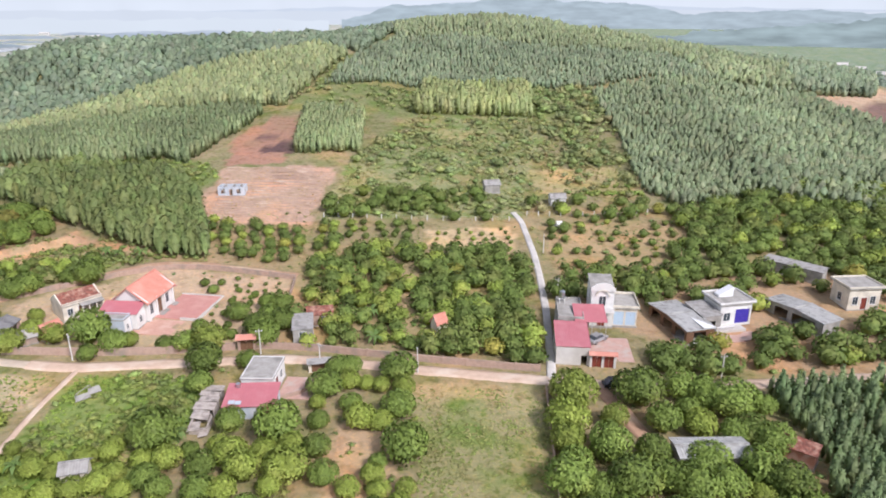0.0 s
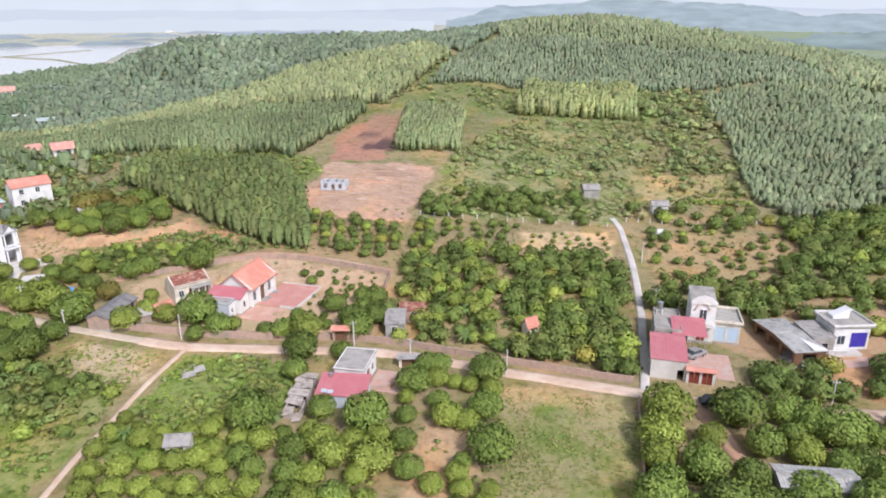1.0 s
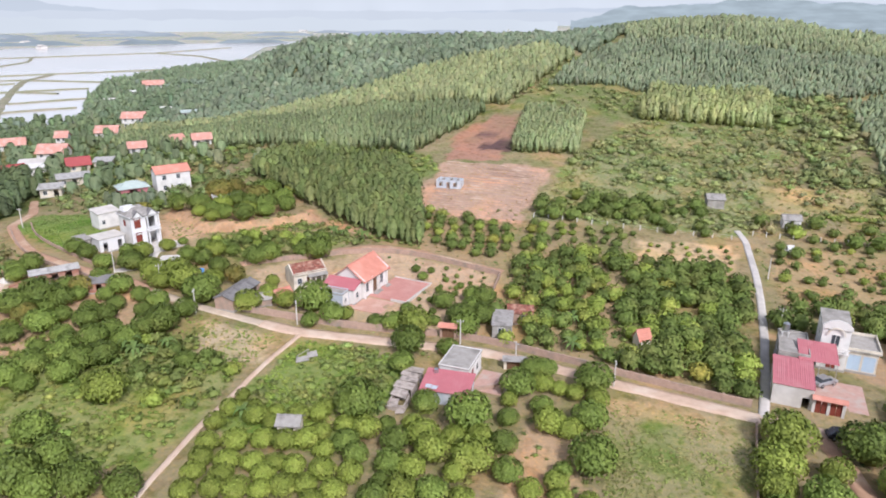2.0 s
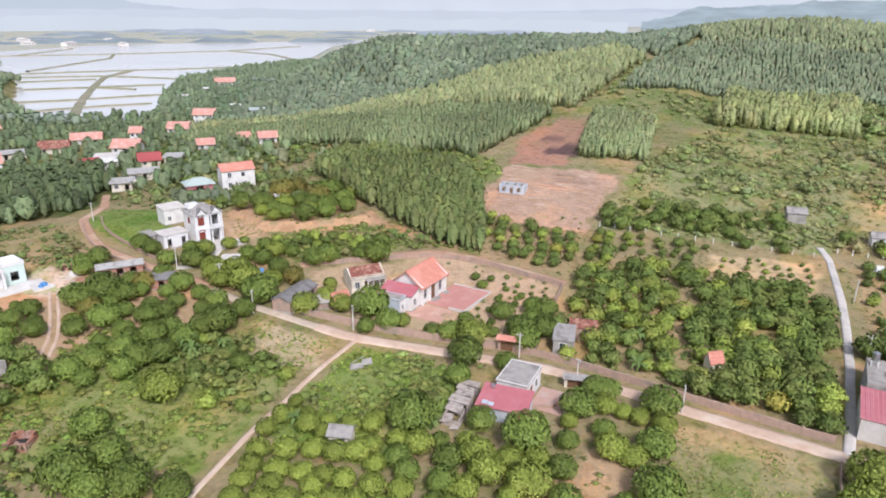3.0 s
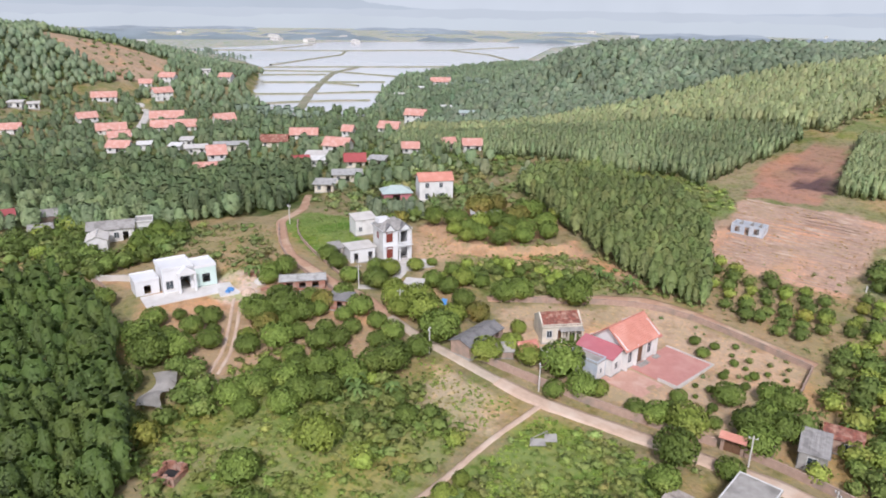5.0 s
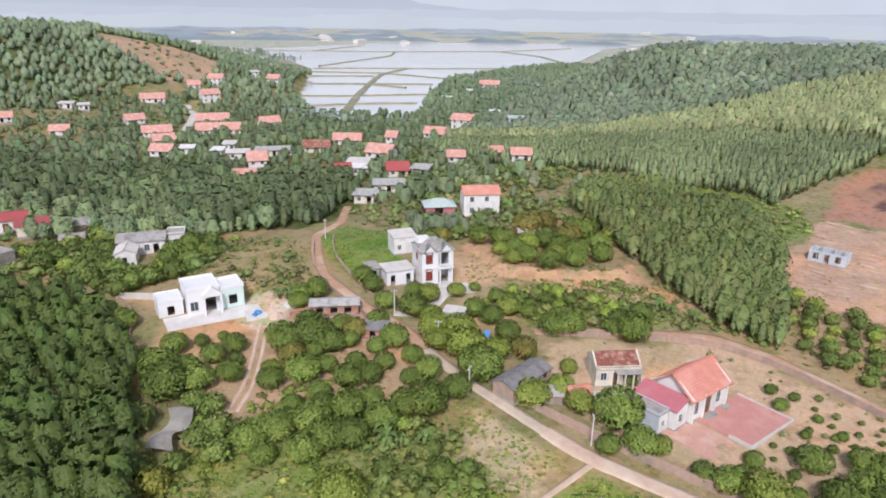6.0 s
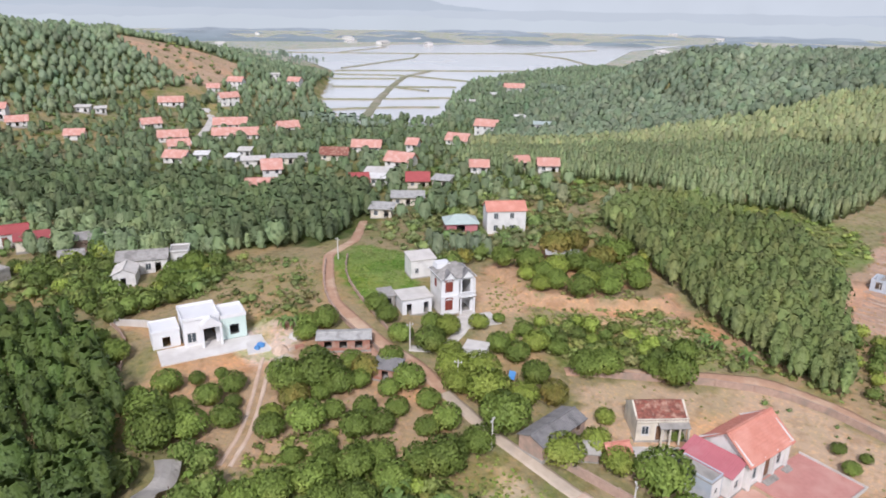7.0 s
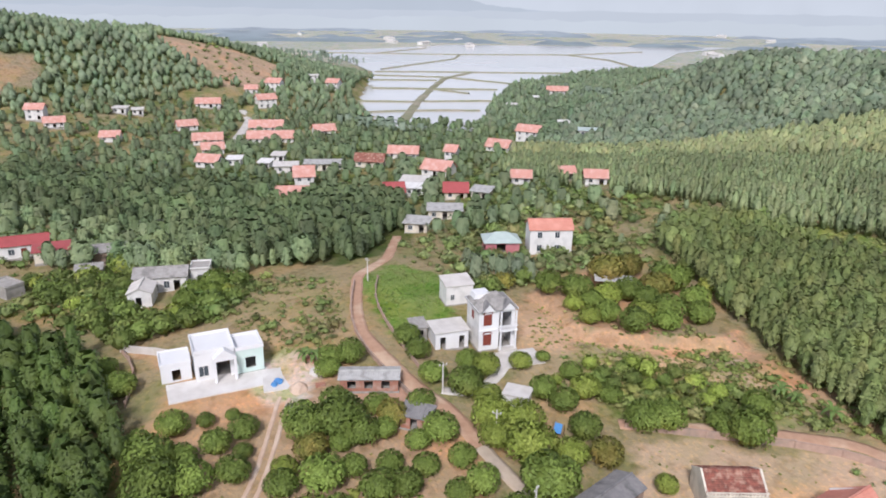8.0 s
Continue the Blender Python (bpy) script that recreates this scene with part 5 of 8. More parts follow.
house("outbuilding", -117.6, 109.2, 67, 2.4, 3.0, 2.2, "small dark lean-to beside the kitchen wing", walls=CEMENT, roof="shed", rise=0.4, roof_mat=FIBRO, over=0.2, holes={"S": [("gap", 0.6, 0.12, 1.8, 1.8)]}, category="outbuilding")
house("house", -124.0, 123.0, 67, 5.0, 4.2, 3.6, "plain white outbuilding with a pale roof behind the villa", walls=WHITE, roof="shed", rise=0.5, roof_mat=PALE_CEMENT, over=0.2, holes={"S": [("window", 0.8, 1.0, 1.5, 2.0)]})
slab_thing("paving", -103.0, 117.6, 67, 7.0, 5.0, PALE_CEMENT, "concrete yard with a planted bed before the villa", z=1.3, height=0.18)
house("shed", -111.3, 95.6, 52, 8.2, 3.2, 2.1, "long low brick shed with a grey fibre-cement roof by the road", walls=BRICK, roof="gable", rise=0.35, roof_mat=OLD_SHEET, over=0.3, ribs=0.35, holes={"S": [("gap", 1.0, 0.5, 2.2, 1.7), ("gap", 3.4, 0.5, 4.6, 1.7), ("gap", 5.8, 0.5, 7.0, 1.7)]}, category="shed")
house("shed", -100.3, 95.7, 32, 4.0, 2.6, 2.0, "small roadside shed with a dark grey roof", walls=BRICK, roof="shed", rise=0.5, roof_mat=FIBRO_DARK, over=0.25, holes={"S": [("gap", 1.4, 0.12, 2.4, 1.7)]}, category="shed")
house("hut", -95.3, 109.4, 30, 3.4, 2.8, 2.0, "small hut with a pale concrete roof hidden in trees", walls=WHITE, roof="flat", roof_mat=PALE_CEMENT, over=0.2, parapet=0.0, category="hut")
house("house", -132.7, 157.4, 53.7, 9.2, 5.4, 5.8, "tall white two-storey house with an orange tiled roof", walls=WHITE, rise=1.5, roof_mat=ORANGE_TILE, over=0.3, z=2.0, holes={"S": [(W_, 1.6, 0.9, 2.6, 2.3), (W_, 5.4, 0.9, 6.4, 2.3), (W_, 1.6, 3.9, 2.6, 5.2), (W_, 5.4, 3.9, 6.4, 5.2)]})
house("house_annex", -140.2, 150.2, 53.7, 7.4, 5.6, 2.7, "low red-walled wing with a pale green metal hipped roof", walls=CRIMSON, roof="hip", rise=1.2, roof_mat=TEAL_SHEET, over=0.5, ribs=0.5, z=1.8, holes={"S": [("gap", 2.4, 0.12, 4.4, 2.2)]})
FOOTPRINTS += [(-165.2, 83.6, 62, 11.0, 6.0), (-160.5, 82.0, 62, 9.0, 5.0)]
house("house", -170.2, 86.4, 62, 9.6, 4.8, 3.4, "long white house with a grey pitched roof and verandah", walls=WHITE, rise=1.1, roof_mat=FIBRO, over=0.4, z=-1.0, holes={"S": [(W_, 1.0, 1.0, 2.0, 2.4), ("gap", 3.0, 0.3, 4.2, 2.5), (W_, 5.4, 1.0, 6.4, 2.4), ("gap", 7.2, 0.3, 8.4, 2.5)]})
house("house_annex", -165.4, 81.0, 152, 5.4, 4.2, 3.0, "white gabled kitchen wing with a pale roof", walls=WHITE, rise=0.9, roof_mat=PALE_CEMENT, over=0.25, z=-1.0, holes={"W": [("gap", 1.4, 0.3, 2.4, 2.2)]})
house("house_annex", -168.6, 93.6, 62, 3.6, 4.4, 3.4, "white flat-roofed room at the end of the long house", walls=WHITE, roof="flat", roof_mat=CEMENT, over=0.15, parapet=0.3, z=-0.8, holes={"S": [("gap", 1.3, 0.3, 2.3, 2.3)]})
house("house", -214.0, 70.0, 75, 10.0, 6.0, 3.2, "house with a bright red metal roof among trees", walls=WHITE, rise=1.2, roof_mat=RED_SHEET, over=0.4, z=-2.6, holes={"S": [(W_, 2, 1, 3.2, 2.3), (D_, 4.5, 0.12, 5.7, 2.4)]})
house("house_annex", -206.0, 74.0, 75, 7.0, 4.0, 2.8, "low wing with a crimson sheet roof", walls=CREAM, roof="shed", rise=0.7, roof_mat=RED_SHEET, over=0.4, z=-2.6)
house("house", -197.0, 82.4, 70, 10.0, 4.0, 3.0, "long house with weathered grey sheet roof", walls=EARTH_WALL, rise=1.1, roof_mat=FIBRO, over=0.3, z=-2.4, holes={"S": [("gap", 2, 0.3, 3, 2.2), ("gap", 6, 0.3, 7, 2.2)]})
house("shed", -188.5, 77.5, 70, 5.0, 3.6, 2.4, "small shed with a faded grey roof", walls=CEMENT, rise=0.7, roof_mat=FIBRO, over=0.3, category="shed")
house("shed", -190.0, 62.5, 20, 6.0, 3.6, 2.2, "roofless-looking grey shed behind bushes", walls=CEMENT, roof="flat", roof_mat=CEMENT, over=0.1, parapet=0.3, category="shed")
house("shed", -215.0, 98.0, 60, 7.0, 4.0, 2.6, "brown tiled shed at the forest edge", walls=BRICK, rise=0.9, roof_mat=FIBRO_DARK, over=0.3, category="shed")
# Low canopy of grey sheeting between the young trees.
awning = thing("shade_canopy", -100.8, 60.6, 0, "low sagging canopy of bleached grey sheeting between trees", "canopy", z=-3.2)
FOOTPRINTS.append((-100.8, 60.6, 50, 3.0, 9.0))
bm = bmesh.new()
rows = []
for i in range(15):
    u = i / 14
    cx, cy = -4.2 + 8.0 * u + 1.3 * math.sin(u * 6.0), 3.4 - 6.4 * u
    w = 1.5 - 0.5 * math.sin(u * 3.1)
    rows.append([bm.verts.new((cx + w * s, cy + w * 0.8 * s, 1.7 + 0.25 * math.sin(u * 9 + s) - 0.25 * abs(s))) for s in (-1, -0.4, 0.3, 1)])
for r0, r1 in zip(rows, rows[1:]):
    for k in range(3):
        bm.faces.new((r0[k], r1[k], r1[k + 1], r0[k + 1]))
bmesh.ops.solidify(bm, geom=bm.faces[:], thickness=0.05)
part("sheet", bm, PALE_CEMENT, awning)
for i in (1, 6, 12):
    for k in (-1, 1):
        u = i / 14
        bm = bmesh.new()
        cyl(bm, -4.2 + 8.0 * u + 1.3 * math.sin(u * 6.0) + 0.9 * k, 3.4 - 6.4 * u + 0.7 * k, -0.6, 1.5, 0.06, n=6)
        part("post", bm, WOOD, awning)
# Low sheet roof among the terraced trees, and yard clutter by the new house.
shelter = thing("shelter", -110.2, 150.6, 45, "low pale sheet-roofed shelter among terraced trees", "shelter")
FOOTPRINTS.append((-110.2, 150.6, 45, 7.5, 2.6))
bm = bmesh.new()
prism(bm, [(-3.6, -1.2, 2.0), (3.6, -1.2, 1.9), (3.7, 1.2, 2.4), (-3.5, 1.2, 2.5)], (0, 0, 0.07))
part("roof", bm, OLD_SHEET, shelter)
for u in (-3.3, 0, 3.3):
    for v in (-1.0, 1.0):
        bm = bmesh.new()
        cyl(bm, u, v, -0.4, 2.05 if v < 0 else 2.35, 0.07, n=6)
        part("post", bm, WOOD, shelter)


def heap(name, x, y, r, h, material, label, category):
    """A loose heap: a low lumpy cone on the ground."""
    bm = bmesh.new()
    rings = [[bm.verts.new((x + r * q * math.cos(a * 0.5236) * RV.uniform(0.85, 1.15), y + r * q * math.sin(a * 0.5236) * RV.uniform(0.85, 1.15), float(land(x, y)) + 0.15 + h * (1 - q) ** 0.8 * RV.uniform(0.9, 1.1) - (0.4 if q == 1 else 0))) for a in range(12)] for q in (1, 0.75, 0.45, 0.15)]
    for r0, r1 in zip(rings, rings[1:]):
        for k in range(12):
            bm.faces.new((r0[k], r0[(k + 1) % 12], r1[(k + 1) % 12], r1[k]))
    bm.faces.new(rings[-1])
    me = bpy.data.meshes.new(name)
    bm.to_mesh(me)
    bm.free()
    me.materials.append(material)
    tagged(new(name, me), label, category)


heap("sand_heap", -117.6, 87.6, 1.5, 0.9, TRACK, "heap of pale building sand in the yard", "heap")
heap("gravel_heap", -119.5, 91.6, 1.2, 0.7, PALE_CEMENT, "heap of pale gravel in the yard", "heap")
heap("rubble_heap", -114.5, 84.6, 1.0, 0.5, CEMENT, "small heap of grey rubble beside the driveway", "heap")
for x, y, rot, n in ((-122.6, 92.4, 20, 5), (-116.0, 90.2, 65, 4)):
    stack = thing("brick_stack", x, y, rot, "stack of red building bricks in the yard", "bricks")
    for i in range(n):
        bm = bmesh.new()
        box(bm, -0.7, -0.35, -0.1 + i * 0.14, 0.7, 0.35, 0.02 + i * 0.14)
        part("brick_layer", bm, BRICK, stack)
tarp2 = thing("tarpaulin", -87.4, 108.9, 30, "bright blue tarpaulin tied over a pen among the trees", "tarpaulin")
FOOTPRINTS.append((-87.4, 108.9, 30, 1.6, 1.4))
bm = bmesh.new()
prism(bm, [(-0.5, -0.7, 1.0), (0.5, -0.7, 0.9), (0.5, 0.7, 1.5), (-0.5, 0.7, 1.6)], (0, 0, 0.04))
part("sheet", bm, BLUE_TARP, tarp2)
for u in (-0.75, 0.75):
    for v in (-0.6, 0.6):
        bm = bmesh.new()
        cyl(bm, u, v, -0.3, 1.15 if v < 0 else 1.6, 0.05, n=6)
        part("post", bm, WOOD, tarp2)
# Brick kiln ruin.
kiln = thing("brick_kiln", -84.9, 53.6, 25, "ruined square brick kiln open at the top", "kiln")
FOOTPRINTS.append((-84.9, 53.6, 25, 3.4, 3.4))
rk = random.Random(5)
for side in range(4):
    m = pose(0, 0, 0, 0, 0, 90 * side)
    for row in range(7):
        for col in range(6):
            if row > 4 and rk.random() < 0.5:
                continue
            bm = bmesh.new()
            box(bm, -1.5 + col * 0.5 + 0.02, -1.5, row * 0.24 - 0.3, -1.5 + col * 0.5 + 0.48, -1.18, row * 0.24 - 0.08)
            bmesh.ops.transform(bm, matrix=m @ pose(rk.uniform(-0.03, 0.03), rk.uniform(-0.05, 0.05), 0, 0, 0, rk.uniform(-3, 3)), verts=bm.verts[:])
            part("brick", bm, BRICK, kiln)
bm = bmesh.new()
box(bm, -1.2, -1.2, -0.4, 1.2, 1.2, 0.15)
part("floor", bm, DARK, kiln)
# Unfinished grey block frame on the cleared field.
frame_house = house("unfinished_building", -56.6, 179.4, 2, 7.0, 3.8, 2.4, "unfinished roofless grey block building on the cleared field", walls=BLUEGREY, roof="none", z=3.9, holes={"S": [("gap", 0.8, 0.6, 1.9, 2.0), ("gap", 2.9, 0.12, 3.9, 2.0), ("gap", 4.9, 0.6, 6.0, 2.0)], "E": [("gap", 1.2, 0.6, 2.4, 2.0)]}, category="building")
for u in (-2.0, 0.3, 2.2):
    bm = bmesh.new()
    box(bm, u - 0.1, -1.68, 0.12, u + 0.1, 1.68, 2.5)
    part("cross_wall", bm, CEMENT, frame_house)
house("hut", 13.6, 188.0, 10, 4.2, 3.4, 2.4, "grey-roofed farm hut among shrubs", walls=CEMENT, rise=0.9, roof_mat=FIBRO, over=0.3, category="hut")
house("hut", 31.2, 181.2, 5, 4.0, 3.2, 2.3, "small pale hut with a grey roof", walls=WHITE, rise=0.8, roof_mat=FIBRO, over=0.3, holes={"S": [("gap", 1.4, 0.12, 2.4, 1.9)]}, category="hut")


def tomb(x, y, rot, s, stone=None):
    ob = thing("tomb", x, y, rot, "small whitewashed grave with a stepped base", "grave", "graves on the slope")
    bm = bmesh.new()
    box(bm, -1.2 * s, -0.8 * s, -0.3, 1.2 * s, 0.8 * s, 0.25 * s)
    part("base", bm, PALE_CEMENT, ob)
    bm = bmesh.new()
    prism(bm, [(-0.9 * s, -0.5 * s, 0.25 * s), (0.9 * s, -0.5 * s, 0.25 * s), (0.7 * s, -0.4 * s, 0.8 * s), (-0.7 * s, -0.4 * s, 0.8 * s)], (0, 0.9 * s, 0))
    part("chest", bm, stone or NEW_WHITE, ob)
    bm = bmesh.new()
    box(bm, -0.9 * s, 0.5 * s, 0.25 * s, 0.9 * s, 0.65 * s, 1.3 * s)
    part("headstone", bm, stone or NEW_WHITE, ob)


for x, y, r, s in ((29.6, 166.5, 10, 1.0), (20.6, 228.5, 0, 1.1), (-27.5, 171.2, 20, 1.0)):
    tomb(x, y, r, s)
# Fallen field shelter: two slabs on the grass and a leaning frame.
fallen = thing("ruined_shelter", -54.0, 91.2, 35, "fallen field shelter of grey slabs and a leaning frame", "ruin")
for u, v, w, tilt in ((-0.9, -0.5, 1.1, 0.25), (0.9, 0.6, 0.9, 0.4)):
    bm = bmesh.new()
    prism(bm, [(u - w, v - 0.7, 0.05), (u + w, v - 0.6, 0.12), (u + w * 0.9, v + 0.7, 0.12 + tilt), (u - w * 0.9, v + 0.6, 0.05 + tilt)], (0, 0, 0.09))
    part("slab", bm, CEMENT, fallen)
for a, b in (((-2.0, -1.2, 0), (-1.6, -1.0, 1.3)), ((-1.6, -1.0, 1.3), (0.4, 0.9, 1.2)), ((0.4, 0.9, 1.2), (0.6, 1.2, -0.2)), ((-1.6, -1.0, 1.3), (-1.9, 0.6, 0.1))):
    bm = bmesh.new()
    bar(bm, a, b, 0.09)
    part("beam", bm, CEMENT, fallen)


# ---- village below the hill ----


def village_house(x, y, w, d, storeys, walls, roof_mat, label, rot, roof="gable"):
    """A plain house with a door, windows on each storey and a swept earth yard before it."""
    h = 2.5 * storeys + 0.1
    holes = {"S": [], "W": []}
    n = max(2, int(w / 2.7))
    for s in range(storeys):
        for i in range(n):
            u = w * (i + 0.5) / n
            if s == 0 and i == n // 2:
                holes["S"].append(("gap", u - 0.6, 0.12, u + 0.6, 2.1))
            else:
                holes["S"].append(("window", u - 0.5, 2.5 * s + 0.9, u + 0.5, 2.5 * s + 2.0))
        holes["W"].append(("window", d / 2 - 0.5, 2.5 * s + 0.9, d / 2 + 0.5, 2.5 * s + 2.0))
    house("village_house", x, y, rot, w, d, h, label, walls=walls, roof=roof, rise=0.5 if roof == "shed" else d * 0.34, roof_mat=roof_mat, over=0.6, ribs=0.0, holes=holes, z=float(land(x, y)), group="village houses")
    a = radians(rot)
    FOOTPRINTS.append((x + (d / 2 + 3.5) * math.sin(a), y - (d / 2 + 3.5) * math.cos(a), rot, w * 0.9, 6.0))


TILED, PALE, METAL_ROOF, GREY = "village house with cream walls and an orange tiled roof", "plain white village house with a pale concrete roof", "village house under a crimson metal sheet roof", "village house with a weathered grey sheet roof"
for x, y, w, d, storeys, kind, rot in (
        (-402, 109, 7.6, 6, 2, 0, 60), (-392.6, 114, 8.5, 6, 1, 0, 75), (-367, 130.5, 8, 6, 1, 0, 60), (-407, 147, 6.5, 5, 1, 1, 55), (-405, 154.5, 5, 5, 1, 1, 70), (-376.4, 168, 9, 6.5, 1, 0, 82),
        (-341.7, 164.5, 12.5, 7, 1, 0, 66), (-291.5, 145, 8.5, 6, 1, 0, 40), (-287, 153, 5, 5, 1, 2, 55), (-318, 157, 8.5, 6, 1, 0, 70), (-413.5, 194.5, 12.5, 7, 1, 0, 62), (-409.5, 226.5, 10.5, 7, 2, 0, 82), (-444, 250, 9.5, 7, 2, 0, 40), (-437, 231, 7, 6, 1, 0, 60),
        (-357.5, 201, 16, 8, 1, 0, 58), (-327, 188, 20, 7.5, 1, 0, 58), (-478, 297, 7, 6, 2, 1, 60), (-462, 304, 9, 7, 2, 0, 30), (-332, 218.5, 10, 7, 1, 0, 75), (-231.5, 152, 6, 7, 2, 0, 62), (-221.5, 143, 10, 5, 1, 0, 56),
        (-251, 171, 13.5, 5, 1, 4, 55), (-259, 160, 8, 5, 1, 1, 60), (-242.5, 185, 10, 6, 1, 5, 45), (-247, 203.5, 11, 6, 1, 0, 45), (-212, 192, 9.5, 7, 1, 0, 25), (-204, 176, 8.5, 6, 1, 1, 40), (-200, 164.5, 5.5, 6, 1, 3, 60), (-197.5, 170.5, 5.5, 4.5, 1, 2, 45),
        (-184.5, 175.5, 6.5, 5.5, 1, 3, 50), (-177, 179, 5, 5, 1, 4, 30), (-241.5, 249.5, 9.5, 7, 1, 0, 25), (-255, 282, 10.5, 7, 2, 0, 25), (-263, 312, 9.5, 6, 1, 2, 40), (-233, 298, 9.5, 6, 1, 6, 40), (-380, 445, 15, 8, 2, 0, 45), (-356, 373, 7, 6, 1, 1, 30), (-376, 416, 6.5, 6, 1, 2, 40),
        (-224.5, 208.5, 4, 5, 2, 0, 30), (-179, 197, 5.5, 4.5, 1, 0, 45), (-170, 206.5, 5, 4, 1, 0, 60), (-280, 168, 4.5, 5, 1, 1, 50), (-271, 158, 4, 5, 1, 2, 45), (-171, 160, 8.5, 5, 1, 4, 50), (-166, 147, 5.5, 4.5, 1, 4, 40), (-157.5, 205, 6, 4.5, 1, 0, 45)):
    village_house(x, y, w, d, storeys, CREAM if kind in (3, 4, 5) else WHITE, (FADED_TILE, PALE_CEMENT, WHITE, RED_SHEET, OLD_SHEET, OLD_TILE, TEAL_SHEET)[kind], (TILED, PALE, PALE, METAL_ROOF, GREY, GREY, "village house with a pale green sheet roof")[kind], rot, "shed" if kind in (1, 2, 4, 6) else "gable")

# ---- poles, cars ----
def power_pole(x, y, h=7.5):
    ob = thing("power_pole", x, y, RV.uniform(0, 180), "tapered grey concrete power pole", "pole", "power poles")
    bm = bmesh.new()
    cyl(bm, 0, 0, -0.5, h, 0.13, 0.085, n=8)
    part("shaft", bm, PALE_CEMENT, ob)
    bm = bmesh.new()
    box(bm, -0.6, -0.05, h - 0.5, 0.6, 0.05, h - 0.38)
    part("crossarm", bm, CEMENT, ob)
    for u in (-0.5, 0.5):
        bm = bmesh.new()
        cyl(bm, u, 0, h - 0.38, h - 0.2, 0.06, n=6)
        part("insulator", bm, NEW_WHITE, ob)


for x, y in ((-79.6, 96.2), (-4.2, 100.6), (-61, 100.4), (-103.6, 102.8), (-31.3, 105.2), (46, 99.8), (-91.5, 101.6), (-142, 116), (23.2, 128), (23.3, 150), (-20.5, 101.6)):
    power_pole(x, y, 4.8)


def car(x, y, rot, paint, label):
    ob = thing("car", x, y, rot, label, "car", sink=-0.1)
    bm = bmesh.new()
    prism(bm, [(-2.1, -0.85, 0.3), (2.1, -0.85, 0.3), (2.15, -0.85, 0.7), (1.2, -0.85, 0.92), (-1.9, -0.85, 0.95), (-2.15, -0.85, 0.75)], (0, 1.7, 0))
    bmesh.ops.bevel(bm, geom=bm.edges[:], offset=0.07, segments=2, affect="EDGES")
    part("body", bm, paint, ob)
    bm = bmesh.new()
    prism(bm, [(-1.8, -0.72, 0.93), (1.0, -0.72, 0.93), (0.4, -0.66, 1.46), (-1.2, -0.66, 1.48)], (0, 1.4, 0))
    part("cabin", bm, GLASS, ob, "dark glazed cabin")
    bm = bmesh.new()
    prism(bm, [(-1.25, -0.66, 1.46), (0.45, -0.66, 1.44), (0.4, -0.64, 1.52), (-1.2, -0.64, 1.53)], (0, 1.32, 0))
    part("roof", bm, paint, ob)
    for u in (-1.3, 1.3):
        for v in (-0.8, 0.8):
            bm = bmesh.new()
            bmesh.ops.create_cone(bm, cap_ends=True, segments=14, radius1=0.33, radius2=0.33, depth=0.2, matrix=pose(u, v, 0.33, 90))
            wheel = part("wheel", bm, TYRE, ob)
            bm = bmesh.new()
            bmesh.ops.create_cone(bm, cap_ends=True, segments=10, radius1=0.18, radius2=0.18, depth=0.22, matrix=pose(u, v, 0.33, 90))
            part("rim", bm, METAL, wheel)
    for v in (-0.6, 0.6):
        bm = bmesh.new()
        box(bm, 2.08, v - 0.18, 0.55, 2.16, v + 0.18, 0.7)
        part("headlight", bm, NEW_WHITE, ob)


car(28.0, 97.6, 8, CAR_PAINT, "black car parked at the road edge under trees")
car(28.0, 111.9, 40, SILVER_PAINT, "silver car parked under the crimson carport")

def post_fence(line, gap, h):
    """A wire fence: slim concrete posts and two strands that follow the ground."""
    ob = thing("fence", 0, 0, 0, "wire fence on slim white concrete posts between plots", "fence", "plot fences", z=0.0)
    pts = resample(line, gap)
    tops = [(x, y, float(land(x, y)) + h) for x, y in pts]
    for x, y, z in tops:
        bm = bmesh.new()
        box(bm, x - 0.09, y - 0.09, z - h - 0.3, x + 0.09, y + 0.09, z)
        part("post", bm, WHITE, ob)
    for drop in (0.15, 0.7):
        bm = bmesh.new()
        for a, b in zip(tops, tops[1:]):
            bar(bm, (a[0], a[1], a[2] - drop), (b[0], b[1], b[2] - drop), 0.02)
        part("wire", bm, METAL, ob)


post_fence([(22, 172.5), (31, 173.2), (43, 174.6), (58, 178)], 3.0, 1.3)
post_fence([(-30, 165.5), (-12, 166), (4, 166.8), (17, 168.5)], 3.4, 1.2)

# ---- plants ----
RP = np.random.RandomState(7)


def sprays(rs, centres, outward, length, width, up=0.35, lie=0.5):
    """Leaf sprays: a pointed three-cornered blade at each centre, facing roughly outward."""
    n = len(centres)
    nor = outward * 1.0 + rs.normal(0, lie, (n, 3)) + np.array((0, 0, up))
    nor /= np.linalg.norm(nor, axis=1)[:, None]
    ref = rs.normal(0, 1, (n, 3))
    a = np.cross(nor, ref)
    a /= np.linalg.norm(a, axis=1)[:, None]
    b = np.cross(nor, a)
    l = (length * rs.uniform(0.65, 1.3, n))[:, None] / 2
    w = (width * rs.uniform(0.65, 1.3, n))[:, None] / 2
    v = np.stack([centres - a * l * 0.8 - b * w * 1.15, centres + a * l * 1.2 - nor * l * 0.3, centres - a * l * 0.8 + b * w * 1.15], 1).reshape(-1, 3)
    return v, np.arange(3 * n).reshape(-1, 3), soft(outward + nor * 0.6)


def soft(d):
    """One normal for the corners of each spray: a clump of leaves shades like the rounded mass it stands for."""
    return np.repeat(d / np.linalg.norm(d, axis=1)[:, None], 3, 0)


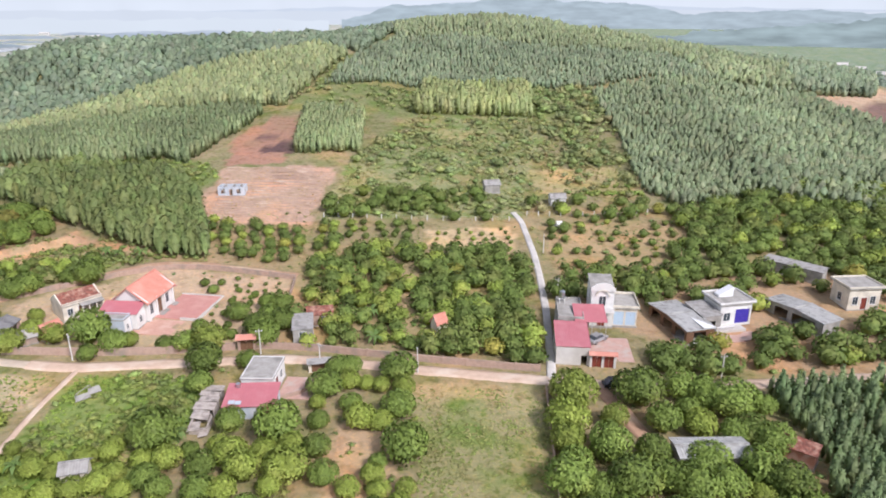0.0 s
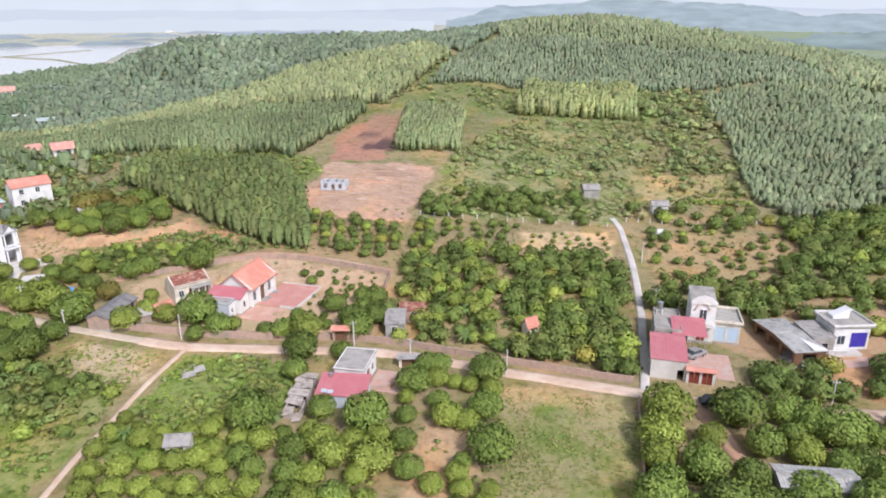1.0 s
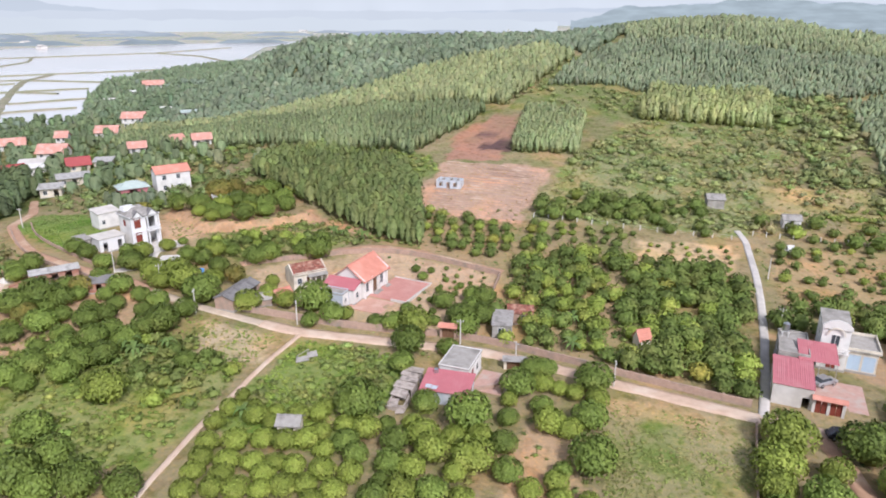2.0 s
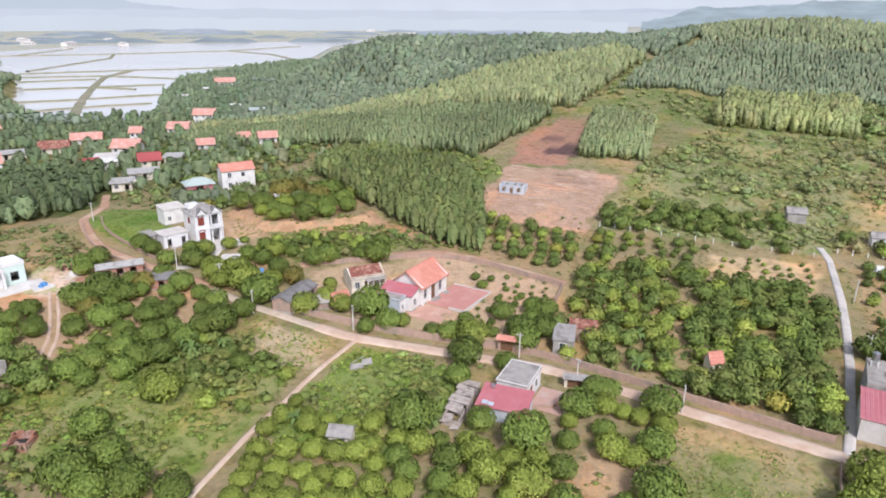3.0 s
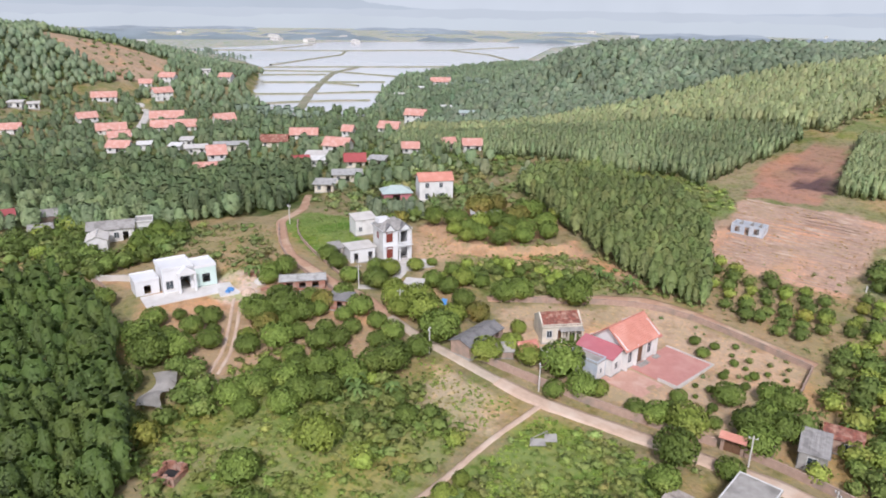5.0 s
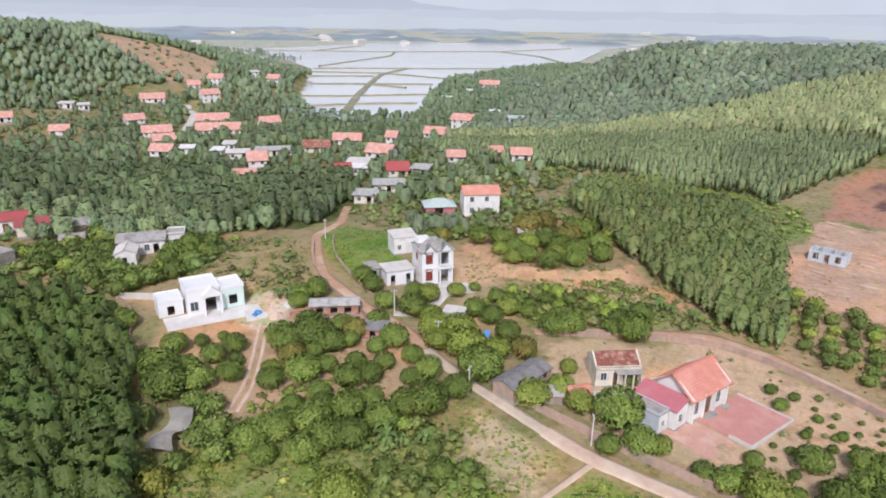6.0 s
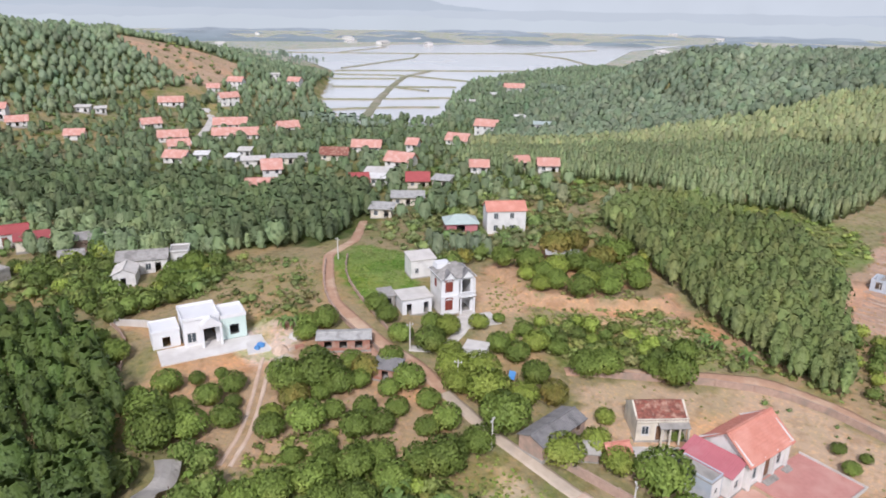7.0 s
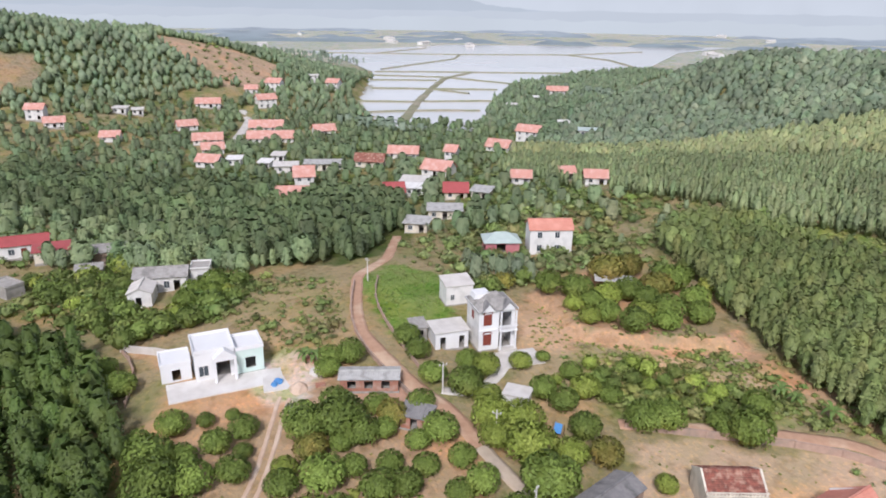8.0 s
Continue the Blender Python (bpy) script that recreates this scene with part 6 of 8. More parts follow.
def core_ball(rs, segs, profile, lumps, tilt=0.5):
    """The leafy body inside the sprays: rings of quads from a profile of (radius, height), pushed in and out in lumps."""
    v, f, mid = [], [], profile[len(profile) // 2][1]
    for i, (r, z) in enumerate(profile):
        k = np.arange(segs)
        a = 6.2832 * (k + 0.5 * (i % 2)) / segs
        q = r * (1 + lumps * rs.uniform(-1, 1, segs))
        v.append(np.stack([q * np.cos(a), q * np.sin(a), z + lumps * 0.25 * rs.uniform(-1, 1, segs) * (r > 0.05)], 1))
    for i in range(len(profile) - 1):
        f += [(i * segs + k, i * segs + (k + 1) % segs, (i + 1) * segs + k) for k in range(segs)]
        f += [(i * segs + (k + 1) % segs, (i + 1) * segs + (k + 1) % segs, (i + 1) * segs + k) for k in range(segs)]
    v = np.concatenate(v)
    top, wide = profile[-1][1] - mid, max(r for r, _ in profile)
    d = np.stack([v[:, 0] / wide, v[:, 1] / wide, (v[:, 2] - mid) / top + tilt], 1)
    return v, np.array(f, int), d / np.linalg.norm(d, axis=1)[:, None]


def joined(a, b):
    return np.concatenate([a[0], b[0]]), np.concatenate([a[1], b[1] + len(a[0])]), np.concatenate([a[2], b[2]])


def dome_crown(seed, count, leaf, segs=9, rings=6, core=0.76, ragged=0.0, lobed=13):
    """A rounded lychee-like crown of radius about 1 and height about 1.4, with lobes and gaps."""
    rs = np.random.RandomState(seed)
    d = rs.normal(0, 1, (count, 3))
    d[:, 2] = np.where(d[:, 2] < -0.35, -d[:, 2] * 0.6, d[:, 2])
    d /= np.linalg.norm(d, axis=1)[:, None]
    lobes = rs.normal(0, 1, (lobed, 3))
    lobes[:, 2] = np.abs(lobes[:, 2]) * 0.8 - 0.15
    lobes /= np.linalg.norm(lobes, axis=1)[:, None]
    dots = d @ lobes.T
    near = dots.max(1)
    r = 0.76 + 0.26 * np.clip((near - 0.62) / 0.38, 0, 1) ** 0.7 + rs.uniform(-0.1 - ragged, 0.06 + ragged * 0.4, count)
    c = d * r[:, None] * np.array((1, 1, 0.82)) + np.array((0, 0, 0.62))
    swell = d - 0.62 * lobes[dots.argmax(1)]
    swell /= np.linalg.norm(swell, axis=1)[:, None]
    leaves = sprays(rs, c, d, leaf, leaf * 0.66)
    leaves = (leaves[0], leaves[1], soft(d * 0.6 + swell * 0.6 + rs.normal(0, 0.4, (count, 3)) + np.array((0, 0, 0.34))))
    th = np.linspace(-0.95, 1.54, rings)
    return joined(leaves, core_ball(rs, segs, [(core * math.cos(t), 0.6 + core * 0.8 * math.sin(t)) for t in th], 0.16))


def spire_crown(seed, count, leaf, fat=1.0, low=0.28, segs=6, rings=4, slim=0.7, peak=0.4, lift=0.25):
    """A plantation tree of height 1: a soft ovoid crown of small sprays round a leafy body, on a bare stem."""
    rs = np.random.RandomState(seed)
    s = rs.uniform(0, 1, count) ** 0.72
    def girth(k):
        return 0.14 * fat * np.sqrt(np.clip(1 - ((k - peak) / (1.04 - peak)) ** 2, 0.02, 1)) * (0.75 + 0.25 * np.clip(1.3 - k, 0, 1))
    bumps = rs.uniform(0, 6.2832, 5), rs.uniform(0, 1, 5)
    a = rs.uniform(0, 6.2832, count)
    lump = np.max([np.cos(a - p) * 0.5 + 0.5 - 2.2 * np.abs(s - q) for p, q in zip(*bumps)], 0)
    rad = girth(s) * (0.8 + 0.36 * np.clip(lump, 0, 1)) * rs.uniform(0.6, 1.15, count)
    c = np.stack([rad * np.cos(a), rad * np.sin(a), low + (1 - low) * s * 0.98], 1)
    d = np.stack([np.cos(a), np.sin(a), 2.0 * (s - peak) + 0.35], 1)
    leaves = sprays(rs, c, d / np.linalg.norm(d, axis=1)[:, None], leaf, leaf * 0.6, lie=0.45)
    leaves = (leaves[0], leaves[1], soft(d + rs.normal(0, 0.22, (count, 3)) + np.array((0, 0, lift))))
    u = np.linspace(0.0, 0.93, rings)
    return joined(leaves, core_ball(rs, segs, [(0.011, -0.05), (0.012, low)] + [(slim * float(girth(k)), low + (1 - low) * float(k) + 0.01) for k in u], 0.2))


def leaf_mesh(name, v, f, nor):
    """A foliage mesh with its own soft normals."""
    me = bpy.data.meshes.new(name)
    raw_mesh(me, v, f)
    me.polygons.foreach_set("use_smooth", np.ones(len(me.polygons), bool))
    me.attributes.new("custom_normal", "FLOAT_VECTOR", "POINT").data.foreach_set("vector", nor.astype(np.float32).ravel())
    return me


def scatter(name, templates, places, material, label, category, seed=0):
    """Many plants joined into one mesh. places: rows of x, y, z, width, height, and three colour factors."""
    rs = np.random.RandomState(seed + 100)
    kind = rs.randint(0, len(templates), len(places))
    turn = rs.uniform(0, 6.2832, len(places))
    vs, fs, ts, ns, total = [], [], [], [], 0
    for k, (tv, tf, tn) in enumerate(templates):
        p, a = places[kind == k], turn[kind == k]
        if not len(p):
            continue
        ca, sa = np.cos(a)[:, None], np.sin(a)[:, None]
        x = (tv[:, 0] * ca - tv[:, 1] * sa) * p[:, 3:4] + p[:, 0:1]
        y = (tv[:, 0] * sa + tv[:, 1] * ca) * p[:, 3:4] + p[:, 1:2]
        z = tv[:, 2] * p[:, 4:5] + p[:, 2:3]
        vs.append(np.stack([x, y, z], -1).reshape(-1, 3))
        fs.append((tf[None] + (total + np.arange(len(p)) * len(tv))[:, None, None]).reshape(-1, 3))
        ts.append(np.repeat(p[:, 5:8], len(tv), 0))
        ns.append(np.stack([tn[:, 0] * ca - tn[:, 1] * sa, tn[:, 0] * sa + tn[:, 1] * ca, tn[:, 2] + 0 * ca], -1).reshape(-1, 3))
        total += len(p) * len(tv)
    me = leaf_mesh(name, np.concatenate(vs), np.concatenate(fs), np.concatenate(ns))
    col = me.color_attributes.new("tint", "FLOAT_COLOR", "POINT")
    t = np.concatenate(ts)
    col.data.foreach_set("color", np.concatenate([t, np.ones((len(t), 1))], 1).astype(np.float32).ravel())
    me.materials.append(material)
    return tagged(new(name, me), label, category, kind="stuff")


def spots(poly, spacing, seed, turn=0.0, jitter=0.3, keep=1.0):
    """Planting places: a turned grid inside an outline, jittered, thinned."""
    rs = np.random.RandomState(seed)
    p = np.array(poly, float)
    c, r = p.mean(0), np.abs(p - p.mean(0)).sum(1).max() + spacing
    k = int(r / spacing) + 1
    gx, gy = np.meshgrid(np.arange(-k, k + 1) * spacing, np.arange(-k, k + 1) * spacing)
    gx, gy = gx.ravel() + rs.uniform(-jitter, jitter, gx.size) * spacing, gy.ravel() + rs.uniform(-jitter, jitter, gy.size) * spacing
    a = radians(turn)
    x, y = c[0] + gx * math.cos(a) - gy * math.sin(a), c[1] + gx * math.sin(a) + gy * math.cos(a)
    ok = inside(poly, x, y) & (rs.uniform(0, 1, x.size) < keep)
    return x[ok], y[ok]


def clear(x, y, margin):
    """Which places keep clear of buildings and roads."""
    ok = np.ones(x.shape, bool)
    for cx, cy, rot, w, d in FOOTPRINTS:
        a = radians(rot)
        u, v = (x - cx) * math.cos(a) + (y - cy) * math.sin(a), -(x - cx) * math.sin(a) + (y - cy) * math.cos(a)
        ok &= ~((np.abs(u) < w / 2 + margin) & (np.abs(v) < d / 2 + margin))
    for line, width in ROADS:
        ok &= far_from_line(line, x, y) > width + margin * 0.6
    return ok


# Lychee orchards: collected first, then the nearest 300 as trees of their own, the rest joined.
ORCHARD = []


def plant(spots_, kind):
    """Single trees where they stand: x, y and radius of the crown."""
    for x, y, r in spots_:
        ORCHARD.append((x, y, r, kind, 0.9 + 0.2 * ((x * 7.3 + y * 3.1) % 1.0), True))


plant([(-120.1, 70.4, 2.3), (-118.6, 74.3, 1.4), (-117.6, 77.6, 1.1), (-113.3, 77.2, 2.1), (-112.9, 73.2, 2.1), (-106.9, 72.8, 2.2), (-108.4, 68.3, 2.8), (-113.4, 69.2, 1.9), (-114.5, 65.6, 3.4), (-109.8, 64.1, 3.9), (-109.8, 75.4, 1.4), (-134.2, 67.8, 2.5), (-141.6, 68.2, 1.8), (-109.6, 83.6, 2.8), (-109.2, 88.8, 2.8), (-98.9, 80.4, 2.9), (-102.8, 85.4, 1.8), (-98.3, 84.3, 1.8), (-101.0, 76.1, 2.1), (-119.6, 94.1, 2.1), (-118.1, 96.8, 2.4), (-117.4, 92.3, 2.1), (-96.0, 88.1, 1.8), (-93.3, 84.5, 2.3), (-91.6, 87.3, 2.1), (-102.3, 88.2, 2.5), (-96.9, 93.1, 1.8), (-96.4, 96.4, 2.7), (-92.8, 91.2, 1.9), (-87.2, 91.8, 1.9)], 0)
plant([(-86.3, 94.5, 2.3), (-101.3, 91.0, 1.8), (-105.7, 87.0, 3.7), (-91.2, 95.6, 1.9), (-107.4, 83.1, 2.9), (-87.4, 80.0, 2.6), (-87.3, 83.7, 2.3), (-82.8, 82.2, 2.6), (-80.6, 88.5, 3.2), (-82.7, 86.8, 2.6), (-82.9, 76.9, 2.8), (-84.9, 74.1, 2.5), (-88.8, 74.9, 2.6), (-90.8, 70.7, 2.8), (-84.7, 70.7, 2.5), (-88.3, 66.8, 1.9), (-91.7, 67.0, 2.8), (-80.6, 94.7, 2.4)], 0)
plant([(-75.4, 69.3, 3.6)], 1)
plant([(-104.1, 81.8, 2.2), (-102.7, 93.3, 2.3)], 2)
plant([(-81.1, 100.4, 3.9), (-85.0, 111.4, 2.5), (-87.8, 120.4, 1.8), (-81.5, 119.5, 2.7), (-79.6, 121.9, 2.7), (-94.1, 113.2, 2.2), (-94.8, 120.1, 1.9), (-73.6, 127.3, 1.8), (-73.4, 134.4, 2.4), (-70.9, 127.9, 3.2), (-75.5, 127.8, 1.8), (-112.6, 105.4, 2.1), (-106.6, 103.3, 2.3), (-101.3, 105.2, 2.7), (-105.7, 109.6, 2.1), (-116.9, 106.5, 2.2), (-100.2, 119.9, 1.2)], 0)
plant([(-94.1, 103.3, 3.0), (-90.7, 105.6, 3.2), (-91.1, 101.4, 2.5), (-86.4, 102.7, 3.6), (-83.1, 106.4, 2.4), (-90.5, 118.2, 2.3), (-102.9, 110.5, 2.3), (-100.9, 115.7, 1.9), (-72.9, 111.9, 1.6)], 1)
plant([(-115.0, 137.5, 2.9), (-111.6, 141.3, 3.2), (-106.9, 140.1, 2.2), (-102.1, 138.4, 2.5), (-96.6, 138.4, 2.7), (-94.0, 144.0, 2.5), (-96.3, 147.8, 3.4), (-102.0, 149.4, 2.6), (-96.0, 155.8, 3.0), (-92.0, 150.8, 2.6), (-105.6, 149.1, 3.0), (-102.6, 159.0, 3.1)], 0)
plant([(-106.4, 143.7, 2.9), (-107.8, 136.2, 1.9), (-103.0, 134.6, 2.1), (-99.0, 144.1, 2.8)], 1)
plant([(-103.3, 154.6, 3.3), (-112.8, 152.0, 3.7), (-112.2, 158.2, 3.2)], 2)
plant([(-23.2, 82.6, 3.7), (-17.3, 79.2, 2.2), (-15.4, 73.5, 2.3), (-30.4, 84.3, 2.4), (-17.3, 99.8, 2.3), (-18.5, 93.6, 3.0), (-7.2, 98.9, 3.3), (-6.7, 88.6, 2.8), (-5.1, 78.9, 3.7), (-37.9, 93.6, 2.3), (-38.9, 99.5, 3.3), (-32.5, 101.7, 2.2), (-15.3, 100.1, 2.1)], 0)
plant([(-28.3, 77.0, 2.7), (-20.8, 79.4, 2.2), (-20.3, 74.4, 3.0), (-25.9, 74.2, 2.6), (-24.3, 78.3, 2.0), (-14.8, 95.9, 2.0), (-12.1, 85.8, 2.6), (-9.1, 85.4, 2.1), (-9.2, 74.0, 1.9), (-12.0, 71.3, 1.8), (-8.1, 71.2, 1.6), (-4.7, 71.8, 1.6)], 1)
plant([(-39.7, 80.1, 3.8), (-37.7, 72.0, 2.0), (-158.6, 88.2, 2.6), (-155.4, 85.6, 2.4), (-160.2, 93.0, 2.7), (-157.2, 91.2, 2.2)], 0)
plant([(-56.7, 73.3, 1.9), (-52.3, 73.0, 1.9), (-51.8, 67.0, 2.0), (-55.1, 65.5, 1.8), (-54.1, 62.7, 1.8), (-53.5, 60.2, 1.7), (-52.4, 56.8, 1.7), (-50.6, 63.4, 1.8), (-49.9, 61.1, 1.7), (-49.3, 58.3, 1.8), (-46.5, 59.3, 1.8), (-47.4, 64.3, 1.8), (-44.7, 62.6, 1.8), (-44.7, 65.3, 1.7), (-41.8, 65.2, 1.8), (-45.7, 69.5, 1.8), (-43.1, 70.8, 1.9), (-38.1, 66.0, 1.9), (-42.1, 73.1, 1.8), (-39.8, 69.7, 1.7), (-48.6, 68.8, 1.8), (-43.7, 60.1, 1.7), (-41.4, 61.7, 1.9), (-36.3, 75.9, 2.3), (-38.9, 62.8, 1.7), (-35.1, 63.1, 1.8), (-34.5, 66.7, 1.8)], 1)
plant([(-78.0, 58.9, 3.0), (-71.4, 55.6, 3.1), (-72.1, 50.4, 3.7), (-64.3, 52.7, 3.1), (-59.4, 54.5, 2.6), (-68.4, 50.1, 2.7), (-70.3, 81.2, 1.9), (-81.5, 91.5, 2.1)], 0)
plant([(16.2, 72.4, 3.4), (30.3, 93.0, 4.1), (32.3, 86.1, 2.9), (44.0, 90.0, 4.2), (44.1, 83.9, 3.0), (37.6, 94.8, 3.2), (22.9, 79.6, 3.4), (24.5, 72.4, 3.7), (28.6, 79.0, 2.7), (32.1, 71.6, 3.5), (35.4, 76.7, 3.2), (41.9, 75.1, 3.3), (44.1, 71.9, 3.2), (19.6, 71.1, 2.5), (29.5, 73.3, 2.6), (36.3, 72.2, 2.7), (46.2, 81.4, 3.0), (40.7, 92.5, 3.1), (41.4, 83.1, 2.4), (17.7, 76.5, 2.6)], 0)
plant([(20.2, 92.8, 4.0), (18.2, 85.9, 3.5), (17.4, 81.2, 2.7), (25.4, 87.2, 2.2), (37.2, 84.9, 2.7)], 1)
plant([(-60.8, 106.5, 4.0), (-55.8, 104.2, 2.4), (-58.7, 100.9, 1.9), (-44.3, 105.7, 2.4), (-47.5, 105.3, 1.7), (-38.3, 117.0, 2.5), (-33.3, 111.8, 2.9), (-32.2, 116.2, 2.5), (-29.6, 114.0, 2.7), (-30.9, 120.4, 2.6), (-33.5, 121.0, 2.3), (-31.3, 108.5, 2.8), (-48.6, 129.7, 1.1), (-46.1, 127.1, 1.2), (-45.4, 130.3, 0.9), (-41.2, 122.8, 0.8), (-41.4, 118.2, 0.8), (-37.5, 122.3, 0.85), (-37.4, 125.7, 0.9), (-41.2, 127.7, 0.8), (-39.4, 113.8, 0.9), (-37.7, 110.0, 1.2), (-35.6, 114.4, 1.0), (-64.5, 116.3, 1.1), (-44.0, 112.2, 1.5)], 0)
plant([(-40.2, 105.8, 3.3), (-53.8, 105.9, 1.7), (-66.4, 105.4, 2.5), (-70.4, 106.3, 2.3), (-72.0, 101.5, 2.8)], 1)


def orchard(poly, spacing, r_lo, r_hi, seed, turn=0.0, jitter=0.28, keep=0.93, young=0.2, flush=0.015, near=False, tall=1.0):
    x, y = spots(poly, spacing, seed, turn, jitter, keep)
    rs = np.random.RandomState(seed + 50)
    r = rs.uniform(r_lo, r_hi, x.size)
    kind = rs.choice(3, x.size, p=(1 - young - flush, young, flush))
    ok = clear(x, y, r * 0.6)
    for px, py, pr, *_ in ORCHARD:
        ok &= np.hypot(x - px, y - py) > 0.72 * (r + pr)
    for row in zip(x[ok], y[ok], r[ok], kind[ok], tall * rs.uniform(0.9, 1.12, ok.sum())):
        ORCHARD.append((*row, near))


orchard([(17, 97), (16.5, 62), (48, 60), (48, 70), (50, 78), (50, 92), (34, 94.5), (26, 95)], 4.4, 1.8, 2.8, 1, near=True, young=0.15, flush=0.0)
orchard([(-40, 84), (-33, 60), (-15, 60), (-16, 80), (-13, 90), (-18, 91), (-24, 85)], 4.0, 1.4, 2.3, 2, near=True, young=0.35)
orchard([(-14, 101), (-4, 100), (-3.5, 60), (-9, 60), (-10, 82), (-9, 92), (-15, 93)], 3.8, 1.2, 2.2, 3, near=True, young=0.4, keep=0.8)
orchard([(-58, 77), (-38, 80), (-34, 56), (-57, 52)], 3.3, 1.2, 1.8, 4, near=True, young=0.85, flush=0.0)
orchard([(-119, 83), (-103, 98.5), (-87, 97), (-80, 94), (-82, 82), (-101, 69), (-112, 62), (-127, 67)], 3.9, 1.5, 2.3, 5, turn=20, near=True, young=0.12, flush=0.06)
orchard([(-101, 105), (-91, 122), (-83, 117), (-79, 108), (-80, 101.5), (-92, 102.5)], 3.6, 1.6, 2.5, 6, near=True, young=0.4)
orchard([(-71, 102), (-56, 104.6), (-37, 108), (-37, 111), (-55, 107.5), (-71, 106)], 2.6, 0.8, 1.5, 8, near=True, young=0.5, keep=0.7)
orchard([(-44, 111), (-33, 111), (-32, 132), (-43, 133)], 2.9, 0.45, 0.7, 9, turn=10, near=True, young=0.0, keep=0.85, jitter=0.15)
orchard([(-118, 152), (-118, 160), (-105, 169), (-92, 160), (-96, 154), (-106, 156)], 4.2, 1.7, 2.4, 11, turn=25, young=0.25, flush=0.2)
orchard([(-3.5, 106), (17.5, 104), (18.8, 121), (19.6, 147.5), (-4, 148), (-5, 124)], 3.6, 1.9, 2.7, 12, turn=4, keep=0.98, young=0.15, flush=0.03, jitter=0.2)
orchard([(-29, 152), (-4.5, 150), (-4.5, 107), (-20, 108), (-28, 108), (-28.5, 127)], 3.3, 1.3, 2.4, 13, turn=8, young=0.45, keep=0.95)
orchard([(-57, 161), (-34, 159), (-31.5, 139.5), (-51, 141.5)], 3.3, 1.3, 1.9, 14, turn=12, young=0.35, keep=0.96, jitter=0.18)
orchard([(-33, 164), (-5, 164), (-5, 152), (-31, 152)], 3.5, 0.9, 1.7, 15, turn=5, young=0.45, keep=0.9)
orchard([(-4, 160), (18, 164), (17, 150.5), (-3, 149.5)], 2.9, 0.55, 0.85, 16, turn=5, young=0.1)
orchard([(24, 166), (47, 172), (63, 168), (50, 143), (26, 139)], 3.9, 0.8, 1.5, 17, keep=0.75, young=0.3)
orchard([(22, 140), (30, 142), (34, 164), (24, 168), (22, 160)], 4.2, 1.6, 2.6, 29, keep=0.7, young=0.1)
orchard([(58, 175), (101, 196), (180, 186), (180, 104), (92, 126), (62, 138), (50, 142)], 4.1, 1.8, 3.0, 18, young=0.15, keep=0.97)
orchard([(30, 108.5), (42, 109.5), (62, 114), (62, 100.6), (30, 100.6)], 4.0, 1.9, 3.0, 19, young=0.12)
orchard([(58, 114), (78, 116), (100, 124), (150, 120), (120, 108), (62, 100.8)], 4.0, 2.0, 3.1, 20, young=0.15)
orchard([(32, 125.5), (62, 122), (66, 140), (50, 144), (24, 139), (23, 127)], 4.0, 1.7, 2.8, 21, young=0.2, keep=0.9)
orchard([(-98, 112), (-86, 122), (-70, 137), (-76, 140), (-97, 126)], 3.2, 1.1, 1.9, 22, young=0.4, keep=0.85)
orchard([(-119, 97), (-104, 101.5), (-104, 113), (-120, 106)], 3.4, 1.3, 2.1, 23, young=0.25, keep=0.85)
orchard([(-31, 180), (12, 186), (12, 167), (-31, 165.5)], 3.9, 1.4, 2.8, 24, young=0.05, keep=0.8)
orchard([(22, 180), (58, 186), (58, 174), (24, 170)], 4.4, 1.4, 2.6, 25, young=0.1, keep=0.65)
orchard([(-196, 60), (-167, 70), (-148, 71), (-144, 88), (-156, 100), (-190, 84)], 3.7, 1.4, 2.8, 26, young=0.25, keep=0.85)
orchard([(-62, 84), (-90, 88), (-94, 80), (-92, 66), (-64, 70)], 5.5, 1.1, 2.0, 27, young=0.4, keep=0.4)
orchard([(46, 101), (120, 108), (110, 94), (62, 95), (46, 95.5)], 4.1, 1.9, 3.0, 28, keep=0.9)
orchard([(-126, 66.5), (-112, 66), (-100, 70), (-90, 64), (-92, 52), (-104, 57), (-114, 62)], 3.9, 1.8, 2.8, 31, keep=0.95, young=0.15, flush=0.08)
orchard([(-120, 122), (-128, 131), (-122, 140), (-117, 130)], 3.6, 1.6, 2.4, 30, keep=0.9, young=0.1)
ORCHARD.sort(key=lambda row: not row[5])
CROWN_MESHES = []
for k in range(5):
    CROWN_MESHES.append(leaf_mesh("crown", *dome_crown(300 + k, 1150, 0.15, segs=9, rings=6, lobed=22, core=0.72, ragged=0.04)))
trunk_bm = bmesh.new()
cyl(trunk_bm, 0, 0, -0.25, 0.5, 0.075, 0.05, n=7)
for a in range(4):
    bar(trunk_bm, (0, 0, 0.25), (0.45 * math.cos(a * 1.6), 0.45 * math.sin(a * 1.6), 0.62), 0.045)
TRUNK_MESH = bpy.data.meshes.new("trunk")
trunk_bm.to_mesh(TRUNK_MESH)
trunk_bm.free()
TRUNK_MESH.materials.append(BARK)
LEAVES = (LYCHEE, LYCHEE_YOUNG, LYCHEE_FLUSH)
TREE_LABELS = ("round dark green lychee tree on bare orchard soil", "young lychee tree with bright yellow-green leaves", "lychee tree with ochre flushes in its crown")
crown_kinds = {}
for k, me in enumerate(CROWN_MESHES):
    for j, m in enumerate(LEAVES):
        c = me.copy()
        c.materials.append(m)
        crown_kinds[k, j] = c
near_trees, rest = ORCHARD[:300], ORCHARD[300:]
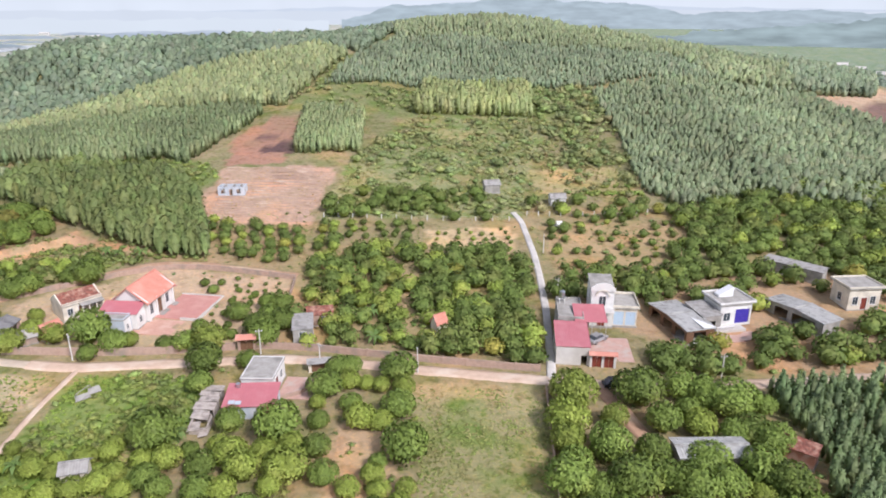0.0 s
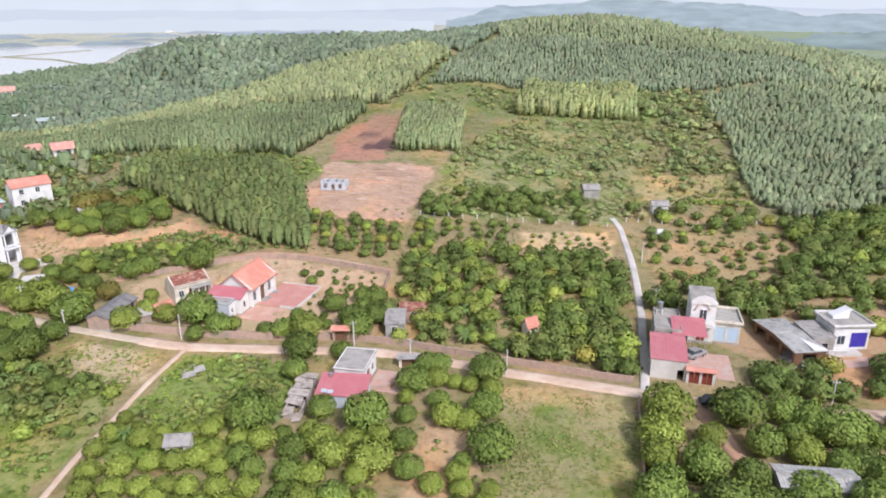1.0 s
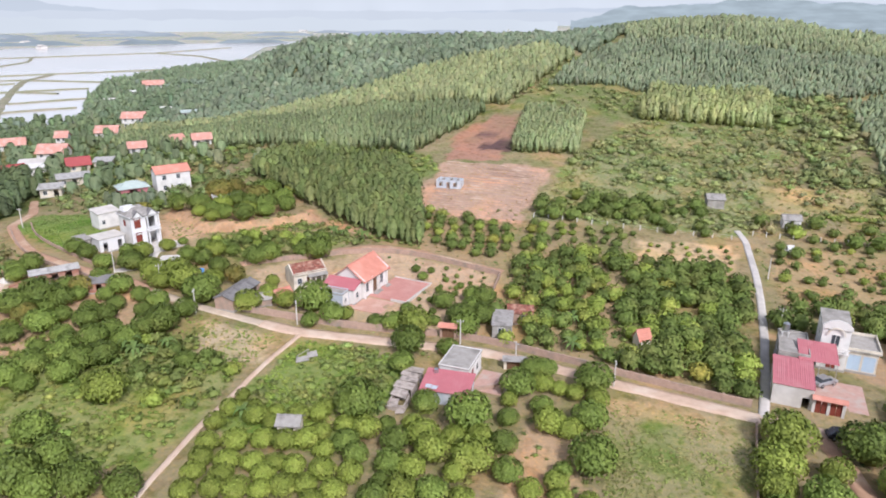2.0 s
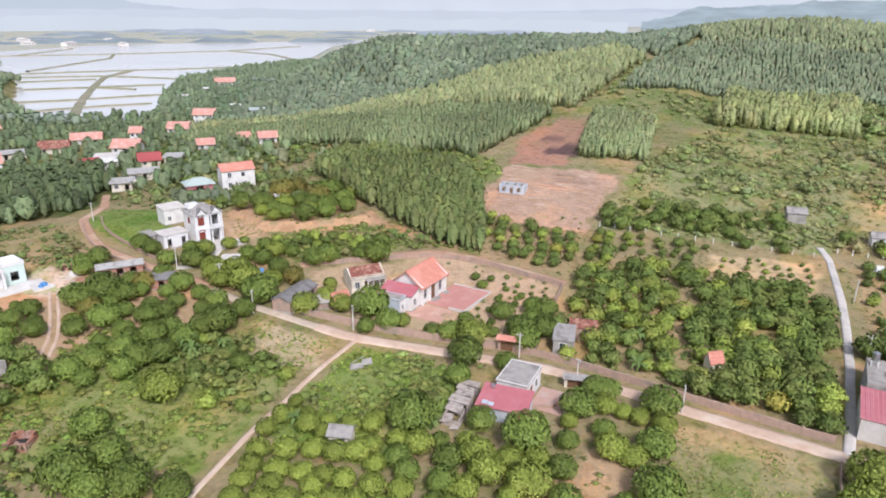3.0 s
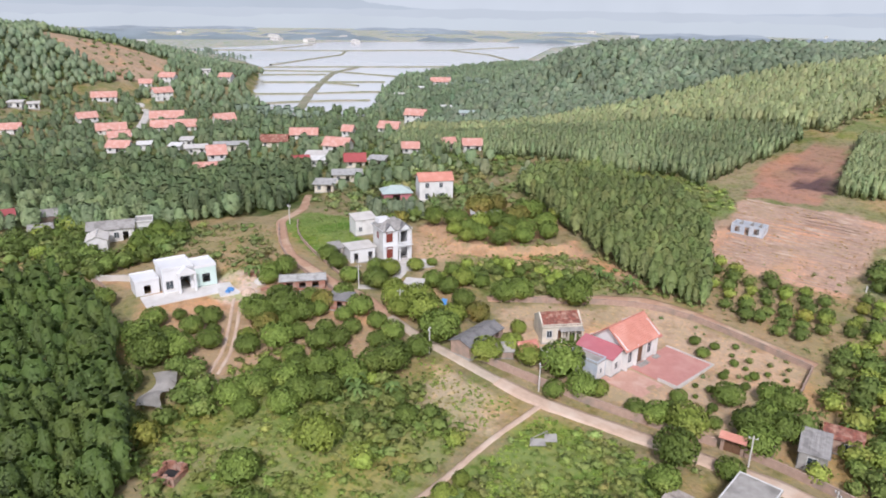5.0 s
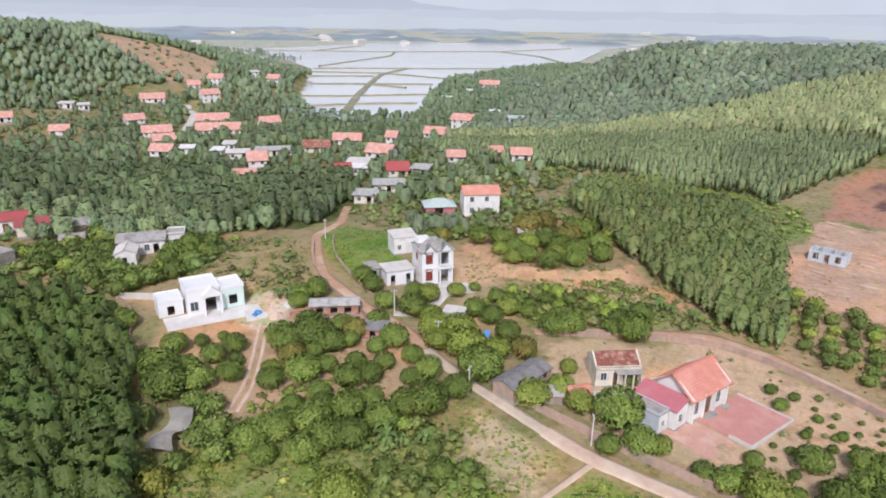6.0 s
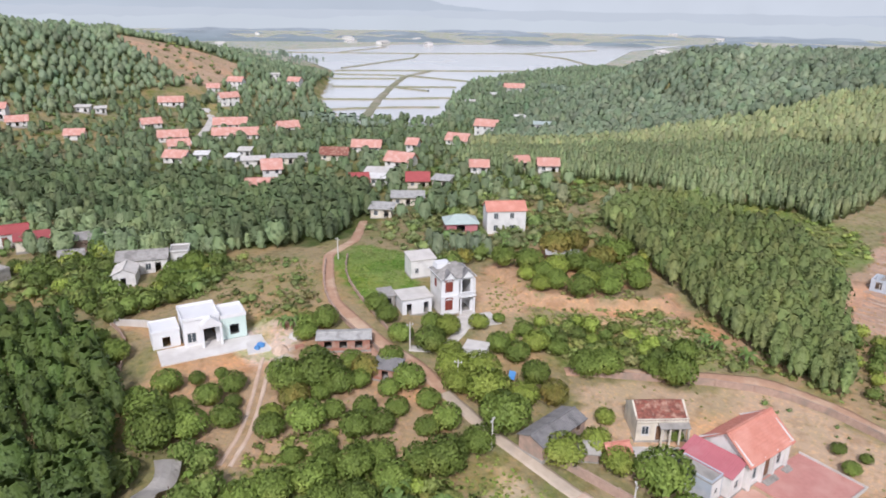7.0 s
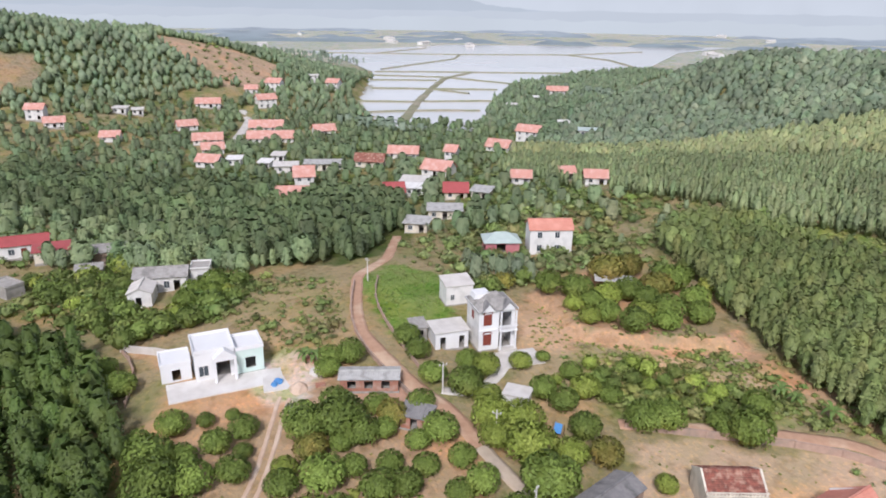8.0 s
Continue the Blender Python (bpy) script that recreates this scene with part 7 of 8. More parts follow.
for x, y, r, kind, tall, _ in near_trees:
    ob = thing("lychee_tree", x, y, RP.uniform(0, 360), TREE_LABELS[kind], "tree", "lychee trees")
    ob.scale = (r * RP.uniform(0.84, 0.99), r * RP.uniform(0.84, 0.99), r * tall * 1.06)
    crown = new("crown", crown_kinds[RP.randint(5), kind])
    trunk = new("trunk", TRUNK_MESH)
    crown.parent = trunk.parent = ob
if rest:
    TINTS = np.array(((0.8, 0.84, 0.76), (1.4, 1.36, 1.0), (1.45, 1.12, 0.85)))
    p = np.array([(x, y, 0, r * 0.93, r * t * 1.05, *(TINTS[k] * RP.uniform(0.75, 1.2))) for x, y, r, k, t, _ in rest])
    p[:, 2] = land(p[:, 0], p[:, 1])
    scatter("orchard_trees", [dome_crown(400 + k, 210, 0.27, segs=7, rings=5, lobed=16, core=0.7, ragged=0.05) for k in range(6)], p, GROVE, "rows of rounded green lychee trees in the orchards", "trees", 1)

# Plantation stands.
def plume_crown(seed, count, leaf, fat=1.0, low=0.12, segs=6, rings=5, peak=0.35, blunt=0.85, lumps=0.3, body=0.8, lift=0.75, stem=True, tilt=0.85):
    """A slim plantation tree of height 1: a pointed leafy body, widest low down, with small upright sprays on it."""
    rs = np.random.RandomState(seed)
    def girth(k):
        k = np.asarray(k, float)
        return 0.13 * fat * np.where(k < peak, 0.5 + 0.5 * np.sqrt(np.clip(k / peak, 0, 1)), np.clip((1.0 - k) / (1 - peak), 0.02, 1) ** blunt)
    s = rs.uniform(0, 0.97, count) ** 0.75
    a = rs.uniform(0, 6.2832, count)
    rad = girth(s) * rs.uniform(0.7, 1.3, count)
    c = np.stack([rad * np.cos(a), rad * np.sin(a), low + (1 - low) * s], 1)
    d = np.stack([np.cos(a), np.sin(a), 1.5 * (s - 0.45) + 0.2], 1)
    d /= np.linalg.norm(d, axis=1)[:, None]
    v, f, _ = sprays(rs, c, d, leaf, leaf * 0.6, up=0.1, lie=0.5)
    leaves = (v, f, soft(d + rs.normal(0, 0.32, (count, 3)) + np.array((0, 0, lift))))
    u = np.linspace(0.0, 0.97, rings)
    foot = [(0.012, -0.05), (0.012, low)] if stem else []
    return joined(leaves, core_ball(rs, segs, foot + [(body * float(girth(k)), low + (1 - low) * float(k)) for k in u], lumps, tilt))


SPIRES = [plume_crown(500 + k, 84, 0.085, fat=1.45 + 0.1 * k, low=0.24, rings=5, peak=0.44 + 0.03 * k, blunt=0.56, lumps=0.36, body=0.7, lift=0.45, tilt=0.5) for k in range(6)]
SPIRES_MID = [plume_crown(510 + k, 44, 0.105, fat=1.5 + 0.12 * k, low=0.0, segs=5, rings=4, peak=0.38 + 0.03 * k, blunt=0.62, lumps=0.4, body=0.68, stem=False, lift=0.55, tilt=0.65) for k in range(6)]
SPIRES_FAR = [plume_crown(520 + k, 16, 0.15, fat=1.6 + 0.14 * k, low=0.0, segs=4, rings=4, peak=0.4 + 0.04 * k, blunt=0.6, lumps=0.35, body=0.78, stem=False) for k in range(7)]
YOUNG_WOOD = [plume_crown(540 + k, 56, 0.09, fat=1.15 + 0.1 * k, low=0.0, segs=5, rings=4, peak=0.35, blunt=0.7, lumps=0.35, body=0.7, stem=False, lift=0.5, tilt=0.6) for k in range(5)]
GARDEN = [spire_crown(640 + k, 48, 0.16, fat=f, low=0.06, segs=6, rings=4, peak=0.55, slim=0.72) for k, f in enumerate((2.6, 3.2, 2.2, 3.6))]
NEAR_SPIRES = [spire_crown(530 + k, 140, 0.08, fat=1.5 + 0.25 * k, low=0.08, segs=6, rings=4, peak=0.5, slim=0.64) for k in range(6)]
ROUND = [spire_crown(620 + k, 105, 0.11, fat=f, low=0.1, segs=7, rings=4, peak=p, slim=0.66) for k, (f, p) in enumerate(((2.2, 0.5), (2.7, 0.55), (2.0, 0.4), (3.0, 0.6), (2.4, 0.5), (1.6, 0.4)))]
HILL_WOOD = [plume_crown(560 + k, 18, 0.17, fat=f, low=0.0, segs=5, rings=4, peak=0.5, blunt=0.55, lumps=0.28, body=0.86, stem=False) for k, f in enumerate((2.6, 3.0, 3.4, 2.2))]


def stand(poly, spacing, h_lo, h_hi, tint, seed, templates, label, wide=1.0, turn=0.0, keep=0.93, jitter=0.38, holes=(), name="plantation_stand", material=None, patch=0.2, step=9.0):
    x, y = spots(poly, spacing, seed, turn, jitter, keep)
    ok = clear(x, y, 1.0)
    for h in holes:
        ok &= ~inside(h, x, y)
    x, y = x[ok], y[ok]
    rs = np.random.RandomState(seed + 9)
    h = rs.uniform(h_lo * 0.88, h_hi * 1.06, x.size) * np.where(waves(x, y, 90.0, seed + 3) > step, 1.38, 1.0) * (1 + 0.14 * waves(x, y, 14.0, seed))
    shade = (1 + patch * waves(x, y, 32.0, seed + 1) + rs.normal(0, 0.08, x.size))[:, None] * np.array(tint)
    shade = shade * (1 + rs.normal(0, 0.03, (x.size, 3)))
    p = np.concatenate([np.stack([x, y, land(x, y), h * wide * rs.uniform(0.85, 1.2, x.size), h], 1), shade], 1)
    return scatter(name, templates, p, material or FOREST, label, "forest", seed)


# Far stands carry more blue in their tints, distance haze painted into the leaves.
stand([(-51, 140.5), (-58.5, 140.8), (-67, 144.5), (-77, 149.5), (-89, 156.5), (-118, 175.5), (-116, 190), (-104, 193), (-84, 191), (-67, 178.5), (-60, 165)], 1.6, 5.2, 6.8, (0.74, 0.8, 0.4), 201, SPIRES, "dense stand of slim bright green plantation trees behind the compound")
stand([(-196, 203), (-158, 197), (-118, 203), (-104, 198), (-84, 204), (-76, 199), (-70, 229), (-67, 258), (-78, 262), (-110, 256), (-150, 246), (-190, 238), (-212, 226)], 1.5, 3.7, 5.0, (0.96, 1.02, 0.74), 202, SPIRES_MID, "wide plantation stand on the lower hill slope")
stand([(-220, 232), (-190, 243), (-150, 251), (-110, 261), (-78, 267), (-62, 266), (-46, 342), (-60, 345), (-90, 318), (-130, 290), (-180, 268), (-225, 256)], 1.6, 4.8, 6.2, (1.2, 1.18, 0.85), 203, SPIRES_FAR, "taller yellowish plantation stand along the ridge")
stand([(-228, 260), (-180, 273), (-130, 296), (-90, 324), (-60, 350), (-40, 350), (-20, 420), (-60, 450), (-160, 450), (-240, 410), (-270, 330), (-265, 285)], 2.7, 3.6, 5.6, (0.82, 0.9, 0.86), 204, HILL_WOOD, "mixed dark green forest on the far shoulder of the hill", wide=1.25)
stand([(-46, 210), (-26, 214), (-29, 258), (-52, 260)], 1.4, 3.8, 5.0, (1.2, 1.24, 0.88), 205, SPIRES_MID, "small square stand of young plantation trees")
stand([(-10, 261), (33, 260), (36, 286), (-8, 288)], 1.7, 6.6, 7.8, (1.38, 1.34, 0.86), 206, SPIRES_MID, "square stand of yellowish plantation trees on the hill")
stand([(58, 194), (66, 180), (87, 190), (117, 175), (160, 182), (200, 220), (160, 262), (150, 290), (120, 300), (90, 300), (60, 285), (62, 243)], 1.5, 2.4, 3.9, (0.98, 1.03, 0.86), 207, SPIRES_FAR, "dense plantation stand on the eastern slope", step=0.15)
stand([(-50, 296), (-40, 338), (-24, 376), (0, 372), (60, 350), (110, 345), (120, 306), (90, 306), (60, 290), (38, 292), (-6, 294), (-28, 304)], 1.55, 2.4, 3.7, (0.96, 1.02, 0.92), 208, SPIRES_FAR, "plantation stand below the hill top", step=0.15)
stand([(-24, 376), (0, 372), (60, 350), (110, 345), (120, 306), (150, 296), (165, 340), (120, 400), (60, 440), (0, 460), (-40, 440), (-30, 410)], 1.9, 2.8, 4.2, (1.12, 1.14, 0.92), 209, SPIRES_FAR, "bright plantation stand on the hill top", step=0.15)
stand([(150, 298), (185, 300), (205, 330), (225, 400), (170, 440), (120, 405), (165, 342)], 2.0, 3.4, 4.8, (1.05, 1.12, 1.05), 220, SPIRES_FAR, "plantation stand on the eastern shoulder of the hill", step=0.15)
stand([(160, 182), (240, 200), (280, 260), (230, 260), (200, 222)], 2.2, 4.0, 6.0, (0.8, 0.9, 0.75), 211, SPIRES_FAR, "forest along the eastern valley side", wide=1.2)
ACACIA_WOOD = [(-172, 56), (-149, 66), (-134, 66), (-128, 64.5), (-121, 64), (-112, 61), (-104, 57), (-96, 53), (-86, 48.5), (-76, 30), (-120, 8), (-182, 18)]
stand(ACACIA_WOOD, 2.2, 4.6, 7.0, (0.35, 0.46, 0.14), 212, NEAR_SPIRES, "dense dark young acacia wood beside the orchard", wide=1.0)
stand([(49, 60), (49.6, 72), (52, 83), (52, 96), (75, 97), (100, 101), (100, 60)], 1.3, 3.4, 5.4, (0.7, 0.84, 0.52), 213, YOUNG_WOOD, "dense dark young eucalyptus wood at the valley floor")
stand([(-176, 101), (-154, 117), (-157, 136), (-170, 150), (-194, 160), (-229, 139), (-268, 113), (-330, 84), (-300, 62), (-235, 84), (-200, 94)], 2.8, 4.8, 7.6, (0.56, 0.66, 0.44), 214, ROUND, "dense dark green mixed wood before the village", wide=0.95, patch=0.34)
stand([(-415, 60), (-405, 130), (-440, 205), (-452, 250), (-500, 292), (-540, 390), (-590, 400), (-640, 330), (-700, 200), (-700, 0), (-520, -20)], 4.7, 4.0, 6.6, (0.85, 0.96, 0.84), 215, HILL_WOOD, "wooded western hill", wide=1.1,
      holes=([(-448, 213), (-449, 246), (-478, 276), (-505, 288), (-535, 262), (-528, 206), (-492, 204), (-472, 216)], [(-458, 80), (-458, 107), (-457, 122), (-443, 122), (-428, 114), (-426, 98), (-425, 75)]))
stand([(-340, 90), (-180, 150), (-150, 140), (-150, 190), (-200, 205), (-260, 285), (-300, 345), (-345, 262), (-420, 215), (-430, 150), (-400, 90)], 4.6, 2.8, 5.4, (0.62, 0.72, 0.54), 216, GARDEN, "scattered garden trees between the village houses", wide=1.05, keep=0.7, jitter=0.5, name="village_trees")
stand([(-420, 215), (-372, 232), (-345, 262), (-396, 280), (-440, 303), (-560, 393), (-600, 345), (-560, 300), (-500, 284), (-448, 244)], 5.0, 4.0, 6.5, (0.75, 0.86, 0.72), 221, HILL_WOOD, "trees along the shore below the western hill", keep=0.85, jitter=0.5, name="shore_trees")
stand([(-262, 290), (-300, 292), (-389, 388), (-458, 484), (-492, 628), (-482, 712), (-440, 700), (-400, 580), (-330, 450), (-292, 410)], 4.3, 3.8, 6.0, (0.75, 0.86, 0.75), 222, HILL_WOOD, "trees on the headland by the water", keep=0.85, jitter=0.5, name="shore_trees")
stand([(-240, 60), (-200, 70), (-165, 98), (-154, 117), (-176, 103), (-235, 86), (-260, 70)], 3.6, 3.5, 6.5, (0.85, 0.95, 0.7), 219, ROUND, "garden trees behind the western houses", wide=1.15, keep=0.85, jitter=0.5, name="garden_trees")
stand([(-200, 203), (-150, 196), (-122, 200), (-112, 180), (-120, 166), (-150, 160), (-180, 180)], 5.5, 2.5, 5.5, (0.95, 1.0, 0.8), 217, ROUND, "loose bushes and small trees behind the tall house", wide=1.2, keep=0.6, jitter=0.5, name="bush_belt")
stand([(-300, 345), (-262, 290), (-230, 262), (-268, 330), (-270, 420), (-300, 420)], 3.2, 4.5, 7.0, (0.6, 0.72, 0.6), 218, GARDEN, "wood at the foot of the hill by the water", wide=1.0)

# Scrub: low leafy mounds in ones and groups.
MOUNDS = [dome_crown(600 + k, 40, 0.4, segs=5, rings=3, core=0.6, ragged=0.3, lobed=7) for k in range(6)]


def scrub(poly, spacing, r_lo, r_hi, tint, seed, label, keep=0.6, flat=0.75, clump=16.0):
    x, y = spots(poly, spacing, seed, 0, 0.5, keep)
    ok = clear(x, y, 0.5) & (waves(x, y, clump, seed) + RP.uniform(-0.6, 0.6, x.size) > -0.1)
    x, y = x[ok], y[ok]
    r = r_lo + (r_hi - r_lo) * RP.uniform(0, 1, x.size) ** 2
    shade = (1 + 0.15 * waves(x, y, 10.0, seed + 2) + RP.normal(0, 0.15, x.size))[:, None] * np.array(tint) * (1 + RP.normal(0, 0.06, (x.size, 3)))
    scatter("scrub", MOUNDS, np.concatenate([np.stack([x, y, land(x, y) - 0.1, r, r * flat], 1), shade], 1), SCRUB, label, "shrubs", seed)


scrub([(-30, 166), (20, 172), (26, 206), (58, 216), (60, 242), (36, 258), (-10, 259), (-26, 214)], 1.25, 0.35, 1.5, (1.25, 1.25, 1.1), 301, "dry hillside scrub of grey-green bushes", keep=0.95)
scrub([(-64, 262), (-45, 264), (-26, 262), (-10, 262), (-10, 292), (-28, 302), (-48, 296), (-38, 340), (-46, 344)], 1.6, 0.6, 2.0, (1.15, 1.2, 1.0), 302, "scrub in the gully between the stands", keep=0.95, clump=60.0)
scrub([(-58, 97), (-37, 98), (-37, 84), (-40, 76), (-57, 77)], 0.95, 0.4, 1.4, (1.0, 1.08, 0.66), 303, "bright green rank weeds on the fallow plot", keep=0.75, flat=0.55)
scrub([(-92, 88), (-62, 86), (-61, 60), (-80, 48), (-104, 56), (-100, 76)], 1.0, 0.4, 1.3, (1.02, 1.14, 0.6), 304, "green weeds and cassava rows on the western plot", keep=0.75, flat=0.55, clump=7.0)
scrub([(-86, 84), (-72, 88), (-62, 80), (-61, 72), (-72, 74), (-84, 76)], 1.5, 0.9, 2.2, (0.88, 1.0, 0.6), 314, "lush bright green thicket with bananas on the western plot", keep=0.95, flat=0.8, clump=40.0)
scrub([(-98, 125), (-84, 136), (-66, 144), (-66, 138), (-76, 128), (-86, 118)], 1.6, 0.3, 1.2, (1.0, 1.05, 0.85), 305, "bushy weeds behind the compound", keep=0.7, flat=0.65)
scrub([(-160, 130), (-122, 130), (-120, 158), (-104, 172), (-104, 182), (-170, 185)], 2.4, 0.5, 2.0, (0.95, 1.02, 0.85), 306, "bushes round the tall house", keep=0.7)
scrub([(-195, 60), (-150, 72), (-144, 90), (-158, 100), (-200, 85)], 1.5, 0.5, 1.9, (0.72, 0.85, 0.54), 307, "rank green bushes by the western houses", keep=0.75)
scrub([(-168, 98), (-146, 112), (-126, 104), (-122, 93), (-146, 90)], 2.2, 0.3, 1.2, (0.9, 0.95, 0.8), 308, "sparse weeds on the dry plot by the lane", keep=0.6)
scrub([(-36, 104), (-24, 92), (-4, 96), (-4, 62), (-36, 62)], 1.7, 0.3, 0.9, (1.0, 1.05, 0.66), 309, "weeds under the front orchard trees", keep=0.5, flat=0.5)
scrub([(24, 170), (60, 180), (66, 140), (26, 138)], 2.3, 0.3, 1.2, (0.9, 0.98, 0.8), 310, "weeds on the eastern garden plots", keep=0.5)
scrub([(-60, 166), (-56, 140), (-30, 138), (-4, 150), (-4, 166), (-30, 168)], 2.0, 0.3, 0.9, (1.0, 1.02, 0.8), 311, "weeds between the small orchard trees", keep=0.5, flat=0.5)
scrub([(-110, 196), (-70, 184), (-68, 200), (-84, 202), (-118, 202)], 1.7, 0.4, 1.4, (1.1, 1.15, 0.85), 312, "low bushes in the gap between the stands", keep=0.8, flat=0.6)
scrub([(16, 98), (55, 98), (60, 60), (16, 60)], 2.0, 0.3, 0.9, (0.9, 1.0, 0.8), 313, "weeds under the dense eastern orchard", keep=0.5, flat=0.5)

scrub([(34, 292), (62, 290), (62, 216), (40, 214), (36, 258)], 2.0, 0.9, 2.8, (1.15, 1.2, 1.05), 315, "dense bushes beside the square stand", keep=0.95, flat=0.85, clump=60.0)
scrub([(-30, 168), (26, 172), (58, 190), (60, 216), (36, 258), (-10, 259), (-26, 214)], 3.6, 1.0, 2.8, (1.1, 1.15, 1.0), 316, "taller olive thickets on the hillside", keep=0.6, flat=0.85, clump=24.0)
scrub([(-205, 203), (-150, 196), (-116, 203), (-104, 196), (-116, 180), (-122, 166), (-150, 156), (-188, 180)], 1.9, 0.9, 2.4, (0.9, 1.02, 0.75), 336, "lush low bushes between the tall house and the stands", keep=0.95, flat=0.75, clump=60.0)
scrub([(-110, 62), (-102, 66), (-94, 62), (-84, 56), (-72, 44), (-78, 34), (-94, 36), (-96, 46)], 1.5, 0.6, 2.0, (0.68, 0.82, 0.48), 337, "rank green thicket at the edge of the acacia wood", keep=0.95, flat=0.75, clump=60.0)
scrub([(-178, 60), (-152, 72), (-146, 88), (-160, 98), (-215, 88), (-240, 70), (-200, 50)], 2.1, 0.9, 2.8, (0.78, 0.92, 0.62), 317, "rank green thicket by the western houses", keep=0.95, flat=0.8, clump=60.0)
scrub([(-96, 126), (-84, 134), (-72, 138), (-64, 140), (-72, 130), (-84, 120), (-94, 116)], 2.1, 0.8, 1.9, (1.05, 1.1, 0.8), 318, "bushy green shrubs behind the compound", keep=0.85, flat=0.85, clump=40.0)
for k, line in enumerate((ROAD, ROAD_WEST, FORK, LANE, WALL_TRACK)):
    scrub([(x - 2.4, y + 3.0) for x, y in line] + [(x + 2.4, y - 3.0) for x, y in line[::-1]], 1.5, 0.3, 1.0, (1.0, 1.08, 0.8), 320 + k, "weeds and low bushes along the verge", keep=0.5, flat=0.7, clump=9.0)

scrub([(-168, 98), (-146, 113), (-128, 103), (-124, 93), (-146, 89)], 1.5, 0.4, 1.7, (0.88, 0.95, 0.7), 330, "bushes on the dry plot by the lane", keep=0.85, flat=0.8, clump=10.0)
scrub([(-150, 128), (-124, 126), (-121, 140), (-119, 158), (-104, 172), (-110, 192), (-160, 196), (-180, 170), (-168, 150)], 1.9, 0.7, 2.6, (0.95, 1.05, 0.85), 331, "dense green bushes behind the villa", keep=0.95, flat=0.85, clump=50.0)
scrub([(-66, 140), (-52, 143), (-58, 150), (-86, 150), (-96, 140), (-88, 136)], 1.4, 0.3, 1.2, (0.95, 1.0, 0.72), 332, "low weeds on the dry slope below the stand", keep=0.9, flat=0.7, clump=14.0)
scrub([(-44, 110), (-32, 109), (-31, 132), (-52, 136), (-62, 134), (-58, 128), (-44, 128)], 2.1, 0.3, 0.75, (0.8, 0.95, 0.75), 334, "small trimmed shrubs dotted over the garden", keep=0.5, flat=1.0, clump=60.0)
scrub([(-29, 152), (-4.5, 150), (19, 148), (18, 106), (-4, 107), (-28, 109)], 1.5, 0.4, 1.2, (0.9, 1.0, 0.65), 335, "weeds and saplings between the central orchard rows", keep=0.6, flat=0.7, clump=14.0)

scrub([(-448, 213), (-449, 246), (-478, 276), (-505, 288), (-535, 262), (-528, 206), (-492, 204), (-472, 216)], 6.0, 0.8, 2.6, (0.9, 1.0, 0.8), 340, "scattered shrubs on the bare western slope", keep=0.8, flat=0.8, clump=30.0)
scrub([(-118, 203), (-84, 205), (-69, 200), (-64, 190), (-67, 181), (-84, 193), (-104, 196)], 1.4, 0.4, 1.3, (1.15, 1.25, 0.8), 341, "bright low bushes in the gap between the stands", keep=0.9, flat=0.6, clump=50.0)

scrub([(-100, 124), (-92, 136), (-84, 146), (-62, 142), (-68, 136), (-82, 128), (-90, 118)], 1.3, 0.4, 1.6, (1.1, 1.15, 0.75), 342, "green weeds over the pale slope behind the compound", keep=0.9, flat=0.65, clump=12.0)
stand([(-135, 134), (-127, 131), (-121, 140), (-128, 147)], 3.2, 3.8, 6.0, (0.85, 0.92, 0.8), 343, ROUND, "feathery grey-green trees behind the villa", wide=0.9, name="garden_trees")

scrub([(-430, 90), (-390, 84), (-300, 120), (-180, 150), (-150, 145), (-155, 205), (-205, 210), (-262, 285), (-300, 330), (-345, 258), (-420, 215)], 4.4, 0.8, 2.0, (0.72, 0.84, 0.62), 344, "garden shrubs between the village houses", keep=0.8, flat=0.9, clump=40.0)
for k, hedge in enumerate(([(41, 188.6), (57, 190), (57, 192.2), (41, 191)], [(43, 194.5), (55, 196), (55, 198), (43, 196.6)])):
    scrub(hedge, 0.8, 0.9, 1.3, (1.15, 1.3, 0.7), 345 + k, "clipped bright green hedge row between the plots", keep=1.0, flat=0.9, clump=400.0)

scrub([(-112, 132), (-104, 128), (-96, 134), (-86, 146), (-92, 148), (-100, 140), (-110, 138)], 1.2, 0.3, 0.9, (1.05, 1.1, 0.75), 347, "small weeds on the eroded bank by the villa", keep=0.8, flat=0.7, clump=8.0)
scrub([(-84, 118), (-74, 128), (-66, 136), (-58, 141), (-52, 142), (-58, 147), (-72, 146), (-82, 136), (-92, 124)], 1.5, 0.4, 1.2, (0.95, 1.05, 0.66), 348, "green weeds along the earth track behind the compound", keep=0.9, flat=0.7, clump=14.0)

# Grass tufts on the nearest open turf.
r_g = np.random.RandomState(31)
a_g = r_g.uniform(0, 6.2832, 14)
tuft_c = np.stack([0.5 * r_g.uniform(0, 1, 14) * np.cos(a_g), 0.5 * r_g.uniform(0, 1, 14) * np.sin(a_g), r_g.uniform(0.2, 0.6, 14)], 1)
TUFTS = [sprays(np.random.RandomState(700 + k), tuft_c + r_g.normal(0, 0.1, (14, 3)), np.stack([np.cos(a_g), np.sin(a_g), 1.2 + 0 * a_g], 1), 0.6, 0.36) for k in range(4)]


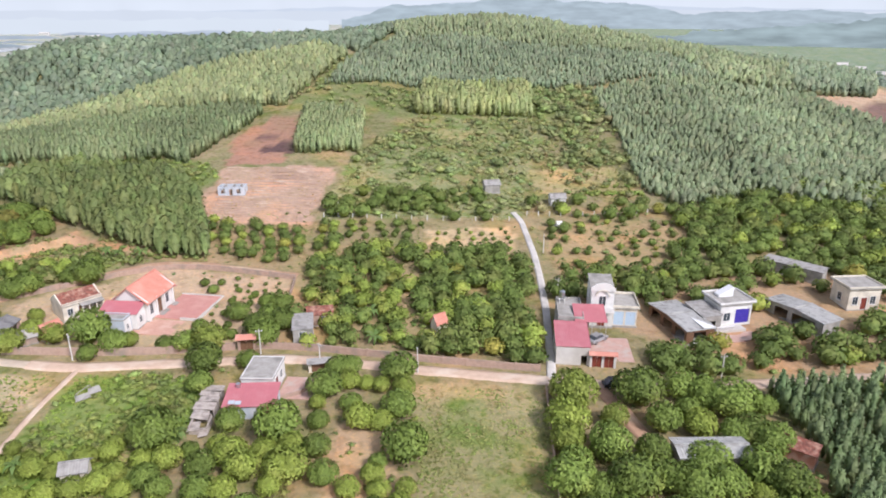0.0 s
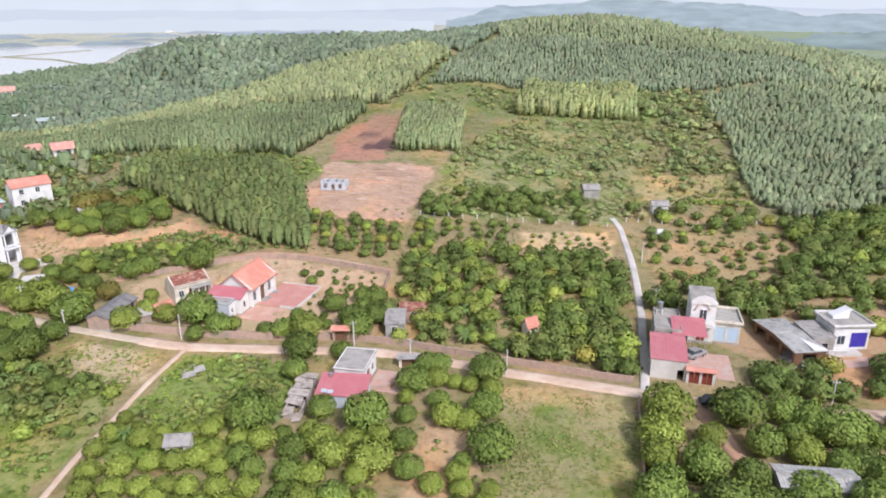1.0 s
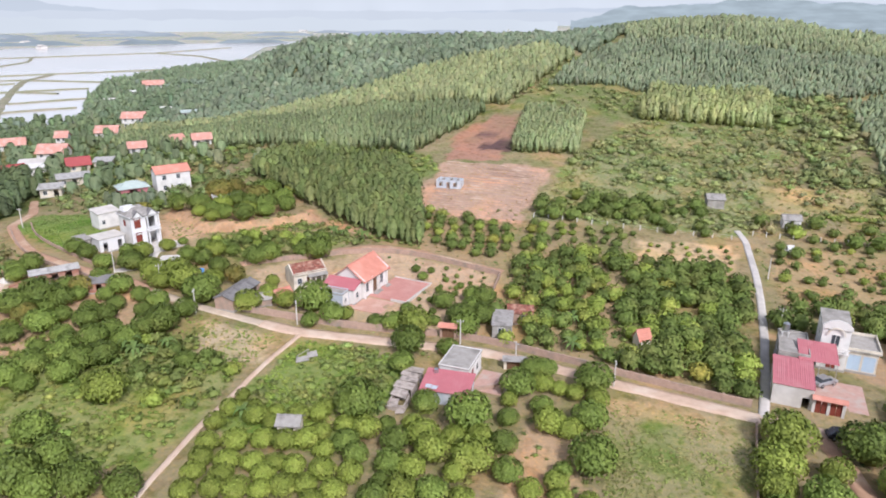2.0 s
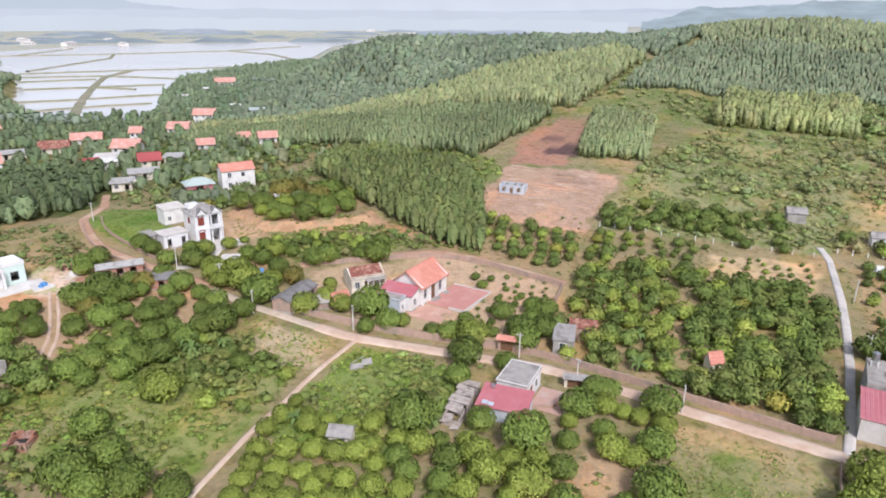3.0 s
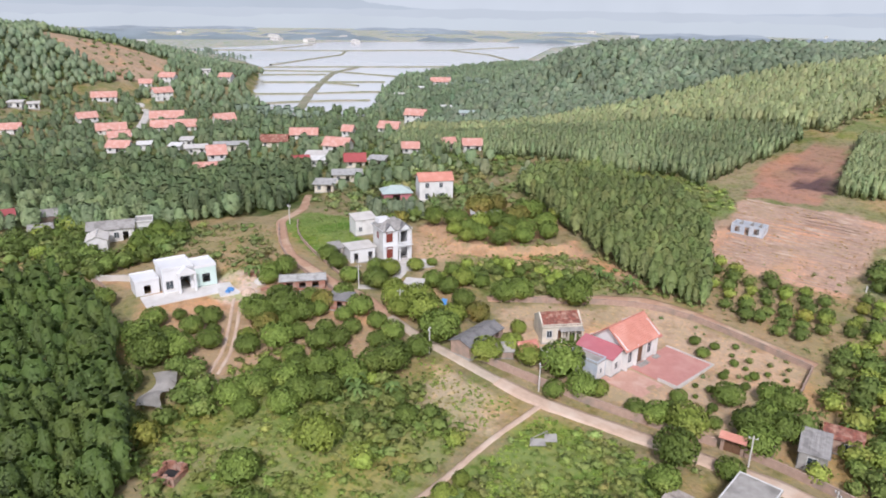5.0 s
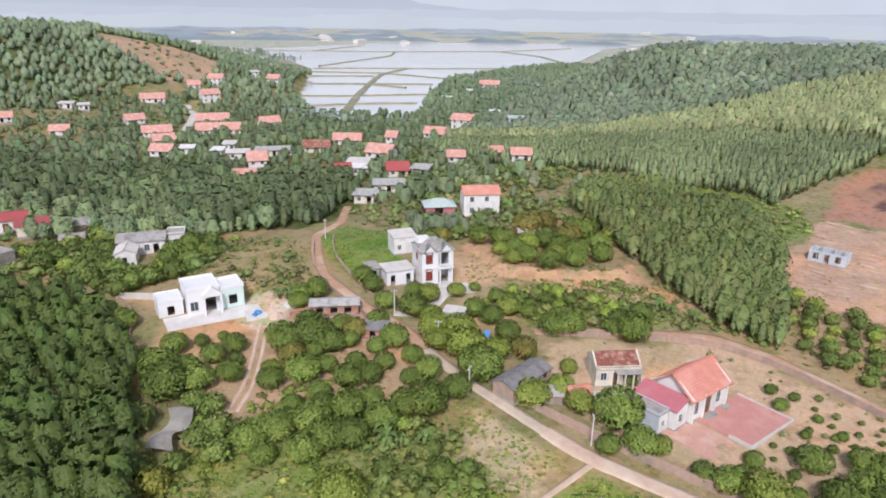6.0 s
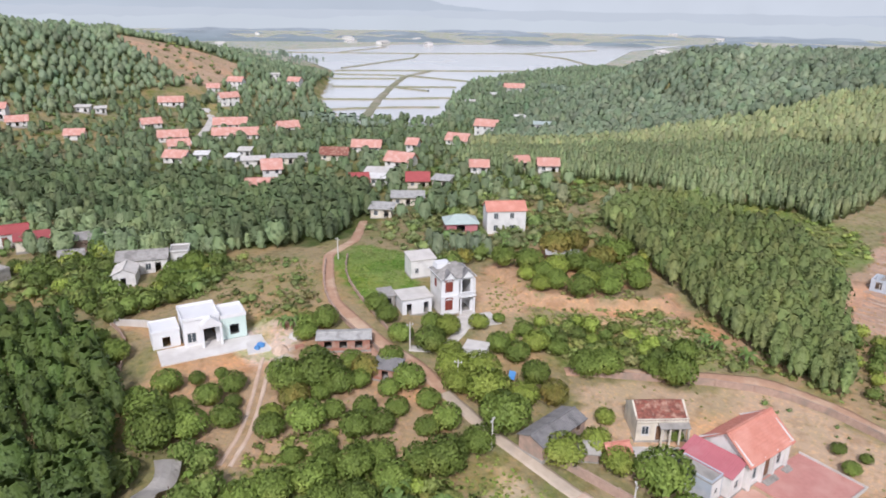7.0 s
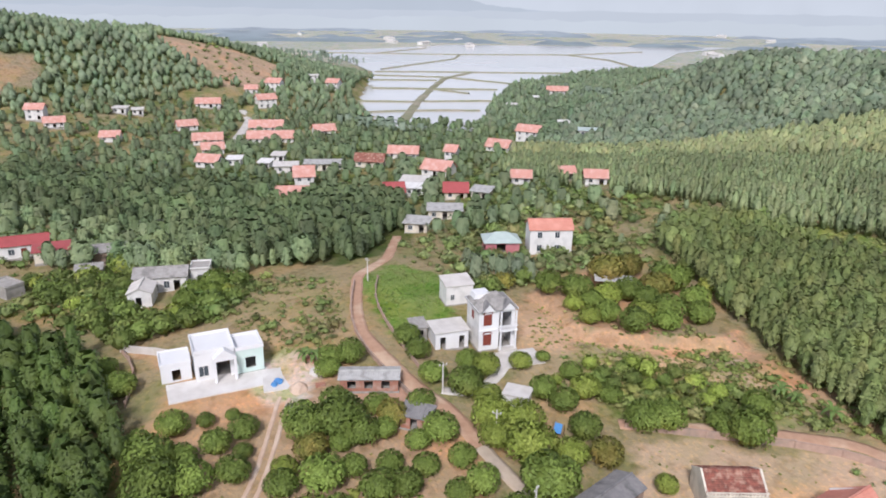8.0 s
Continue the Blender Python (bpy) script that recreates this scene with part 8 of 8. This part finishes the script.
def turf(poly, spacing, size, tint, seed, label, keep=0.8):
    x, y = spots(poly, spacing, seed, 0, 0.5, keep)
    ok = clear(x, y, 0.1) & (waves(x, y, 8.0, seed) + RP.uniform(-0.7, 0.7, x.size) > -0.2)
    x, y = x[ok], y[ok]
    s = size * RP.uniform(0.5, 1.4, x.size)
    shade = (1 + 0.2 * waves(x, y, 9.0, seed + 2) + RP.normal(0, 0.1, x.size))[:, None] * np.array(tint)
    scatter("grass", TUFTS, np.concatenate([np.stack([x, y, land(x, y) - 0.05, s, s * 0.6], 1), shade], 1), GRASS_BLADE, label, "grass", seed)


turf([(-4, 97), (16, 96), (15, 60), (-3, 60)], 0.45, 0.42, (1.1, 1.12, 0.9), 401, "half-dry grass of the open meadow")
turf([(-145, 114), (-147, 126), (-134, 129), (-119, 119), (-121, 106)], 0.8, 0.5, (0.85, 1.05, 0.7), 402, "lush green grass by the villa", keep=0.95)
turf([(-58, 97), (-37, 98), (-36, 84), (-40, 70), (-57, 70)], 0.55, 0.6, (1.05, 1.25, 0.65), 403, "long bright grass of the fallow plot")
turf([(-92, 88), (-62, 96), (-61, 60), (-80, 48), (-104, 56)], 0.85, 0.6, (0.85, 1.0, 0.65), 404, "long grass of the western plot")
turf([(-100, 127), (-86, 147), (-62, 146), (-68, 138), (-90, 124)], 1.0, 0.5, (1.3, 1.15, 1.0), 405, "straw-coloured dry grass")
turf([(-30, 166), (20, 172), (58, 190), (58, 240), (40, 258), (-12, 258), (-28, 210)], 1.35, 0.9, (1.25, 1.08, 1.0), 406, "dry hillside grass")
turf([(-33, 152), (-4, 151), (-4, 106), (-30, 108)], 1.1, 0.5, (0.95, 1.0, 0.75), 408, "grass under the central orchard", keep=0.7)

turf([(-59, 161), (-64, 178), (-64, 198), (-31, 199), (-33, 161)], 1.3, 0.4, (1.7, 1.05, 0.95), 410, "withered stubble on the cleared reddish field", keep=0.7)
turf([(-168, 97), (-146, 112), (-126, 102), (-123, 92), (-146, 88)], 1.0, 0.6, (1.0, 0.98, 0.85), 411, "dry grass and weeds on the plot by the lane", keep=0.9)
turf([(-100, 127), (-92, 136), (-80, 147), (-62, 143), (-66, 139), (-84, 132), (-92, 122)], 1.0, 0.55, (0.9, 0.95, 0.7), 412, "weeds on the slope below the terrace", keep=0.8)
turf([(-76, 95), (-61, 96), (-61, 86), (-70, 84)], 0.9, 0.45, (1.25, 1.1, 0.9), 413, "dry grass on the corner plot", keep=0.8)
turf([(20, 126), (60, 122), (64, 168), (24, 170)], 1.5, 0.6, (0.95, 0.98, 0.8), 414, "grass on the eastern garden plots", keep=0.8)
turf([(-60, 166), (-34, 162), (-4, 166), (-4, 150), (-30, 138), (-56, 140)], 1.4, 0.5, (0.9, 0.98, 0.75), 415, "grass between the small orchard trees", keep=0.8)
turf([(-200, 203), (-150, 200), (-120, 204), (-104, 196), (-118, 178), (-125, 165), (-150, 160)], 1.6, 0.9, (0.8, 0.95, 0.65), 416, "rank green grass behind the tall house", keep=0.9)

turf([(-44, 108), (-31, 109), (-31, 133), (-52, 136), (-62, 136), (-73, 124), (-80, 116), (-72, 105), (-66, 110), (-62, 128), (-50, 130)], 1.3, 0.35, (1.05, 1.0, 0.75), 417, "sparse weeds on the garden soil", keep=0.6)
turf([(-126, 68), (-112, 66), (-101, 70), (-84, 84), (-88, 96), (-103, 98), (-119, 84)], 1.5, 0.4, (1.05, 1.0, 0.75), 418, "sparse weeds on the orchard soil", keep=0.5)


turf([(-116, 136), (-104, 131), (-96, 137), (-84, 149), (-70, 145), (-60, 143), (-66, 138), (-84, 132), (-98, 124), (-106, 122)], 0.95, 0.55, (1.1, 1.15, 0.75), 419, "patchy weeds on the eroded slope by the villa", keep=0.9)
turf([(-60, 96), (-84, 97), (-80, 88), (-62, 86)], 0.8, 0.5, (0.95, 1.15, 0.6), 420, "green grass at the corner of the dirt tracks", keep=0.8)

# Furrows of the cleared field: low ridges along the slope, joined.
rf2 = np.random.RandomState(77)
fv, ff, n_f = [], [], 0
for k in range(24):
    y0 = 162.5 + k * 1.5 + rf2.uniform(-0.4, 0.4)
    x0, x1 = -58.5 - 0.16 * (y0 - 161) + rf2.uniform(0, 1.5), -33.5 + 0.05 * (y0 - 161) - rf2.uniform(0, 1.5)
    xs = np.arange(x0, x1, 1.1)
    ys = y0 + 0.25 * np.sin(xs * 0.31 + k) + rf2.normal(0, 0.06, xs.size)
    zs = land(xs, ys)
    w, h = rf2.uniform(0.2, 0.4, xs.size), rf2.uniform(0.0, 0.2, xs.size)
    fv += [np.stack([xs, ys - w, zs - 0.15], 1), np.stack([xs, ys, zs + h], 1), np.stack([xs, ys + w, zs - 0.15], 1)]
    m = xs.size
    i0 = np.arange(m - 1) + n_f
    ff += [np.stack([i0, i0 + 1, i0 + m + 1, i0 + m], 1), np.stack([i0 + m, i0 + m + 1, i0 + 2 * m + 1, i0 + 2 * m], 1)]
    n_f += 3 * m
me = bpy.data.meshes.new("furrows")
raw_mesh(me, np.concatenate(fv), np.concatenate(ff))
me.materials.append(mat("dry_ploughed_soil", (0.43, 0.295, 0.215), (0.36, 0.24, 0.18), size=0.5, rough=0.97, bump=0.5, c3=(0.53, 0.39, 0.29), size2=3.0))
tagged(new("furrows", me), "shallow dry furrows across the cleared reddish field", "soil", kind="stuff")


def banana(x, y, s, seed):
    rs = random.Random(seed)
    ob = thing("banana_plant", x, y, rs.uniform(0, 360), "banana clump with long arching pale green leaves", "plant", "banana plants")
    ob.scale = (s, s, s)
    bm = bmesh.new()
    cyl(bm, 0, 0, -0.2, 1.6, 0.14, 0.09, n=8)
    part("stem", bm, BANANA, ob)
    for i in range(9):
        a, lift = i * 0.7 + rs.uniform(-0.2, 0.2), rs.uniform(0.5, 1.3)
        bm = bmesh.new()
        rows = []
        for k in range(7):
            u = k / 6
            d, z = 2.0 * u, 1.6 + lift * math.sin(u * 2.4) * 1.1 - 0.9 * u * u
            w = 0.32 * math.sin(math.pi * min(1, 0.08 + u * 0.95)) + 0.02
            c, sn = math.cos(a), math.sin(a)
            rows.append([bm.verts.new((c * d - sn * q, sn * d + c * q, z - abs(q) * 0.25)) for q in (-w, 0, w)])
        for r0, r1 in zip(rows, rows[1:]):
            for q in range(2):
                bm.faces.new((r0[q], r0[q + 1], r1[q + 1], r1[q]))
        part("leaf", bm, BANANA, ob)


for i, (x, y, s) in enumerate(((-79.5, 80.0, 1.0), (-81.5, 81.5, 1.1), (-76.0, 84.0, 0.9), (-41.5, 106.8, 1.0), (-39.6, 107.2, 0.9), (-121.5, 92.5, 1.0), (-122.8, 91.6, 0.9), (-73.2, 141.0, 0.9), (-66.0, 141.0, 1.0), (-71.0, 140.6, 0.8),
                               (-13.6, 118.5, 1.0), (-12.2, 109.2, 1.0), (-22.6, 121.4, 0.9), (-54.5, 73.2, 0.9), (59.5, 113.2, 1.0), (-36.8, 81.0, 0.8))):
    banana(x, y, s, i)

# ---- distance: plain, tree bands, pale mountains ----
def band(line, width, h, seed, spacing=9.0):
    x, y = [], []
    rs = np.random.RandomState(seed)
    for px, py in resample(line, spacing):
        n = max(1, int(width / spacing))
        x += list(px + rs.uniform(-width / 2, width / 2, n))
        y += list(py + rs.uniform(-width / 2, width / 2, n))
    x, y = np.array(x), np.array(y)
    hh = h * rs.uniform(0.7, 1.2, x.size)
    # Bluish tint paints distance haze into these leaves.
    shade = rs.uniform(0.75, 1.05, (x.size, 1)) * np.array((0.9, 1.0, 1.1))
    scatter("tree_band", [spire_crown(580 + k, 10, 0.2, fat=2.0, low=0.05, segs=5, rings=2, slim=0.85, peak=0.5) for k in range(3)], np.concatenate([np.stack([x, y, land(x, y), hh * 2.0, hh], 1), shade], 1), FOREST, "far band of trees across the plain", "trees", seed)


band([(-360, 440), (-345, 470), (-395, 470)], 26, 7, 806)
band([(-306, 250), (-335, 246), (-346, 240)], 12, 7, 807, 5)
band([(-1000, 500), (-900, 520), (-800, 500), (-720, 470)], 60, 5, 801, 12)
band([(330, 420), (420, 560), (560, 700)], 160, 6, 809, 9)


def far_building(x, y, w, d, h, rot):
    house("far_building", x, y, rot, w, d, h, "pale distant building on the plain", walls=WHITE, rise=2.0, roof_mat=PALE_CEMENT, over=0.6, ribs=0.0, category="building", group="far buildings",
          holes={"S": [("window", w * (k + 0.3) / 4, 1.5, w * (k + 0.7) / 4, 3.0) for k in range(4)]})


rf = random.Random(3)
for i in range(16):
    a, dist = rf.uniform(12, 70), rf.uniform(1100, 2300)
    far_building(-dist * math.sin(radians(a)), dist * math.cos(radians(a)), rf.uniform(12, 24), rf.uniform(8, 12), rf.uniform(3, 5), rf.uniform(0, 180))
for i in range(22):
    a, dist = rf.uniform(22, 40), rf.uniform(480, 900)
    far_building(dist * math.sin(radians(a)), dist * math.cos(radians(a)), rf.uniform(7, 12), rf.uniform(6, 8), rf.uniform(3, 6), rf.uniform(0, 180))


# Emission in the final hazy colour, so backdrops glow without any lamp.
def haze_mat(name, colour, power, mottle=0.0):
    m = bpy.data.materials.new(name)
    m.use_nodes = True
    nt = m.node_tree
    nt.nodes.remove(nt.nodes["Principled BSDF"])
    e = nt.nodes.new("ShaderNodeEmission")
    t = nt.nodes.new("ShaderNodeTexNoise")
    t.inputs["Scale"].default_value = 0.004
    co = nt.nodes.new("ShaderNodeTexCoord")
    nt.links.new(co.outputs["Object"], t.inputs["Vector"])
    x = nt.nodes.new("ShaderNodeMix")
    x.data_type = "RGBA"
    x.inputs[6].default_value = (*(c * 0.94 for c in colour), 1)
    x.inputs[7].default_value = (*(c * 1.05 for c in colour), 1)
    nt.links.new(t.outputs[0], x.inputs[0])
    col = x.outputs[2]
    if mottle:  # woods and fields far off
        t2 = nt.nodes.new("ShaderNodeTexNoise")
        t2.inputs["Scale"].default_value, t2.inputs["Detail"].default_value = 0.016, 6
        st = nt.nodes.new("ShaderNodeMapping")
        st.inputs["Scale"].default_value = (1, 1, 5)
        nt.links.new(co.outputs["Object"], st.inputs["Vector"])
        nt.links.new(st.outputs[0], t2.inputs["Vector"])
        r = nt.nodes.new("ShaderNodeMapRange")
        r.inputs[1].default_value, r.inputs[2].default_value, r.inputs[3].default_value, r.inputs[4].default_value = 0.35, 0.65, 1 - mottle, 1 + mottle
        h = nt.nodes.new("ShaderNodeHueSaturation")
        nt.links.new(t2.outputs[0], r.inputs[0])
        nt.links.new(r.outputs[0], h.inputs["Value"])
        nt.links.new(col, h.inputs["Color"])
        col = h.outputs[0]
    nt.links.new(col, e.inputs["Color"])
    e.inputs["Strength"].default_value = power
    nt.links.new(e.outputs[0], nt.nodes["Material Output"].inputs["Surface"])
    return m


def mountains(dist, a0, a1, heights, seed, colour, name, label, rough=1.0, mottle=0.0):
    """A far ridge as a curved glowing backdrop, haze painted into its colour, with a wavy skyline."""
    n = 160
    vs = []
    for i in range(n + 1):
        a = a0 + (a1 - a0) * i / n
        u = i / n * (len(heights) - 1)
        k = min(int(u), len(heights) - 2)
        f = u - k
        f = f * f * (3 - 2 * f)
        h = heights[k] * (1 - f) + heights[k + 1] * f
        h += rough * (float(waves(np.array(a * 40.0), np.array(0.0), 60.0, seed)) * 5 + float(waves(np.array(a * 40.0), np.array(9.0), 9.0, seed + 1)) * 1.5)
        x, y = -dist * math.sin(radians(a)), dist * math.cos(radians(a))
        vs += [(x, y, -30), (x, y, max(h, -25))]
    i = np.arange(n) * 2
    me = bpy.data.meshes.new(name)
    raw_mesh(me, np.array(vs), np.stack([i, i + 2, i + 3, i + 1], 1))
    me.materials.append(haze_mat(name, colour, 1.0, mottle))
    tagged(new(name, me), label, "backdrop", kind="structure")


# Added sheets: sky brightness and haze are painted into their glowing colours.
mountains(4700, -110, 150, [330, 330, 330, 330], 909, (0.41, 0.44, 0.447), "backdrop_sky", "pale grey-blue overcast sky near the horizon")
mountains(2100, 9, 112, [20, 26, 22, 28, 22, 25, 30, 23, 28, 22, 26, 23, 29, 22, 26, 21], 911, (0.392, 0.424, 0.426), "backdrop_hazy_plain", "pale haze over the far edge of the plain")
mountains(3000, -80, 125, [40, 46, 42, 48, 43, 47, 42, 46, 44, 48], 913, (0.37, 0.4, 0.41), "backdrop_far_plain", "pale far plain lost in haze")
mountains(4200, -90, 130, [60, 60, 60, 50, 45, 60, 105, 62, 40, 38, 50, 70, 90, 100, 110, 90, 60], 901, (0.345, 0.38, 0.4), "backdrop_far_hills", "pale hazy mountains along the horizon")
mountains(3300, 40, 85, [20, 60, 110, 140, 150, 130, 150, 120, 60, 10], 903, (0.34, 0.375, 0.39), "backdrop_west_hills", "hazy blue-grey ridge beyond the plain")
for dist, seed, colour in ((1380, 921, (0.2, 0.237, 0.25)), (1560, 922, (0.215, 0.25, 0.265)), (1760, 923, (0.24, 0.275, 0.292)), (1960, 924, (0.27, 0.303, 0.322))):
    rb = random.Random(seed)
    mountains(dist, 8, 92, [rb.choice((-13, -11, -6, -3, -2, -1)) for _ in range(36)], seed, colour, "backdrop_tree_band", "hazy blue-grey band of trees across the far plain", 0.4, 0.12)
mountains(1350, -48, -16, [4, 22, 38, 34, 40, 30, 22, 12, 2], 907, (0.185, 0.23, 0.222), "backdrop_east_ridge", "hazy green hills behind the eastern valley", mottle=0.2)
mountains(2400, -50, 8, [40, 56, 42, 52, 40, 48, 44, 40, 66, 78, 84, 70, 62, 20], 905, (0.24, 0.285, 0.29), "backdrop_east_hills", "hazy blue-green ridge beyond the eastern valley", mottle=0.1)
